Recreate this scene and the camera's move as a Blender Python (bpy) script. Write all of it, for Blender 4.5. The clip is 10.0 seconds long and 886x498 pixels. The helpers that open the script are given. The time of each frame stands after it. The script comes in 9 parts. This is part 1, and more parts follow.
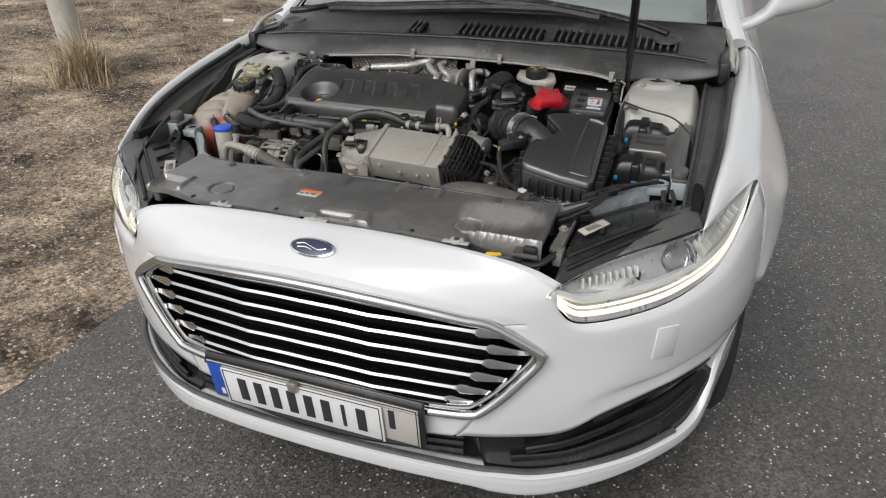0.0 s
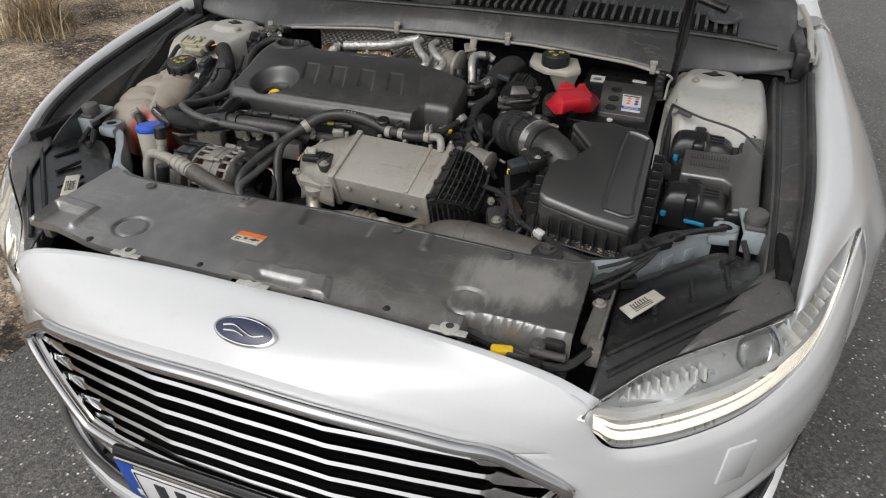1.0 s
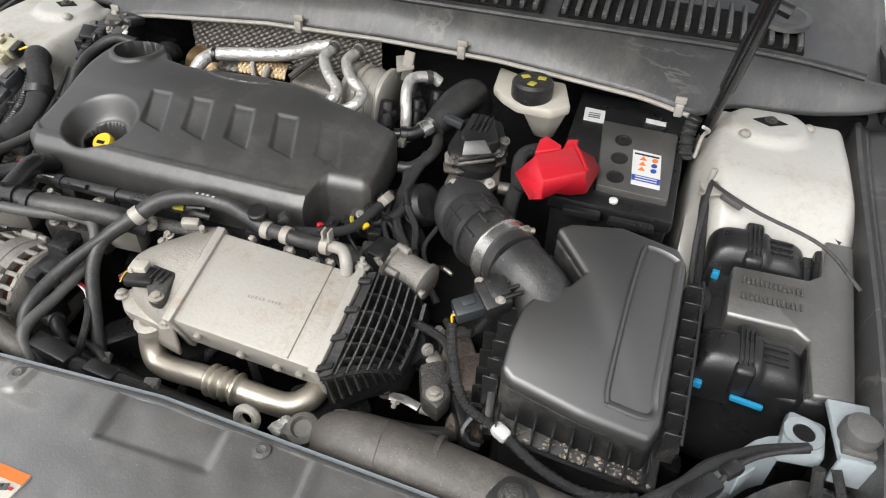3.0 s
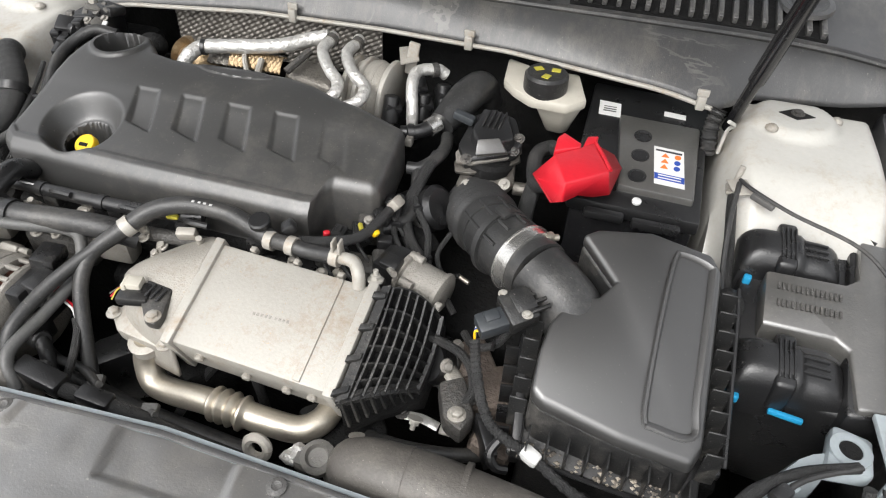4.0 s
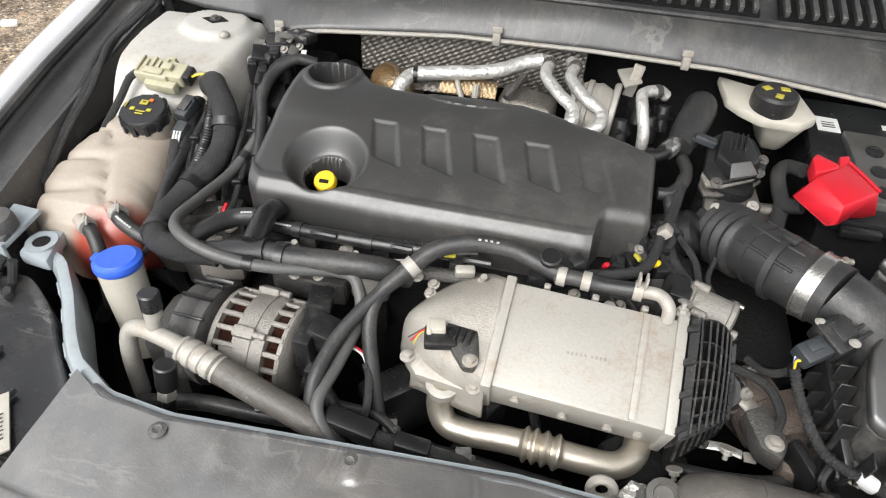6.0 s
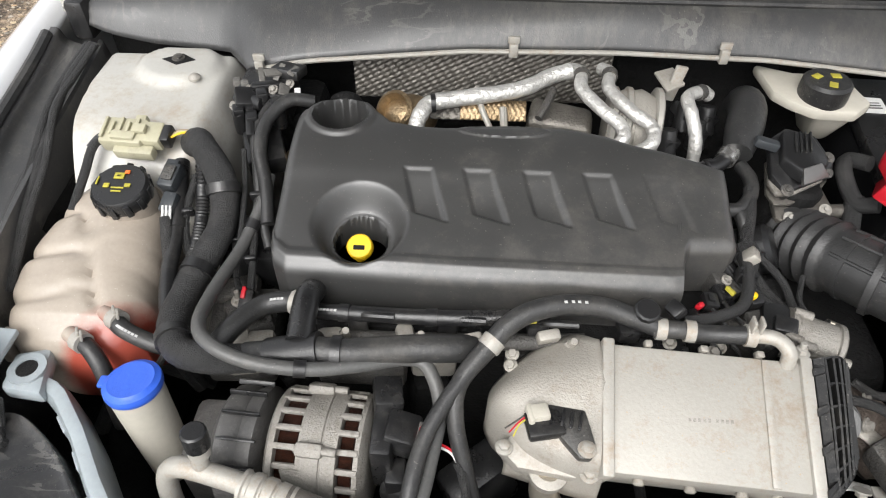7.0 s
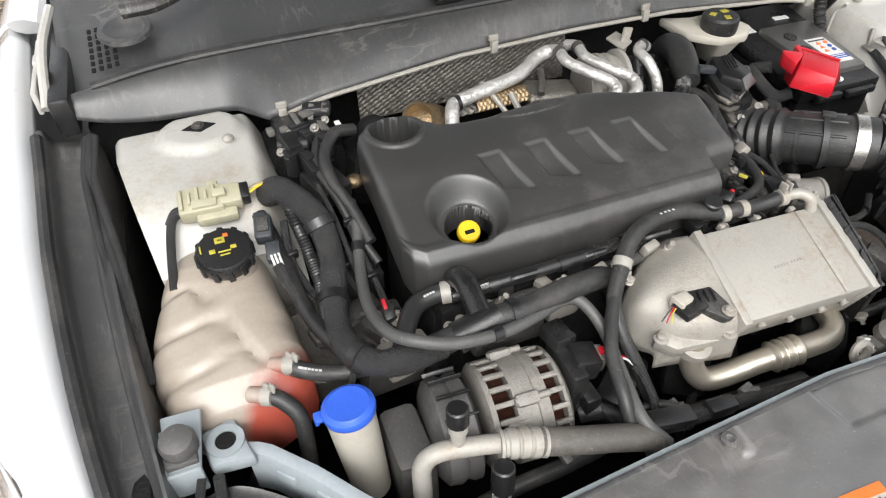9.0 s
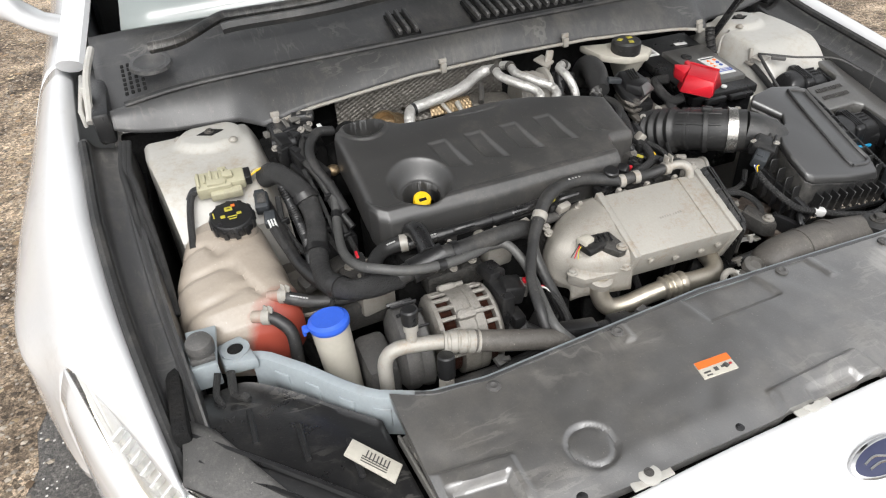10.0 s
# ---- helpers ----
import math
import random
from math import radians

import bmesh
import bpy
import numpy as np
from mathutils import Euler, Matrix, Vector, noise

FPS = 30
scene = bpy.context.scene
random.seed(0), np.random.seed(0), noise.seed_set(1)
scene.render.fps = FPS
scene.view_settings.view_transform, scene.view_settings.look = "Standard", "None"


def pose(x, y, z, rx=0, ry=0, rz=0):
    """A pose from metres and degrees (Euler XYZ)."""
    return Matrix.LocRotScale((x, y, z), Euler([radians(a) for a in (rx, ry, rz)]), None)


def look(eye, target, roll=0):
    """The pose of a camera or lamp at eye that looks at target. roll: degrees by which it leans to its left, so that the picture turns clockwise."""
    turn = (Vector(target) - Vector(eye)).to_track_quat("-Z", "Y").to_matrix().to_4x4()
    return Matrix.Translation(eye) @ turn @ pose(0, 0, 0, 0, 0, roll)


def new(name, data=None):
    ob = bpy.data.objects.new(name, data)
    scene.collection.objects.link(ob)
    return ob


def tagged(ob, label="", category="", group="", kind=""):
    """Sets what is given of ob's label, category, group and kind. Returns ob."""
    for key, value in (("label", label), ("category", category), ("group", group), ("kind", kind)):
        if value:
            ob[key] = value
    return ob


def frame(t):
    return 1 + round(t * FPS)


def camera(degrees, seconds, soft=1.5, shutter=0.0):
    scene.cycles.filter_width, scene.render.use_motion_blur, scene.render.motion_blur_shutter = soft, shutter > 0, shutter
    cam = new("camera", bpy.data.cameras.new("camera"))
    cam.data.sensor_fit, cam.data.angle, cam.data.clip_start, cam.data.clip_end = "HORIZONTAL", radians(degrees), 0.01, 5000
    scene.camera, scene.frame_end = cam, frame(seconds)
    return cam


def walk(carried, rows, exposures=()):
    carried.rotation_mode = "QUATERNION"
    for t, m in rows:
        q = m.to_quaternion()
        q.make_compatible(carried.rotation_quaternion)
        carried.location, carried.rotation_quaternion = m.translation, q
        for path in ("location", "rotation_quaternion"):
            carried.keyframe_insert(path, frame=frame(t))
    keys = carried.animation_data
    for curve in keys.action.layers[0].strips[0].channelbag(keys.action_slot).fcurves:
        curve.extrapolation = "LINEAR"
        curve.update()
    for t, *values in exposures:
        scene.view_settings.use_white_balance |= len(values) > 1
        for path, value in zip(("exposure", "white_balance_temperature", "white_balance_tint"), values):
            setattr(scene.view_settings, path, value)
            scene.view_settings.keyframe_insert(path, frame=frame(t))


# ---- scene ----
cam = camera(66.9, 10.0, 1.15)
PATH = [
    (0, (0.688, -0.903, 1.435), (0.066, 0.743, 0.484), -0.8),
    (0.5, (0.588, -0.687, 1.433), (-0.007, 0.933, 0.422), -0.4),
    (1, (0.536, -0.475, 1.415), (-0.039, 1.103, 0.329), 0.2),
    (1.5, (0.543, -0.216, 1.418), (-0.022, 1.311, 0.256), 0.8),
    (2, (0.527, -0.065, 1.416), (-0.012, 1.424, 0.194), 1.3),
    (2.5, (0.47, 0.034, 1.413), (-0.015, 1.503, 0.146), 1.9),
    (2.7, (0.443, 0.064, 1.419), (-0.029, 1.526, 0.138), 1.8),
    (3.8, (0.358, 0.143, 1.413), (-0.025, 1.581, 0.077), 2.2),
    (4, (0.351, 0.145, 1.407), (-0.028, 1.58, 0.067), 2.3),
    (4.5, (0.353, 0.149, 1.407), (-0.045, 1.572, 0.059), 2.0),
    (5, (0.291, 0.138, 1.411), (-0.1, 1.57, 0.071), 2.4),
    (5.5, (0.125, 0.098, 1.431), (-0.242, 1.52, 0.074), 2.3),
    (5.7, (0.061, 0.08, 1.432), (-0.286, 1.511, 0.079), 2.1),
    (6.8, (-0.148, 0.183, 1.427), (-0.266, 1.598, 0.019), 1.2),
    (7, (-0.185, 0.219, 1.432), (-0.265, 1.619, 0.006), 0.1),
    (7.5, (-0.277, 0.248, 1.431), (-0.179, 1.631, -0.011), -0.4),
    (8, (-0.435, 0.253, 1.445), (-0.152, 1.608, 0.001), -0.6),
    (8.5, (-0.54, 0.224, 1.449), (-0.118, 1.57, 0.03), -1.1),
    (9, (-0.57, 0.157, 1.459), (-0.047, 1.528, 0.101), -1.5),
    (9.5, (-0.596, 0.011, 1.471), (-0.031, 1.435, 0.185), -2.5),
    (10, (-0.623, -0.126, 1.492), (-0.036, 1.355, 0.284), -3.1),
]
walk(cam, [(t, look(eye, target, roll)) for t, eye, target, roll in PATH],
     [(0.0, 0.15), (1.0, 0.05), (1.6, 0.12), (2.0, 0.45), (2.5, 0.75), (4.0, 1.15), (5.5, 1.2), (7.0, 1.08), (8.5, 1.03), (9.5, 0.98), (10.0, 0.86)])

# ---------- light ----------
world = bpy.data.worlds.new("overcast sky")
scene.world = world
world.use_nodes = True
wn, wl = world.node_tree.nodes, world.node_tree.links
sky = wn.new("ShaderNodeTexSky")
sky.sky_type, sky.sun_disc = "NISHITA", False
sky.sun_elevation, sky.sun_rotation = radians(48), radians(200)
sky.air_density, sky.dust_density, sky.ozone_density = 1.0, 4.0, 1.0
cloud = wn.new("ShaderNodeHueSaturation")
cloud.inputs["Saturation"].default_value = 0.12
wl.new(sky.outputs["Color"], cloud.inputs["Color"])
wl.new(cloud.outputs["Color"], wn["Background"].inputs["Color"])
wn["Background"].inputs["Strength"].default_value = 0.15
sun = new("sun", bpy.data.lights.new("sun", "SUN"))
sun.data.energy, sun.data.angle, sun.data.color = 0.5, radians(40), (1.0, 0.98, 0.95)
sun.matrix_world = look((-0.8, -2.2, 3.2), (0, 0.6, 0))


# ---------- small tools ----------
BASE = {}


def thing(name, loc, label, category, group="", kind=""):
    ob = new(name)
    ob.empty_display_size = 0.05
    ob.location = loc
    BASE[ob] = Vector(loc)
    return tagged(ob, label, category, group, kind)


def finish(bm, sharp=38):
    bmesh.ops.recalc_face_normals(bm, faces=bm.faces)
    lim = radians(sharp)
    for f in bm.faces:
        f.smooth = True
    for e in bm.edges:
        e.smooth = not (len(e.link_faces) == 2 and e.calc_face_angle(0) > lim)


def part(name, bm, material, parent=None, label="", sharp=38, solid=0.0, weld=False):
    """Links a bmesh given in world metres as one mesh under its parent."""
    if weld:
        bmesh.ops.remove_doubles(bm, verts=bm.verts, dist=1e-5)
    finish(bm, sharp)
    me = bpy.data.meshes.new(name)
    org = BASE.get(parent, Vector())
    bm.transform(Matrix.Translation(-org))
    bm.to_mesh(me)
    bm.free()
    me.materials.append(material)
    ob = new(name, me)
    ob.parent = parent
    BASE[ob] = org
    if solid:
        m = ob.modifiers.new("thickness", "SOLIDIFY")
        m.thickness, m.offset = solid, -1
    if label:
        ob["label"] = label
    return ob


def piece(name, mesh, parent, m):
    """One more object on a shared mesh, under its parent."""
    ob = new(name, mesh)
    ob.parent = parent
    ob.matrix_basis = Matrix.Translation(-BASE.get(parent, Vector())) @ m
    return ob


def mesh_of(bm, name, material, sharp=38):
    finish(bm, sharp)
    me = bpy.data.meshes.new(name)
    bm.to_mesh(me)
    bm.free()
    me.materials.append(material)
    return me


def grid(P, closed_u=False, closed_v=False, caps=False):
    """A bmesh from an array of points, rows by columns."""
    P = np.asarray(P, float)
    r, c = P.shape[:2]
    bm = bmesh.new()
    V = [bm.verts.new(p) for p in P.reshape(-1, 3)]
    for i in range(r if closed_v else r - 1):
        for j in range(c if closed_u else c - 1):
            a, b = i * c + j, i * c + (j + 1) % c
            d, e = ((i + 1) % r) * c + j, ((i + 1) % r) * c + (j + 1) % c
            bm.faces.new((V[a], V[b], V[e], V[d]))
    if caps:
        bm.faces.new([V[j] for j in range(c)][::-1])
        bm.faces.new([V[(r - 1) * c + j] for j in range(c)])
    return bm


def join(*bms):
    out = bmesh.new()
    for b in bms:
        me = bpy.data.meshes.new("joining")
        b.to_mesh(me)
        b.free()
        out.from_mesh(me)
        bpy.data.meshes.remove(me)
    return out


def mirrored(bm):
    b = bm.copy()
    b.transform(Matrix.Diagonal((-1, 1, 1, 1)))
    bmesh.ops.reverse_faces(b, faces=b.faces)
    return b


def offside(bm):
    """The body's far side stands a little further out at the scuttle and further in at the nose."""
    for v in bm.verts:
        v.co.x += 0.055 * (0.55 - min(0.88, max(0.15, v.co.y))) * min(1.0, max(0.0, (-v.co.x - 0.30) / 0.25))
    return bm


def glide(P, n):
    """Points along a smooth curve through P, n to each span."""
    P = np.asarray(P, float)
    Q = np.vstack([2 * P[0] - P[1], P, 2 * P[-1] - P[-2]])
    out = []
    for i in range(1, len(P)):
        p0, p1, p2, p3 = Q[i - 1:i + 3]
        for k in range(n):
            t = k / n
            out.append(0.5 * (2 * p1 + (p2 - p0) * t + (2 * p0 - 5 * p1 + 4 * p2 - p3) * t * t + (3 * p1 - p0 - 3 * p2 + p3) * t ** 3))
    out.append(P[-1])
    return np.array(out)


def patch(rows, nu=6, nv=5):
    """A smooth sheet through rows of points, all rows with as many points."""
    R = np.array([glide(r, nu) for r in rows])
    C = np.array([glide(R[:, j], nv) for j in range(R.shape[1])])
    return grid(C.transpose(1, 0, 2))


def tube(P, r, n=6, seg=10, flat=1.0):
    """A hose or wire along a smooth curve; r is a radius or a function of the way along it, 0 to 1."""
    S = glide(P, n) if n > 1 else np.asarray(P, float)
    m = len(S)
    T = np.gradient(S, axis=0)
    T /= np.linalg.norm(T, axis=1)[:, None] + 1e-12
    up = np.array([0, 0, 1.0]) if abs(T[0][2]) < 0.9 else np.array([0, 1.0, 0])
    a = np.cross(T[0], up)
    rings = []
    for i in range(m):
        a = a - T[i] * (a @ T[i])
        a /= np.linalg.norm(a)
        b = np.cross(T[i], a)
        q = r(i / (m - 1)) if callable(r) else r
        rings.append([S[i] + q * (math.cos(k) * a + flat * math.sin(k) * b) for k in np.linspace(0, 2 * math.pi, seg, endpoint=False)])
    return grid(rings, closed_u=True, caps=True)


def lathe(profile, c, axis=(0, 0, 1), n=20):
    """A turned shape: (radius, height) pairs about an axis through c."""
    q = Vector((0, 0, 1)).rotation_difference(Vector(axis).normalized()).to_matrix()
    rows = [[Vector(c) + q @ Vector((r * math.cos(k), r * math.sin(k), h)) for k in np.linspace(0, 2 * math.pi, n, endpoint=False)] for r, h in profile]
    return grid(rows, closed_u=True, caps=True)


def rod(a, b, r, r2=None, n=12):
    a, b = Vector(a), Vector(b)
    d = b - a
    r2 = r if r2 is None else r2
    e = min(0.15 * min(r, r2), d.length * 0.2)
    return lathe([(r - e, 0), (r, e), (r2, d.length - e), (r2 - e, d.length)], a, d, n)


def rbox(c, s, bevel=0.003, rot=(0, 0, 0), seg=2):
    """A box with rounded edges; rot in degrees."""
    bm = bmesh.new()
    bmesh.ops.create_cube(bm, size=1)
    bm.transform(Matrix.Diagonal((*s, 1)))
    if bevel:
        bmesh.ops.bevel(bm, geom=bm.edges[:], offset=min(bevel, 0.45 * min(s)), segments=seg, affect="EDGES", profile=0.5)
    bm.transform(pose(*c, *rot))
    return bm


def slab(top, drop, bevel=0.004, seg=2, inset=0.0):
    """A solid under a polygon of points; drop is the vector to its lower face."""
    bm = bmesh.new()
    mid = sum((Vector(p) for p in top), Vector()) / len(top)
    a = [bm.verts.new(p) for p in top]
    b = [bm.verts.new(mid + (Vector(p) - mid) * (1 + inset) + Vector(drop)) for p in top]
    bm.faces.new(a)
    bm.faces.new(b[::-1])
    k = len(top)
    for i in range(k):
        bm.faces.new((a[i], b[i], b[(i + 1) % k], a[(i + 1) % k]))
    bmesh.ops.recalc_face_normals(bm, faces=bm.faces)
    if bevel:
        bmesh.ops.bevel(bm, geom=bm.edges[:], offset=bevel, segments=seg, affect="EDGES", profile=0.5, clamp_overlap=True)
    return bm


def ball(c, r, n=14, rot=(0, 0, 0)):
    r = (r, r, r) if np.isscalar(r) else r
    bm = bmesh.new()
    bmesh.ops.create_uvsphere(bm, u_segments=n, v_segments=max(6, n // 2), radius=1)
    bm.transform(pose(*c, *rot) @ Matrix.Diagonal((*r, 1)))
    return bm


def bolt(c, r=0.006, h=0.006, axis=(0, 0, 1)):
    """A flanged hexagon head."""
    ax = Vector(axis).normalized()
    return join(lathe([(r * 1.5, 0), (r * 1.5, h * 0.25), (r * 1.2, h * 0.35)], c, ax, 14), lathe([(r, h * 0.3), (r, h * 0.9), (r * 0.8, h)], c, ax, 6))


def field(xs, front, rear, ny, height, drop=0.0):
    """A sheet over a plan between two outlines y = front(x), rear(x), with its own heights, and skirts that hang from its edges."""
    rows = []
    for t in np.linspace(0, 1, ny):
        rows.append([(x, front(x) + (rear(x) - front(x)) * t, 0) for x in xs])
    P = np.array(rows)
    for i in range(P.shape[0]):
        for j in range(P.shape[1]):
            P[i, j, 2] = height(P[i, j, 0], P[i, j, 1])
    if drop:
        P = np.concatenate([P[:1], P, P[-1:]], 0)
        P = np.concatenate([P[:, :1], P, P[:, -1:]], 1)
        P[0, :, 2] -= drop
        P[-1, :, 2] -= drop
        P[1:-1, 0, 2] -= drop
        P[1:-1, -1, 2] -= drop
    return grid(P)


def curve1(pairs):
    a = np.array([p[0] for p in pairs])
    b = np.array([p[1] for p in pairs])
    return lambda x: float(np.interp(x, a, b))


def ease(t):
    t = min(1.0, max(0.0, t))
    return t * t * (3 - 2 * t)


# ---------- materials ----------
def mat(name, col, rough=0.5, metal=0.0, var=0.2, scale=9.0, fine=160.0, bump=0.15, dirt=None, amount=0.0, dscale=6.0, coat=0.0, stretch=(1, 1, 1), emit=0.0, spec=0.5, rvar=0.12, film=(0.06, 1.5)):
    """A surface with mottling at two scales, an own stain colour in patches, and fine relief."""
    m = bpy.data.materials.new(name)
    m.use_nodes = True
    nt = m.node_tree
    N, L = nt.nodes, nt.links
    p = N["Principled BSDF"]
    tc, mp = N.new("ShaderNodeTexCoord"), N.new("ShaderNodeMapping")
    mp.inputs["Scale"].default_value = stretch
    L.new(tc.outputs["Object"], mp.inputs["Vector"])

    def noise_tex(s, detail, rough_=0.6):
        n = N.new("ShaderNodeTexNoise")
        n.inputs["Scale"].default_value, n.inputs["Detail"].default_value, n.inputs["Roughness"].default_value = s, detail, rough_
        L.new(mp.outputs["Vector"], n.inputs["Vector"])
        return n.outputs["Fac"]

    def ramp(src, a, b, ca, cb):
        r = N.new("ShaderNodeValToRGB")
        r.color_ramp.elements[0].position, r.color_ramp.elements[1].position = a, b
        r.color_ramp.elements[0].color, r.color_ramp.elements[1].color = (*ca, 1), (*cb, 1)
        L.new(src, r.inputs["Fac"])
        return r.outputs["Color"]

    def mixc(fac, a, b, mode="MIX"):
        x = N.new("ShaderNodeMix")
        x.data_type, x.blend_type = "RGBA", mode
        for sock, val in ((x.inputs[0], fac), (x.inputs[6], a), (x.inputs[7], b)):
            if hasattr(val, "is_output"):
                L.new(val, sock)
            else:
                sock.default_value = val
        return x.outputs[2]

    big, small = noise_tex(scale, 4), noise_tex(fine, 3)
    lo, hi = [c * (1 - var) for c in col], [min(1, c * (1 + var)) for c in col]
    c = ramp(big, 0.3, 0.7, lo, hi)
    c = mixc(0.35 * min(1, var * 3), c, ramp(small, 0.3, 0.7, [v * 0.6 for v in col], [min(1, v * 1.5) for v in col]))
    if dirt:
        d = N.new("ShaderNodeMath")
        d.operation = "MULTIPLY_ADD"
        d.inputs[1].default_value = 0.45
        L.new(noise_tex(dscale * 9, 8, 0.8), d.inputs[0])
        half = N.new("ShaderNodeMath")
        half.operation = "MULTIPLY"
        half.inputs[1].default_value = 0.55
        L.new(noise_tex(dscale, 6, 0.7), half.inputs[0])
        L.new(half.outputs[0], d.inputs[2])
        f = N.new("ShaderNodeMapRange")
        f.inputs["From Min"].default_value, f.inputs["From Max"].default_value = 0.57 - 0.17 * amount, 0.70 - 0.12 * amount
        f.inputs["To Max"].default_value = min(1, 0.45 + 0.6 * amount)
        L.new(d.outputs[0], f.inputs["Value"])
        c = mixc(f.outputs["Result"], c, (*dirt, 1))
        sp = N.new("ShaderNodeMapRange")
        sp.inputs["From Min"].default_value, sp.inputs["From Max"].default_value = 0.70, 0.74
        sp.inputs["To Max"].default_value = min(1, amount * 1.6)
        L.new(noise_tex(330, 2, 0.5), sp.inputs["Value"])
        c = mixc(sp.outputs["Result"], c, (*[min(1, v * 1.6) for v in dirt], 1))
    L.new(c, p.inputs["Base Color"])
    rr = N.new("ShaderNodeMapRange")
    rr.inputs["To Min"].default_value, rr.inputs["To Max"].default_value = max(0.02, rough - rvar), min(1, rough + rvar)
    L.new(noise_tex(scale * 3, 5), rr.inputs["Value"])
    L.new(rr.outputs["Result"], p.inputs["Roughness"])
    p.inputs["Metallic"].default_value = metal
    p.inputs["Specular IOR Level"].default_value = spec
    p.inputs["Coat Weight"].default_value, p.inputs["Coat Roughness"].default_value, p.inputs["Coat IOR"].default_value = coat, *film
    if bump:
        b = N.new("ShaderNodeBump")
        b.inputs["Strength"].default_value, b.inputs["Distance"].default_value = min(1, bump * 2.5), 0.003
        L.new(small, b.inputs["Height"])
        L.new(b.outputs["Normal"], p.inputs["Normal"])
    if emit:
        p.inputs["Emission Color"].default_value, p.inputs["Emission Strength"].default_value = (*col, 1), emit
    return m


def loose(name, lo, hi):
    """Many small loose bits, each with a shade of its own."""
    m = bpy.data.materials.new(name)
    m.use_nodes = True
    nt = m.node_tree
    p = nt.nodes["Principled BSDF"]
    g, r = nt.nodes.new("ShaderNodeNewGeometry"), nt.nodes.new("ShaderNodeValToRGB")
    r.color_ramp.elements[0].color, r.color_ramp.elements[1].color = (*lo, 1), (*hi, 1)
    nt.links.new(g.outputs["Random Per Island"], r.inputs["Fac"])
    nt.links.new(r.outputs["Color"], p.inputs["Base Color"])
    p.inputs["Roughness"].default_value = 0.85
    return m


def glass(name, tint, rough=0.03, ior=1.45):
    m = bpy.data.materials.new(name)
    m.use_nodes = True
    p = m.node_tree.nodes["Principled BSDF"]
    p.inputs["Base Color"].default_value = (*tint, 1)
    p.inputs["Transmission Weight"].default_value, p.inputs["Roughness"].default_value, p.inputs["IOR"].default_value = 1, rough, ior
    return m


PAINT = mat("white car paint", (0.655, 0.66, 0.668), 0.22, var=0.02, scale=3, bump=0, dirt=(0.52, 0.505, 0.475), amount=0.12, dscale=3, coat=0.8, rvar=0.05)
PAINT_DIRTY = mat("white paint with grime", (0.425, 0.415, 0.385), 0.4, var=0.06, scale=8, bump=0.03, dirt=(0.31, 0.25, 0.175), amount=0.38, dscale=9, coat=0.2)
STEEL_BLUE = mat("primed blue-grey steel", (0.29, 0.325, 0.342), 0.35, var=0.08, scale=10, bump=0.04, dirt=(0.25, 0.24, 0.225), amount=0.3, coat=0.3)
BLACK = mat("black moulded plastic", (0.013, 0.013, 0.0135), 0.30, var=0.15, scale=8, fine=500, bump=0.06, dirt=(0.07, 0.066, 0.06), amount=0.26, dscale=7, spec=0.6)
COVER = mat("dark grey moulded plastic", (0.034, 0.0335, 0.0326), 0.42, var=0.22, scale=6, fine=900, bump=0.04, dirt=(0.105, 0.097, 0.087), amount=0.42, dscale=5, spec=0.8, coat=0.32, film=(0.38, 1.55))
AIRLID = mat("dusty satin plastic", (0.026, 0.0254, 0.0247), 0.40, var=0.12, scale=6, fine=900, bump=0.03, dirt=(0.050, 0.047, 0.043), amount=0.38, dscale=5, spec=0.7, coat=0.7, film=(0.36, 1.8))
GLOSS = mat("glossy black plastic", (0.012, 0.012, 0.013), 0.18, var=0.1, bump=0.0, dirt=(0.10, 0.10, 0.09), amount=0.15)
RUBBER = mat("black rubber hose", (0.026, 0.026, 0.026), 0.42, var=0.2, scale=14, fine=300, bump=0.08, dirt=(0.085, 0.08, 0.073), amount=0.45, dscale=11)
BRAID = mat("braided wire sleeve", (0.024, 0.024, 0.024), 0.48, var=0.4, scale=40, fine=700, bump=0.5, dirt=(0.07, 0.066, 0.062), amount=0.3)
SHROUD = mat("dusty grey plastic cover", (0.062, 0.0595, 0.0562), 0.42, var=0.28, scale=5, fine=420, bump=0.10, dirt=(0.155, 0.143, 0.126), amount=0.55, dscale=5.5, spec=0.9, coat=1.0, film=(0.38, 2.5))
COWL = mat("grey scuttle plastic", (0.046, 0.046, 0.0465), 0.44, var=0.22, scale=5, fine=500, bump=0.1, dirt=(0.115, 0.108, 0.097), amount=0.45, dscale=6, coat=0.4, film=(0.3, 1.55), stretch=(1.6, 0.8, 0.6))
ALU = mat("cast aluminium", (0.34, 0.32, 0.285), 0.48, 0.25, var=0.1, scale=12, fine=420, bump=0.12, dirt=(0.20, 0.155, 0.105), amount=0.36, dscale=14)
ALU_DULL = mat("oxidised cast aluminium", (0.27, 0.255, 0.23), 0.5, 0.25, var=0.15, scale=14, fine=420, bump=0.2, dirt=(0.12, 0.10, 0.08), amount=0.42, dscale=18)
ALU_SHEET = mat("dull aluminium sheet", (0.345, 0.33, 0.298), 0.5, 0.15, var=0.08, scale=7, fine=300, bump=0.06, dirt=(0.25, 0.175, 0.105), amount=0.36, dscale=16)
STEEL = mat("stainless pipe", (0.52, 0.475, 0.40), 0.38, 0.85, var=0.1, scale=10, fine=300, bump=0.05)
BRIGHT = mat("bright band steel", (0.60, 0.59, 0.565), 0.24, 0.9, var=0.12, scale=18, fine=300, bump=0.06)
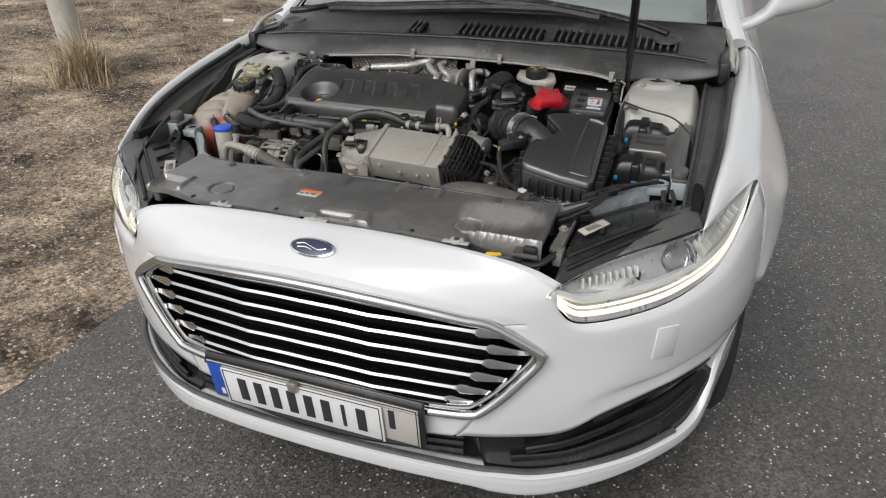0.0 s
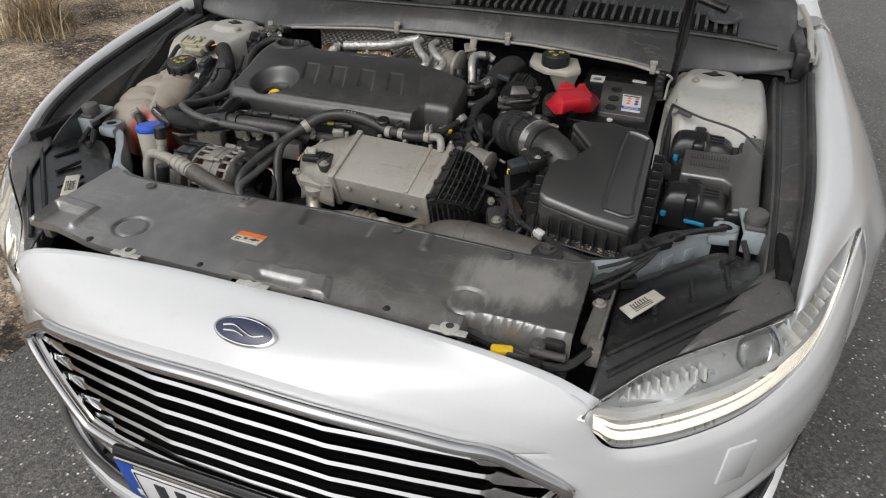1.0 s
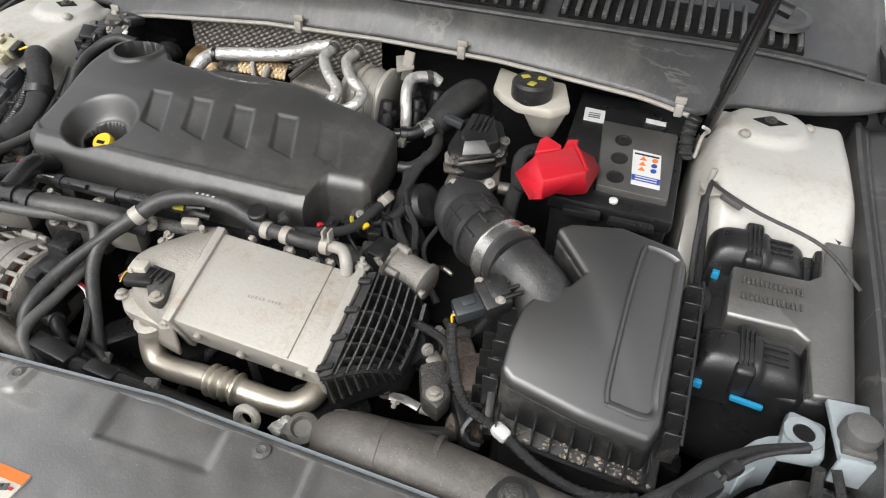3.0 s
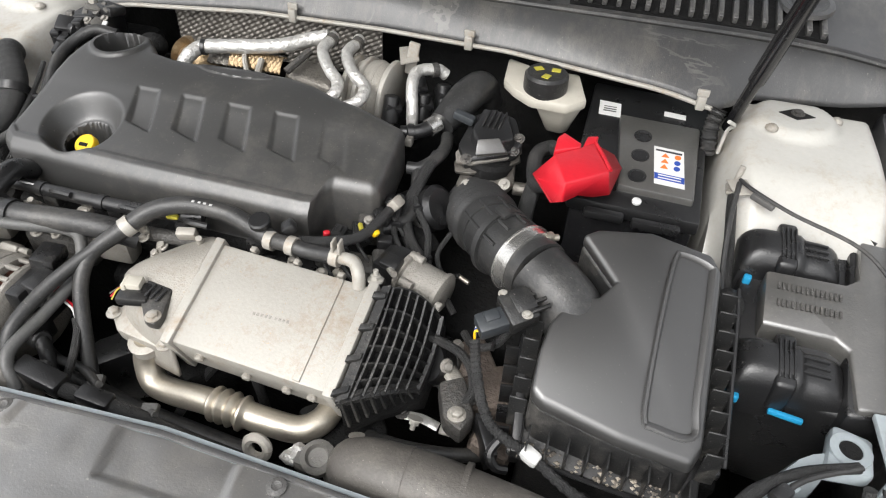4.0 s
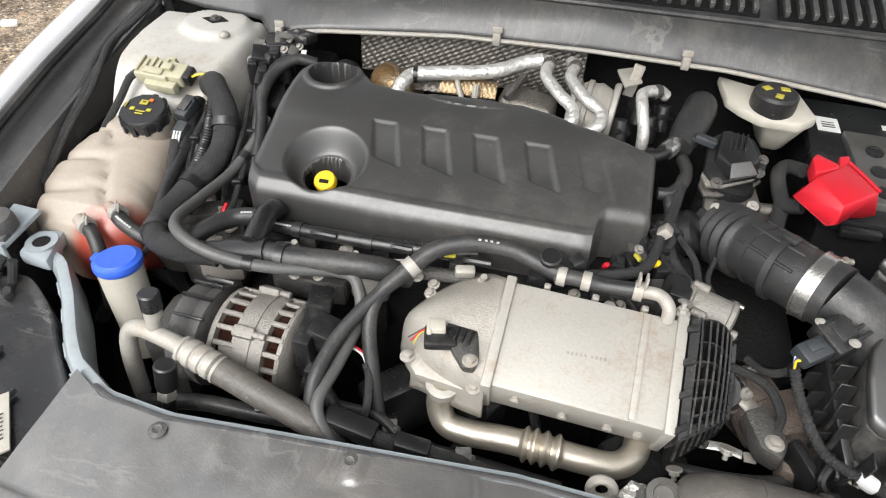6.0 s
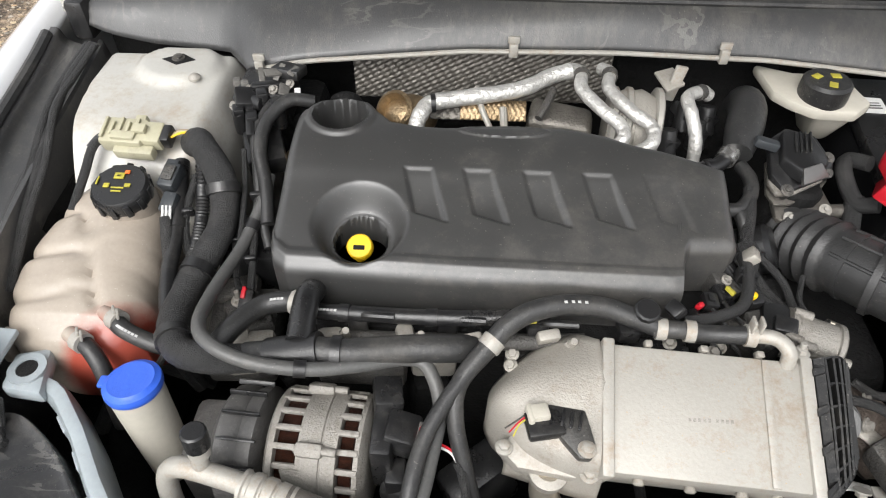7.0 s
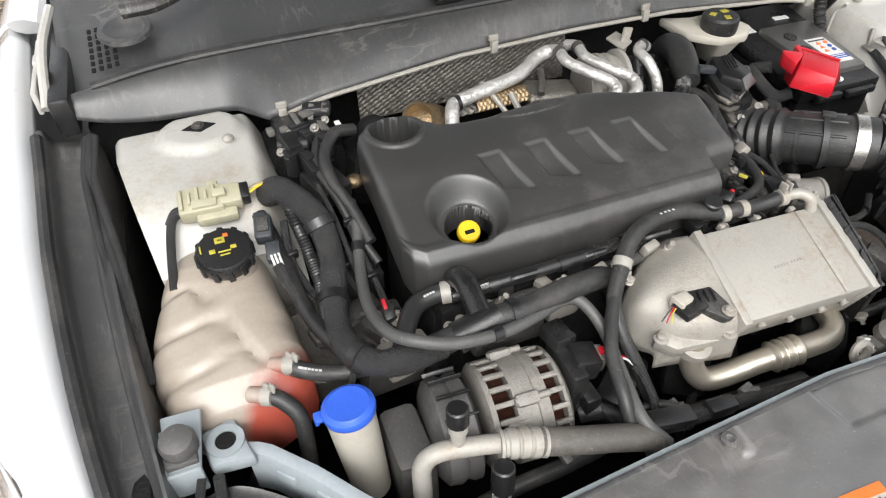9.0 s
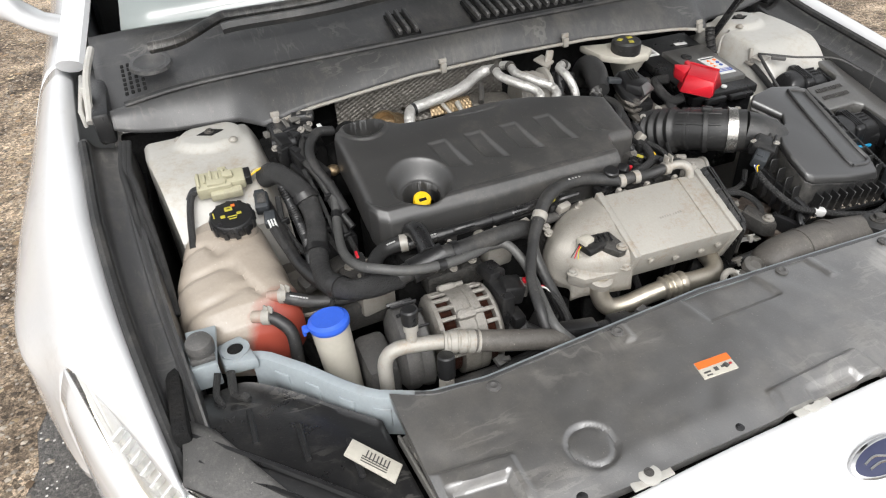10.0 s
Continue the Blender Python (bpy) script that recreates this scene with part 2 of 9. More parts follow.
CHROME = mat("chrome", (0.62, 0.62, 0.62), 0.1, 1.0, var=0.03, bump=0)
FOIL = mat("silver foil sleeve", (0.56, 0.55, 0.525), 0.36, 0.5, var=0.14, scale=40, fine=120, bump=0.8, dirt=(0.28, 0.255, 0.22), amount=0.35, dscale=24)
HEATSHIELD = mat("heat shield sheet", (0.17, 0.158, 0.14), 0.45, 0.6, var=0.25, scale=14, fine=200, bump=0.2, dirt=(0.07, 0.063, 0.055), amount=0.45)
DARKMETAL = mat("grimy dark metal", (0.075, 0.072, 0.068), 0.55, 0.4, var=0.3, scale=16, fine=250, bump=0.3, dirt=(0.18, 0.16, 0.13), amount=0.35, dscale=18)
# near black: the shade of gaps, holes and recesses is put into this colour
GAP_SHADE = mat("near-black gap shade", (0.006, 0.006, 0.006), 0.8, var=0.4, scale=9, fine=120, bump=0.4, dirt=(0.020, 0.018, 0.016), amount=0.3, spec=0.3)
RUST = mat("heat-tinted steel", (0.30, 0.22, 0.13), 0.4, 0.8, var=0.35, scale=20, fine=180, bump=0.25, dirt=(0.10, 0.08, 0.06), amount=0.4)
COPPER = mat("copper windings", (0.085, 0.028, 0.016), 0.4, 0.6, var=0.5, scale=60, fine=400, bump=0.5, stretch=(1, 6, 6), dirt=(0.02, 0.014, 0.010), amount=0.7, dscale=40)
RUSTY = mat("brown-stained casting", (0.15, 0.12, 0.10), 0.6, 0.3, var=0.3, scale=16, fine=250, bump=0.3, dirt=(0.05, 0.045, 0.04), amount=0.45, dscale=12)
LOOPHOSE = mat("faded grey rubber", (0.075, 0.075, 0.073), 0.45, var=0.2, scale=14, fine=300, bump=0.08, dirt=(0.12, 0.115, 0.105), amount=0.4, dscale=12)
SLEEVE = mat("dusty brown-grey rubber", (0.085, 0.078, 0.070), 0.5, var=0.2, scale=12, fine=300, bump=0.1, dirt=(0.17, 0.155, 0.135), amount=0.5, dscale=9)
PRINT = mat("pale print", (0.55, 0.55, 0.54), 0.5, var=0.05, bump=0)
TANK = mat("cloudy yellowed plastic", (0.345, 0.298, 0.248), 0.36, var=0.10, scale=9, fine=200, bump=0.02, dirt=(0.40, 0.36, 0.33), amount=0.25, dscale=9, coat=0.15)
NECK = mat("cream bottle plastic", (0.45, 0.425, 0.365), 0.4, var=0.06, scale=10, bump=0.04, dirt=(0.33, 0.30, 0.245), amount=0.25)
BLUE = mat("blue plastic cap", (0.035, 0.115, 0.60), 0.4, var=0.06, scale=20, bump=0.08)
CYAN = mat("light blue latch", (0.015, 0.24, 0.44), 0.4, var=0.08, bump=0.05)
RED = mat("red terminal cover", (0.50, 0.014, 0.025), 0.35, var=0.08, scale=15, bump=0.05, dirt=(0.40, 0.03, 0.04), amount=0.2)
YELLOW = mat("yellow plastic", (0.80, 0.50, 0.01), 0.4, var=0.06, bump=0.05)
OLIVE = mat("faded yellow print", (0.42, 0.37, 0.045), 0.5, var=0.1, bump=0)
AGED = mat("yellowed label", (0.50, 0.475, 0.41), 0.55, var=0.06, bump=0, dirt=(0.32, 0.29, 0.24), amount=0.3)
BLACK_DUSTY = mat("dusty black plastic", (0.016, 0.016, 0.016), 0.40, var=0.2, scale=9, fine=400, bump=0.1, dirt=(0.10, 0.094, 0.085), amount=0.48, dscale=8)
GREYBLUE = mat("blue-grey plug plastic", (0.034, 0.038, 0.042), 0.42, var=0.1, bump=0.05, dirt=(0.15, 0.14, 0.13), amount=0.25)
BEIGE = mat("pale connector plastic", (0.38, 0.36, 0.255), 0.45, var=0.08, scale=25, bump=0.06, dirt=(0.20, 0.185, 0.14), amount=0.35)
PAPER = mat("white label", (0.60, 0.60, 0.585), 0.5, var=0.03, bump=0, dirt=(0.42, 0.40, 0.37), amount=0.15)
INK = mat("dark print", (0.03, 0.03, 0.035), 0.5, var=0.05, bump=0)
ORANGE = mat("orange print", (0.78, 0.17, 0.03), 0.45, var=0.04, bump=0)
NAVY = mat("blue print", (0.02, 0.06, 0.30), 0.4, var=0.04, bump=0)
PLATEBLUE = mat("blue plate band", (0.015, 0.08, 0.42), 0.35, var=0.04, bump=0)
PLATE = mat("white number plate", (0.74, 0.74, 0.74), 0.35, var=0.03, bump=0.02, dirt=(0.5, 0.48, 0.45), amount=0.15)
PLATE_OLD = mat("greyed number plate", (0.50, 0.48, 0.44), 0.4, var=0.05, bump=0.02)
EMBLEM = mat("deep blue emblem enamel", (0.035, 0.040, 0.085), 0.2, var=0.05, bump=0)
LED = mat("lit white light strip", (1.0, 0.93, 0.80), 0.3, var=0.0, bump=0, emit=0.75)
LENS = glass("headlight lens", (0.96, 0.97, 0.97))
# half-opaque pale tint stands in for the sky reflected in the windscreen
PALE_GLASS = glass("windscreen glass with reflection tint", (0.36, 0.40, 0.39), 0.06, 1.8)
PALE_GLASS.node_tree.nodes["Principled BSDF"].inputs["Transmission Weight"].default_value = 0.4
SCREEN = glass("windscreen glass", (0.72, 0.80, 0.78), 0.02, 1.75)
REFLECT = mat("silvered reflector", (0.78, 0.78, 0.76), 0.22, 0.45, var=0.05, bump=0.05)
REFLECT_DULL = mat("satin grey reflector", (0.50, 0.50, 0.49), 0.3, 0.6, var=0.15, scale=18, bump=0.05)
DUSTY = mat("dusty worn plastic", (0.125, 0.12, 0.11), 0.5, var=0.2, scale=12, fine=300, bump=0.1, dirt=(0.22, 0.205, 0.18), amount=0.4, dscale=14)
FUSEGREY = mat("dull grey box plastic", (0.062, 0.060, 0.056), 0.42, var=0.2, scale=12, fine=300, bump=0.1, dirt=(0.115, 0.108, 0.096), amount=0.4, dscale=14, coat=1.0, film=(0.32, 1.8))
HOUSING = mat("scuffed black lamp housing", (0.014, 0.014, 0.0145), 0.30, var=0.2, scale=9, fine=400, bump=0.05, dirt=(0.060, 0.056, 0.050), amount=0.34, dscale=8, coat=0.5, film=(0.2, 1.6))
DUSTY_DARK = mat("dusty smoked plastic", (0.085, 0.083, 0.08), 0.45, var=0.15, scale=14, fine=300, bump=0.1, dirt=(0.17, 0.16, 0.15), amount=0.4, dscale=16)
TYRE = mat("tyre rubber", (0.022, 0.022, 0.022), 0.8, var=0.2, bump=0.3)
CABIN = mat("dark cabin trim", (0.04, 0.04, 0.042), 0.7, var=0.2, bump=0.1)
CONCRETE = mat("weathered pale post", (0.46, 0.44, 0.39), 0.8, var=0.18, scale=5, fine=60, bump=0.4, dirt=(0.28, 0.25, 0.2), amount=0.4, dscale=3)
STRAW = loose("dry straw grass", (0.20, 0.14, 0.08), (0.66, 0.54, 0.36))
LEAF = loose("dead brown leaves", (0.08, 0.055, 0.035), (0.42, 0.29, 0.17))
STONE = loose("grey and brown gravel", (0.09, 0.08, 0.07), (0.40, 0.35, 0.285))
WOOD = mat("bare twig", (0.30, 0.25, 0.18), 0.8, var=0.2, bump=0.3)
LITTER = mat("pale litter", (0.66, 0.65, 0.62), 0.6, var=0.1, bump=0.1)


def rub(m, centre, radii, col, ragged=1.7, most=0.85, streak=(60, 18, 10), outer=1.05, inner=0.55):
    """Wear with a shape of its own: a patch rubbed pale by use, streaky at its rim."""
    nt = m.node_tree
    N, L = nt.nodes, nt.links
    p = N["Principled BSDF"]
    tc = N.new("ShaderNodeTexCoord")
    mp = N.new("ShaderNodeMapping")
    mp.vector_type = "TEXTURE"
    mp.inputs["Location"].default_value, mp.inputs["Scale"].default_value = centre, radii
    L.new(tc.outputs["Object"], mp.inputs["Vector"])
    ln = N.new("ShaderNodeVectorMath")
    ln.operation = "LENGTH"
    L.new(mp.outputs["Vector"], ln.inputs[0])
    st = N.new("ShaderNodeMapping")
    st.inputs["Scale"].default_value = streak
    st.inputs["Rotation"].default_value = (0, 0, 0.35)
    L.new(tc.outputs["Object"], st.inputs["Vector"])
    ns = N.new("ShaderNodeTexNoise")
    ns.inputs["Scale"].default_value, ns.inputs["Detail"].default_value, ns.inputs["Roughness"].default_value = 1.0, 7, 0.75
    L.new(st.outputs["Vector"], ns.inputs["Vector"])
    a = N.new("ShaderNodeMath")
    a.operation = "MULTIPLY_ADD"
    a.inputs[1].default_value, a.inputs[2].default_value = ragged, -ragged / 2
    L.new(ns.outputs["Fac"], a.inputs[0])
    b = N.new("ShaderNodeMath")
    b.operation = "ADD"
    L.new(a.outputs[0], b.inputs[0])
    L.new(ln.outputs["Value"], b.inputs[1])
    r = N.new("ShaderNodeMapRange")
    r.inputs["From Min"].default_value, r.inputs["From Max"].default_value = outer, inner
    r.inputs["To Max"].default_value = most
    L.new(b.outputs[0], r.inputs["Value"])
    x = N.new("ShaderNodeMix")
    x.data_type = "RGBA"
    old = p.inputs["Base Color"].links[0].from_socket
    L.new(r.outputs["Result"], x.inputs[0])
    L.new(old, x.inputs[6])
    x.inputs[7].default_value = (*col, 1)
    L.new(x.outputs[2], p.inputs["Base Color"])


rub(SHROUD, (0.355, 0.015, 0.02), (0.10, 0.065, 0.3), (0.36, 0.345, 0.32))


def scuffs(m, col, most):
    """Thin pale scratches and wandering dried water marks."""
    nt = m.node_tree
    N, L = nt.nodes, nt.links
    p = N["Principled BSDF"]
    tc = N.new("ShaderNodeTexCoord")
    last = p.inputs["Base Color"].links[0].from_socket
    for scale, stretch, width, cover in ((4.0, (1, 1, 1), 0.006, 0.52), (7.0, (5, 0.7, 1), 0.012, 0.56), (16.0, (0.5, 2.0, 1), 0.016, 0.55)):
        mp = N.new("ShaderNodeMapping")
        mp.inputs["Scale"].default_value = stretch
        mp.inputs["Rotation"].default_value = (0, 0, scale * 0.3)
        L.new(tc.outputs["Object"], mp.inputs["Vector"])
        n1, n2 = N.new("ShaderNodeTexNoise"), N.new("ShaderNodeTexNoise")
        n1.inputs["Scale"].default_value, n1.inputs["Detail"].default_value = scale, 6
        n2.inputs["Scale"].default_value, n2.inputs["Detail"].default_value = 3.1 + scale * 0.2, 3
        L.new(mp.outputs["Vector"], n1.inputs["Vector"])
        L.new(tc.outputs["Object"], n2.inputs["Vector"])
        line = N.new("ShaderNodeMath")
        line.operation = "COMPARE"
        line.inputs[1].default_value, line.inputs[2].default_value = 0.5, width
        L.new(n1.outputs["Fac"], line.inputs[0])
        where = N.new("ShaderNodeMapRange")
        where.inputs["From Min"].default_value, where.inputs["From Max"].default_value = cover, cover + 0.1
        where.inputs["To Max"].default_value = most
        L.new(n2.outputs["Fac"], where.inputs["Value"])
        f = N.new("ShaderNodeMath")
        f.operation = "MULTIPLY"
        L.new(line.outputs[0], f.inputs[0])
        L.new(where.outputs["Result"], f.inputs[1])
        x = N.new("ShaderNodeMix")
        x.data_type = "RGBA"
        L.new(f.outputs[0], x.inputs[0])
        L.new(last, x.inputs[6])
        x.inputs[7].default_value = (*col, 1)
        last = x.outputs[2]
    L.new(last, p.inputs["Base Color"])


scuffs(SHROUD, (0.27, 0.255, 0.23), 0.34)
scuffs(COWL, (0.15, 0.145, 0.135), 0.5)
scuffs(BLACK_DUSTY, (0.16, 0.15, 0.14), 0.5)
scuffs(HOUSING, (0.13, 0.125, 0.115), 0.5)
# red coolant showing through the wall of the tank
rub(TANK, (0.052, -0.116, 0.075), (0.078, 0.080, 0.100), (0.34, 0.045, 0.024), 0.35, 0.92, (22, 22, 22), 0.95, 0.72)


def ground_material(name, cols, chips, chip_size, chip_amount, rough, bump, grain=1.1, gloss=0.5, spread=(0.32, 0.70)):
    """Road or earth: three mottled colours, with small pale chips bedded in it."""
    m = bpy.data.materials.new(name)
    m.use_nodes = True
    nt = m.node_tree
    N, L = nt.nodes, nt.links
    p = N["Principled BSDF"]
    tc = N.new("ShaderNodeTexCoord")

    def noise_tex(s, d, r=0.65):
        n = N.new("ShaderNodeTexNoise")
        n.inputs["Scale"].default_value, n.inputs["Detail"].default_value, n.inputs["Roughness"].default_value = s, d, r
        L.new(tc.outputs["Object"], n.inputs["Vector"])
        return n.outputs["Fac"]
    r = N.new("ShaderNodeValToRGB")
    r.color_ramp.elements[0].position, r.color_ramp.elements[1].position = spread
    r.color_ramp.elements[0].color, r.color_ramp.elements[1].color = (*cols[0], 1), (*cols[2], 1)
    e = r.color_ramp.elements.new(0.5)
    e.color = (*cols[1], 1)
    L.new(noise_tex(grain, 9, 0.72), r.inputs["Fac"])
    g = N.new("ShaderNodeValToRGB")
    g.color_ramp.elements[0].position, g.color_ramp.elements[1].position = 0.35, 0.68
    g.color_ramp.elements[0].color, g.color_ramp.elements[1].color = (0.22, 0.22, 0.22, 1), (1.7, 1.7, 1.7, 1)
    L.new(noise_tex(150, 4), g.inputs["Fac"])
    mul = N.new("ShaderNodeMix")
    mul.data_type, mul.blend_type = "RGBA", "MULTIPLY"
    mul.inputs[0].default_value = 0.85
    L.new(r.outputs["Color"], mul.inputs[6])
    L.new(g.outputs["Color"], mul.inputs[7])
    cell = N.new("ShaderNodeTexVoronoi")
    cell.inputs["Scale"].default_value = 1 / (chip_size * 0.8)
    L.new(tc.outputs["Object"], cell.inputs["Vector"])
    shade = N.new("ShaderNodeSeparateColor")
    L.new(cell.outputs["Color"], shade.inputs["Color"])
    tone = N.new("ShaderNodeMapRange")
    tone.inputs["To Min"].default_value, tone.inputs["To Max"].default_value = 0.35, 1.65
    L.new(shade.outputs["Blue"], tone.inputs["Value"])
    mul2 = N.new("ShaderNodeMix")
    mul2.data_type, mul2.blend_type = "RGBA", "MULTIPLY"
    mul2.inputs[0].default_value = 0.9
    L.new(mul.outputs[2], mul2.inputs[6])
    L.new(tone.outputs["Result"], mul2.inputs[7])
    mul = mul2
    vo = N.new("ShaderNodeTexVoronoi")
    vo.inputs["Scale"].default_value = 1 / chip_size
    L.new(tc.outputs["Object"], vo.inputs["Vector"])
    near = N.new("ShaderNodeMath")
    near.operation, near.inputs[1].default_value = "LESS_THAN", 0.32
    L.new(vo.outputs["Distance"], near.inputs[0])
    sep = N.new("ShaderNodeSeparateColor")
    L.new(vo.outputs["Color"], sep.inputs["Color"])
    rare = N.new("ShaderNodeMath")
    rare.operation, rare.inputs[1].default_value = "LESS_THAN", chip_amount
    L.new(sep.outputs["Red"], rare.inputs[0])
    both = N.new("ShaderNodeMath")
    both.operation = "MULTIPLY"
    L.new(near.outputs[0], both.inputs[0])
    L.new(rare.outputs[0], both.inputs[1])
    chip = N.new("ShaderNodeValToRGB")
    chip.color_ramp.elements[0].color, chip.color_ramp.elements[1].color = (*chips[0], 1), (*chips[1], 1)
    L.new(sep.outputs["Green"], chip.inputs["Fac"])
    mx = N.new("ShaderNodeMix")
    mx.data_type = "RGBA"
    L.new(both.outputs[0], mx.inputs[0])
    L.new(mul.outputs[2], mx.inputs[6])
    L.new(chip.outputs["Color"], mx.inputs[7])
    L.new(mx.outputs[2], p.inputs["Base Color"])
    p.inputs["Roughness"].default_value = rough
    p.inputs["Specular IOR Level"].default_value = gloss
    b = N.new("ShaderNodeBump")
    b.inputs["Strength"].default_value, b.inputs["Distance"].default_value = bump, 0.006
    L.new(noise_tex(110, 5), b.inputs["Height"])
    L.new(b.outputs["Normal"], p.inputs["Normal"])
    return m


ASPHALT = ground_material("worn asphalt", [(0.060, 0.055, 0.049), (0.104, 0.096, 0.086), (0.155, 0.143, 0.129)], [(0.26, 0.245, 0.23), (0.95, 0.93, 0.89)], 0.0115, 0.16, 0.40, 1.0, 1.1, 1.0)
DIRT = ground_material("packed earth with leaf litter", [(0.042, 0.031, 0.022), (0.255, 0.195, 0.137), (0.56, 0.445, 0.325)], [(0.04, 0.03, 0.022), (0.56, 0.49, 0.40)], 0.017, 0.46, 0.95, 1.0, 1.9, 0.5, (0.39, 0.64))


# ---------- ground ----------
def sheet(x0, x1, y0, y1, nx, ny, z, name, material, label, category, bumps=0.0, keep=None):
    xs, ys = np.linspace(x0, x1, nx), np.linspace(y0, y1, ny)
    P = [[(x, y, z(x, y) + (bumps * noise.noise((x * 3, y * 3, 0)) if bumps else 0)) for x in xs] for y in ys]
    ob = part(name, grid(P), material, None, sharp=180)
    return tagged(ob, label, category, kind="structure")


road = sheet(-400, 400, -400, 400, 60, 60, lambda x, y: 0.0, "ground", ASPHALT, "worn dark asphalt road with pale stone chips", "road")


def verge_edge(y):
    return -1.27 + 0.14 * ease((y - 0.9) / 1.4) + 0.07 * noise.noise((y * 1.3, 3, 0)) + 0.05 * noise.noise((y * 5, 7, 0)) + 0.03 * noise.noise((y * 17, 2, 0))


def verge_rise(d, y):
    return 0.001 + 0.010 * ease(d / 0.25) + 0.05 * ease((d - 0.2) / 1.5) + 0.16 * ease((d - 1.5) / 4) + (0.030 * noise.noise((d * 2, y * 2, 1)) + 0.015 * noise.noise((d * 7, y * 7, 2)) + 0.008 * noise.noise((d * 22, y * 22, 2))) * ease(d / 1.2)


rows = []
for y in np.concatenate([np.linspace(-60, -6, 14), np.linspace(-5, 12, 260), np.linspace(13, 200, 20)]):
    e = verge_edge(y)
    rows.append([(e - d, y, verge_rise(d, y))
                 for d in np.concatenate([np.linspace(0, 5, 130), np.linspace(5.5, 120, 16)])])
verge = tagged(part("verge", grid(rows), DIRT, None, sharp=180), "brown dirt verge strewn with gravel and dead leaves", "dirt verge", kind="structure")
rows = [[(x, y, 0.003 + 0.02 * ease((x - 3.3) / 2) + 0.012 * noise.noise((x * 2, y * 2, 5)) * ease((x - 3.3) / 1)) for x in np.linspace(3.2, 60, 40)] for y in np.linspace(-40, 200, 60)]
tagged(part("far_verge", grid(rows), DIRT, None, sharp=180), "pale dirt verge across the asphalt road", "dirt verge", kind="structure")


def verge_z(x, y):
    d = verge_edge(y) - x
    if d < 0:
        return 0.0
    return verge_rise(d, y)


def scatter(name, count, size, flat, material, label, category, seed, thin_out):
    """Loose stones or leaves, as one body of stuff."""
    rnd = random.Random(seed)
    V, F = [], []
    for _ in range(count):
        y = rnd.uniform(-1.0, 9.0)
        x = verge_edge(y) - (rnd.random() ** thin_out) * 6.0 + 0.03 - 0.35 * (flat < 0.3) * rnd.random()
        s = size * rnd.uniform(0.4, 1.4)
        a = rnd.uniform(0, 6.28)
        z = verge_z(x, y)
        k = len(V)
        t = rnd.uniform(-0.5, 0.5)
        for i in range(5):
            b = a + i * 1.2566
            q = s * rnd.uniform(0.6, 1.1)
            V.append((x + q * math.cos(b), y + q * math.sin(b) * 0.75, z + 0.15 * s * flat + t * q * math.cos(b) * 0.4 * (flat < 0.3)))
        V.append((x, y, z + s * flat))
        V.append((x, y, z - s * 0.3))
        for i in range(5):
            F.append((k + i, k + (i + 1) % 5, k + 5))
            F.append((k + (i + 1) % 5, k + i, k + 6))
    me = bpy.data.meshes.new(name)
    me.from_pydata(V, [], F)
    me.materials.append(material)
    return tagged(new(name, me), label, category, kind="stuff")


scatter("gravel", 16000, 0.011, 0.55, STONE, "loose grey and brown stones on the verge", "gravel", 3, 1.2)
scatter("fallen_leaves", 7000, 0.022, 0.15, LEAF, "dead brown leaves lying on the dirt", "leaves", 5, 0.8)
scatter("straw_litter", 24000, 0.013, 0.12, STRAW, "pale bits of dry straw on the dirt", "straw", 8, 0.8)

post_base = Vector((-4.25, 3.45, verge_z(-4.25, 3.45) - 0.05))
post = thing("roadside_post", post_base, "weathered pale round post standing in the verge", "post")
part("shaft", lathe([(0.105, 0), (0.102, 0.3), (0.098, 1.2), (0.094, 2.4), (0.08, 2.43)], post_base, (-0.07, 0, 1), 24), CONCRETE, post)


def grass_tuft(c, n, height, spread, seed):
    rnd = random.Random(seed)
    bm = bmesh.new()
    for _ in range(n):
        a, d = rnd.uniform(0, 6.28), spread * rnd.random() ** 0.7
        x, y = c[0] + d * math.cos(a), c[1] + d * math.sin(a)
        z = verge_z(x, y) - 0.01
        h, lean, b, w = height * rnd.uniform(0.4, 1.1), rnd.uniform(0.1, 1.25), rnd.uniform(0, 6.28), rnd.uniform(0.003, 0.007)
        ox, oy = -math.sin(b) * w, math.cos(b) * w
        prev = None
        for k in range(5):
            t = k / 4
            px, py, pz = x + lean * h * t ** 1.8 * math.cos(b), y + lean * h * t ** 1.8 * math.sin(b), z + h * (t - 0.35 * lean * t * t)
            q = 1 - 0.85 * t
            cur = (bm.verts.new((px - ox * q, py - oy * q, pz)), bm.verts.new((px + ox * q, py + oy * q, pz)))
            if prev:
                bm.faces.new((prev[0], prev[1], cur[1], cur[0]))
            prev = cur
    return bm


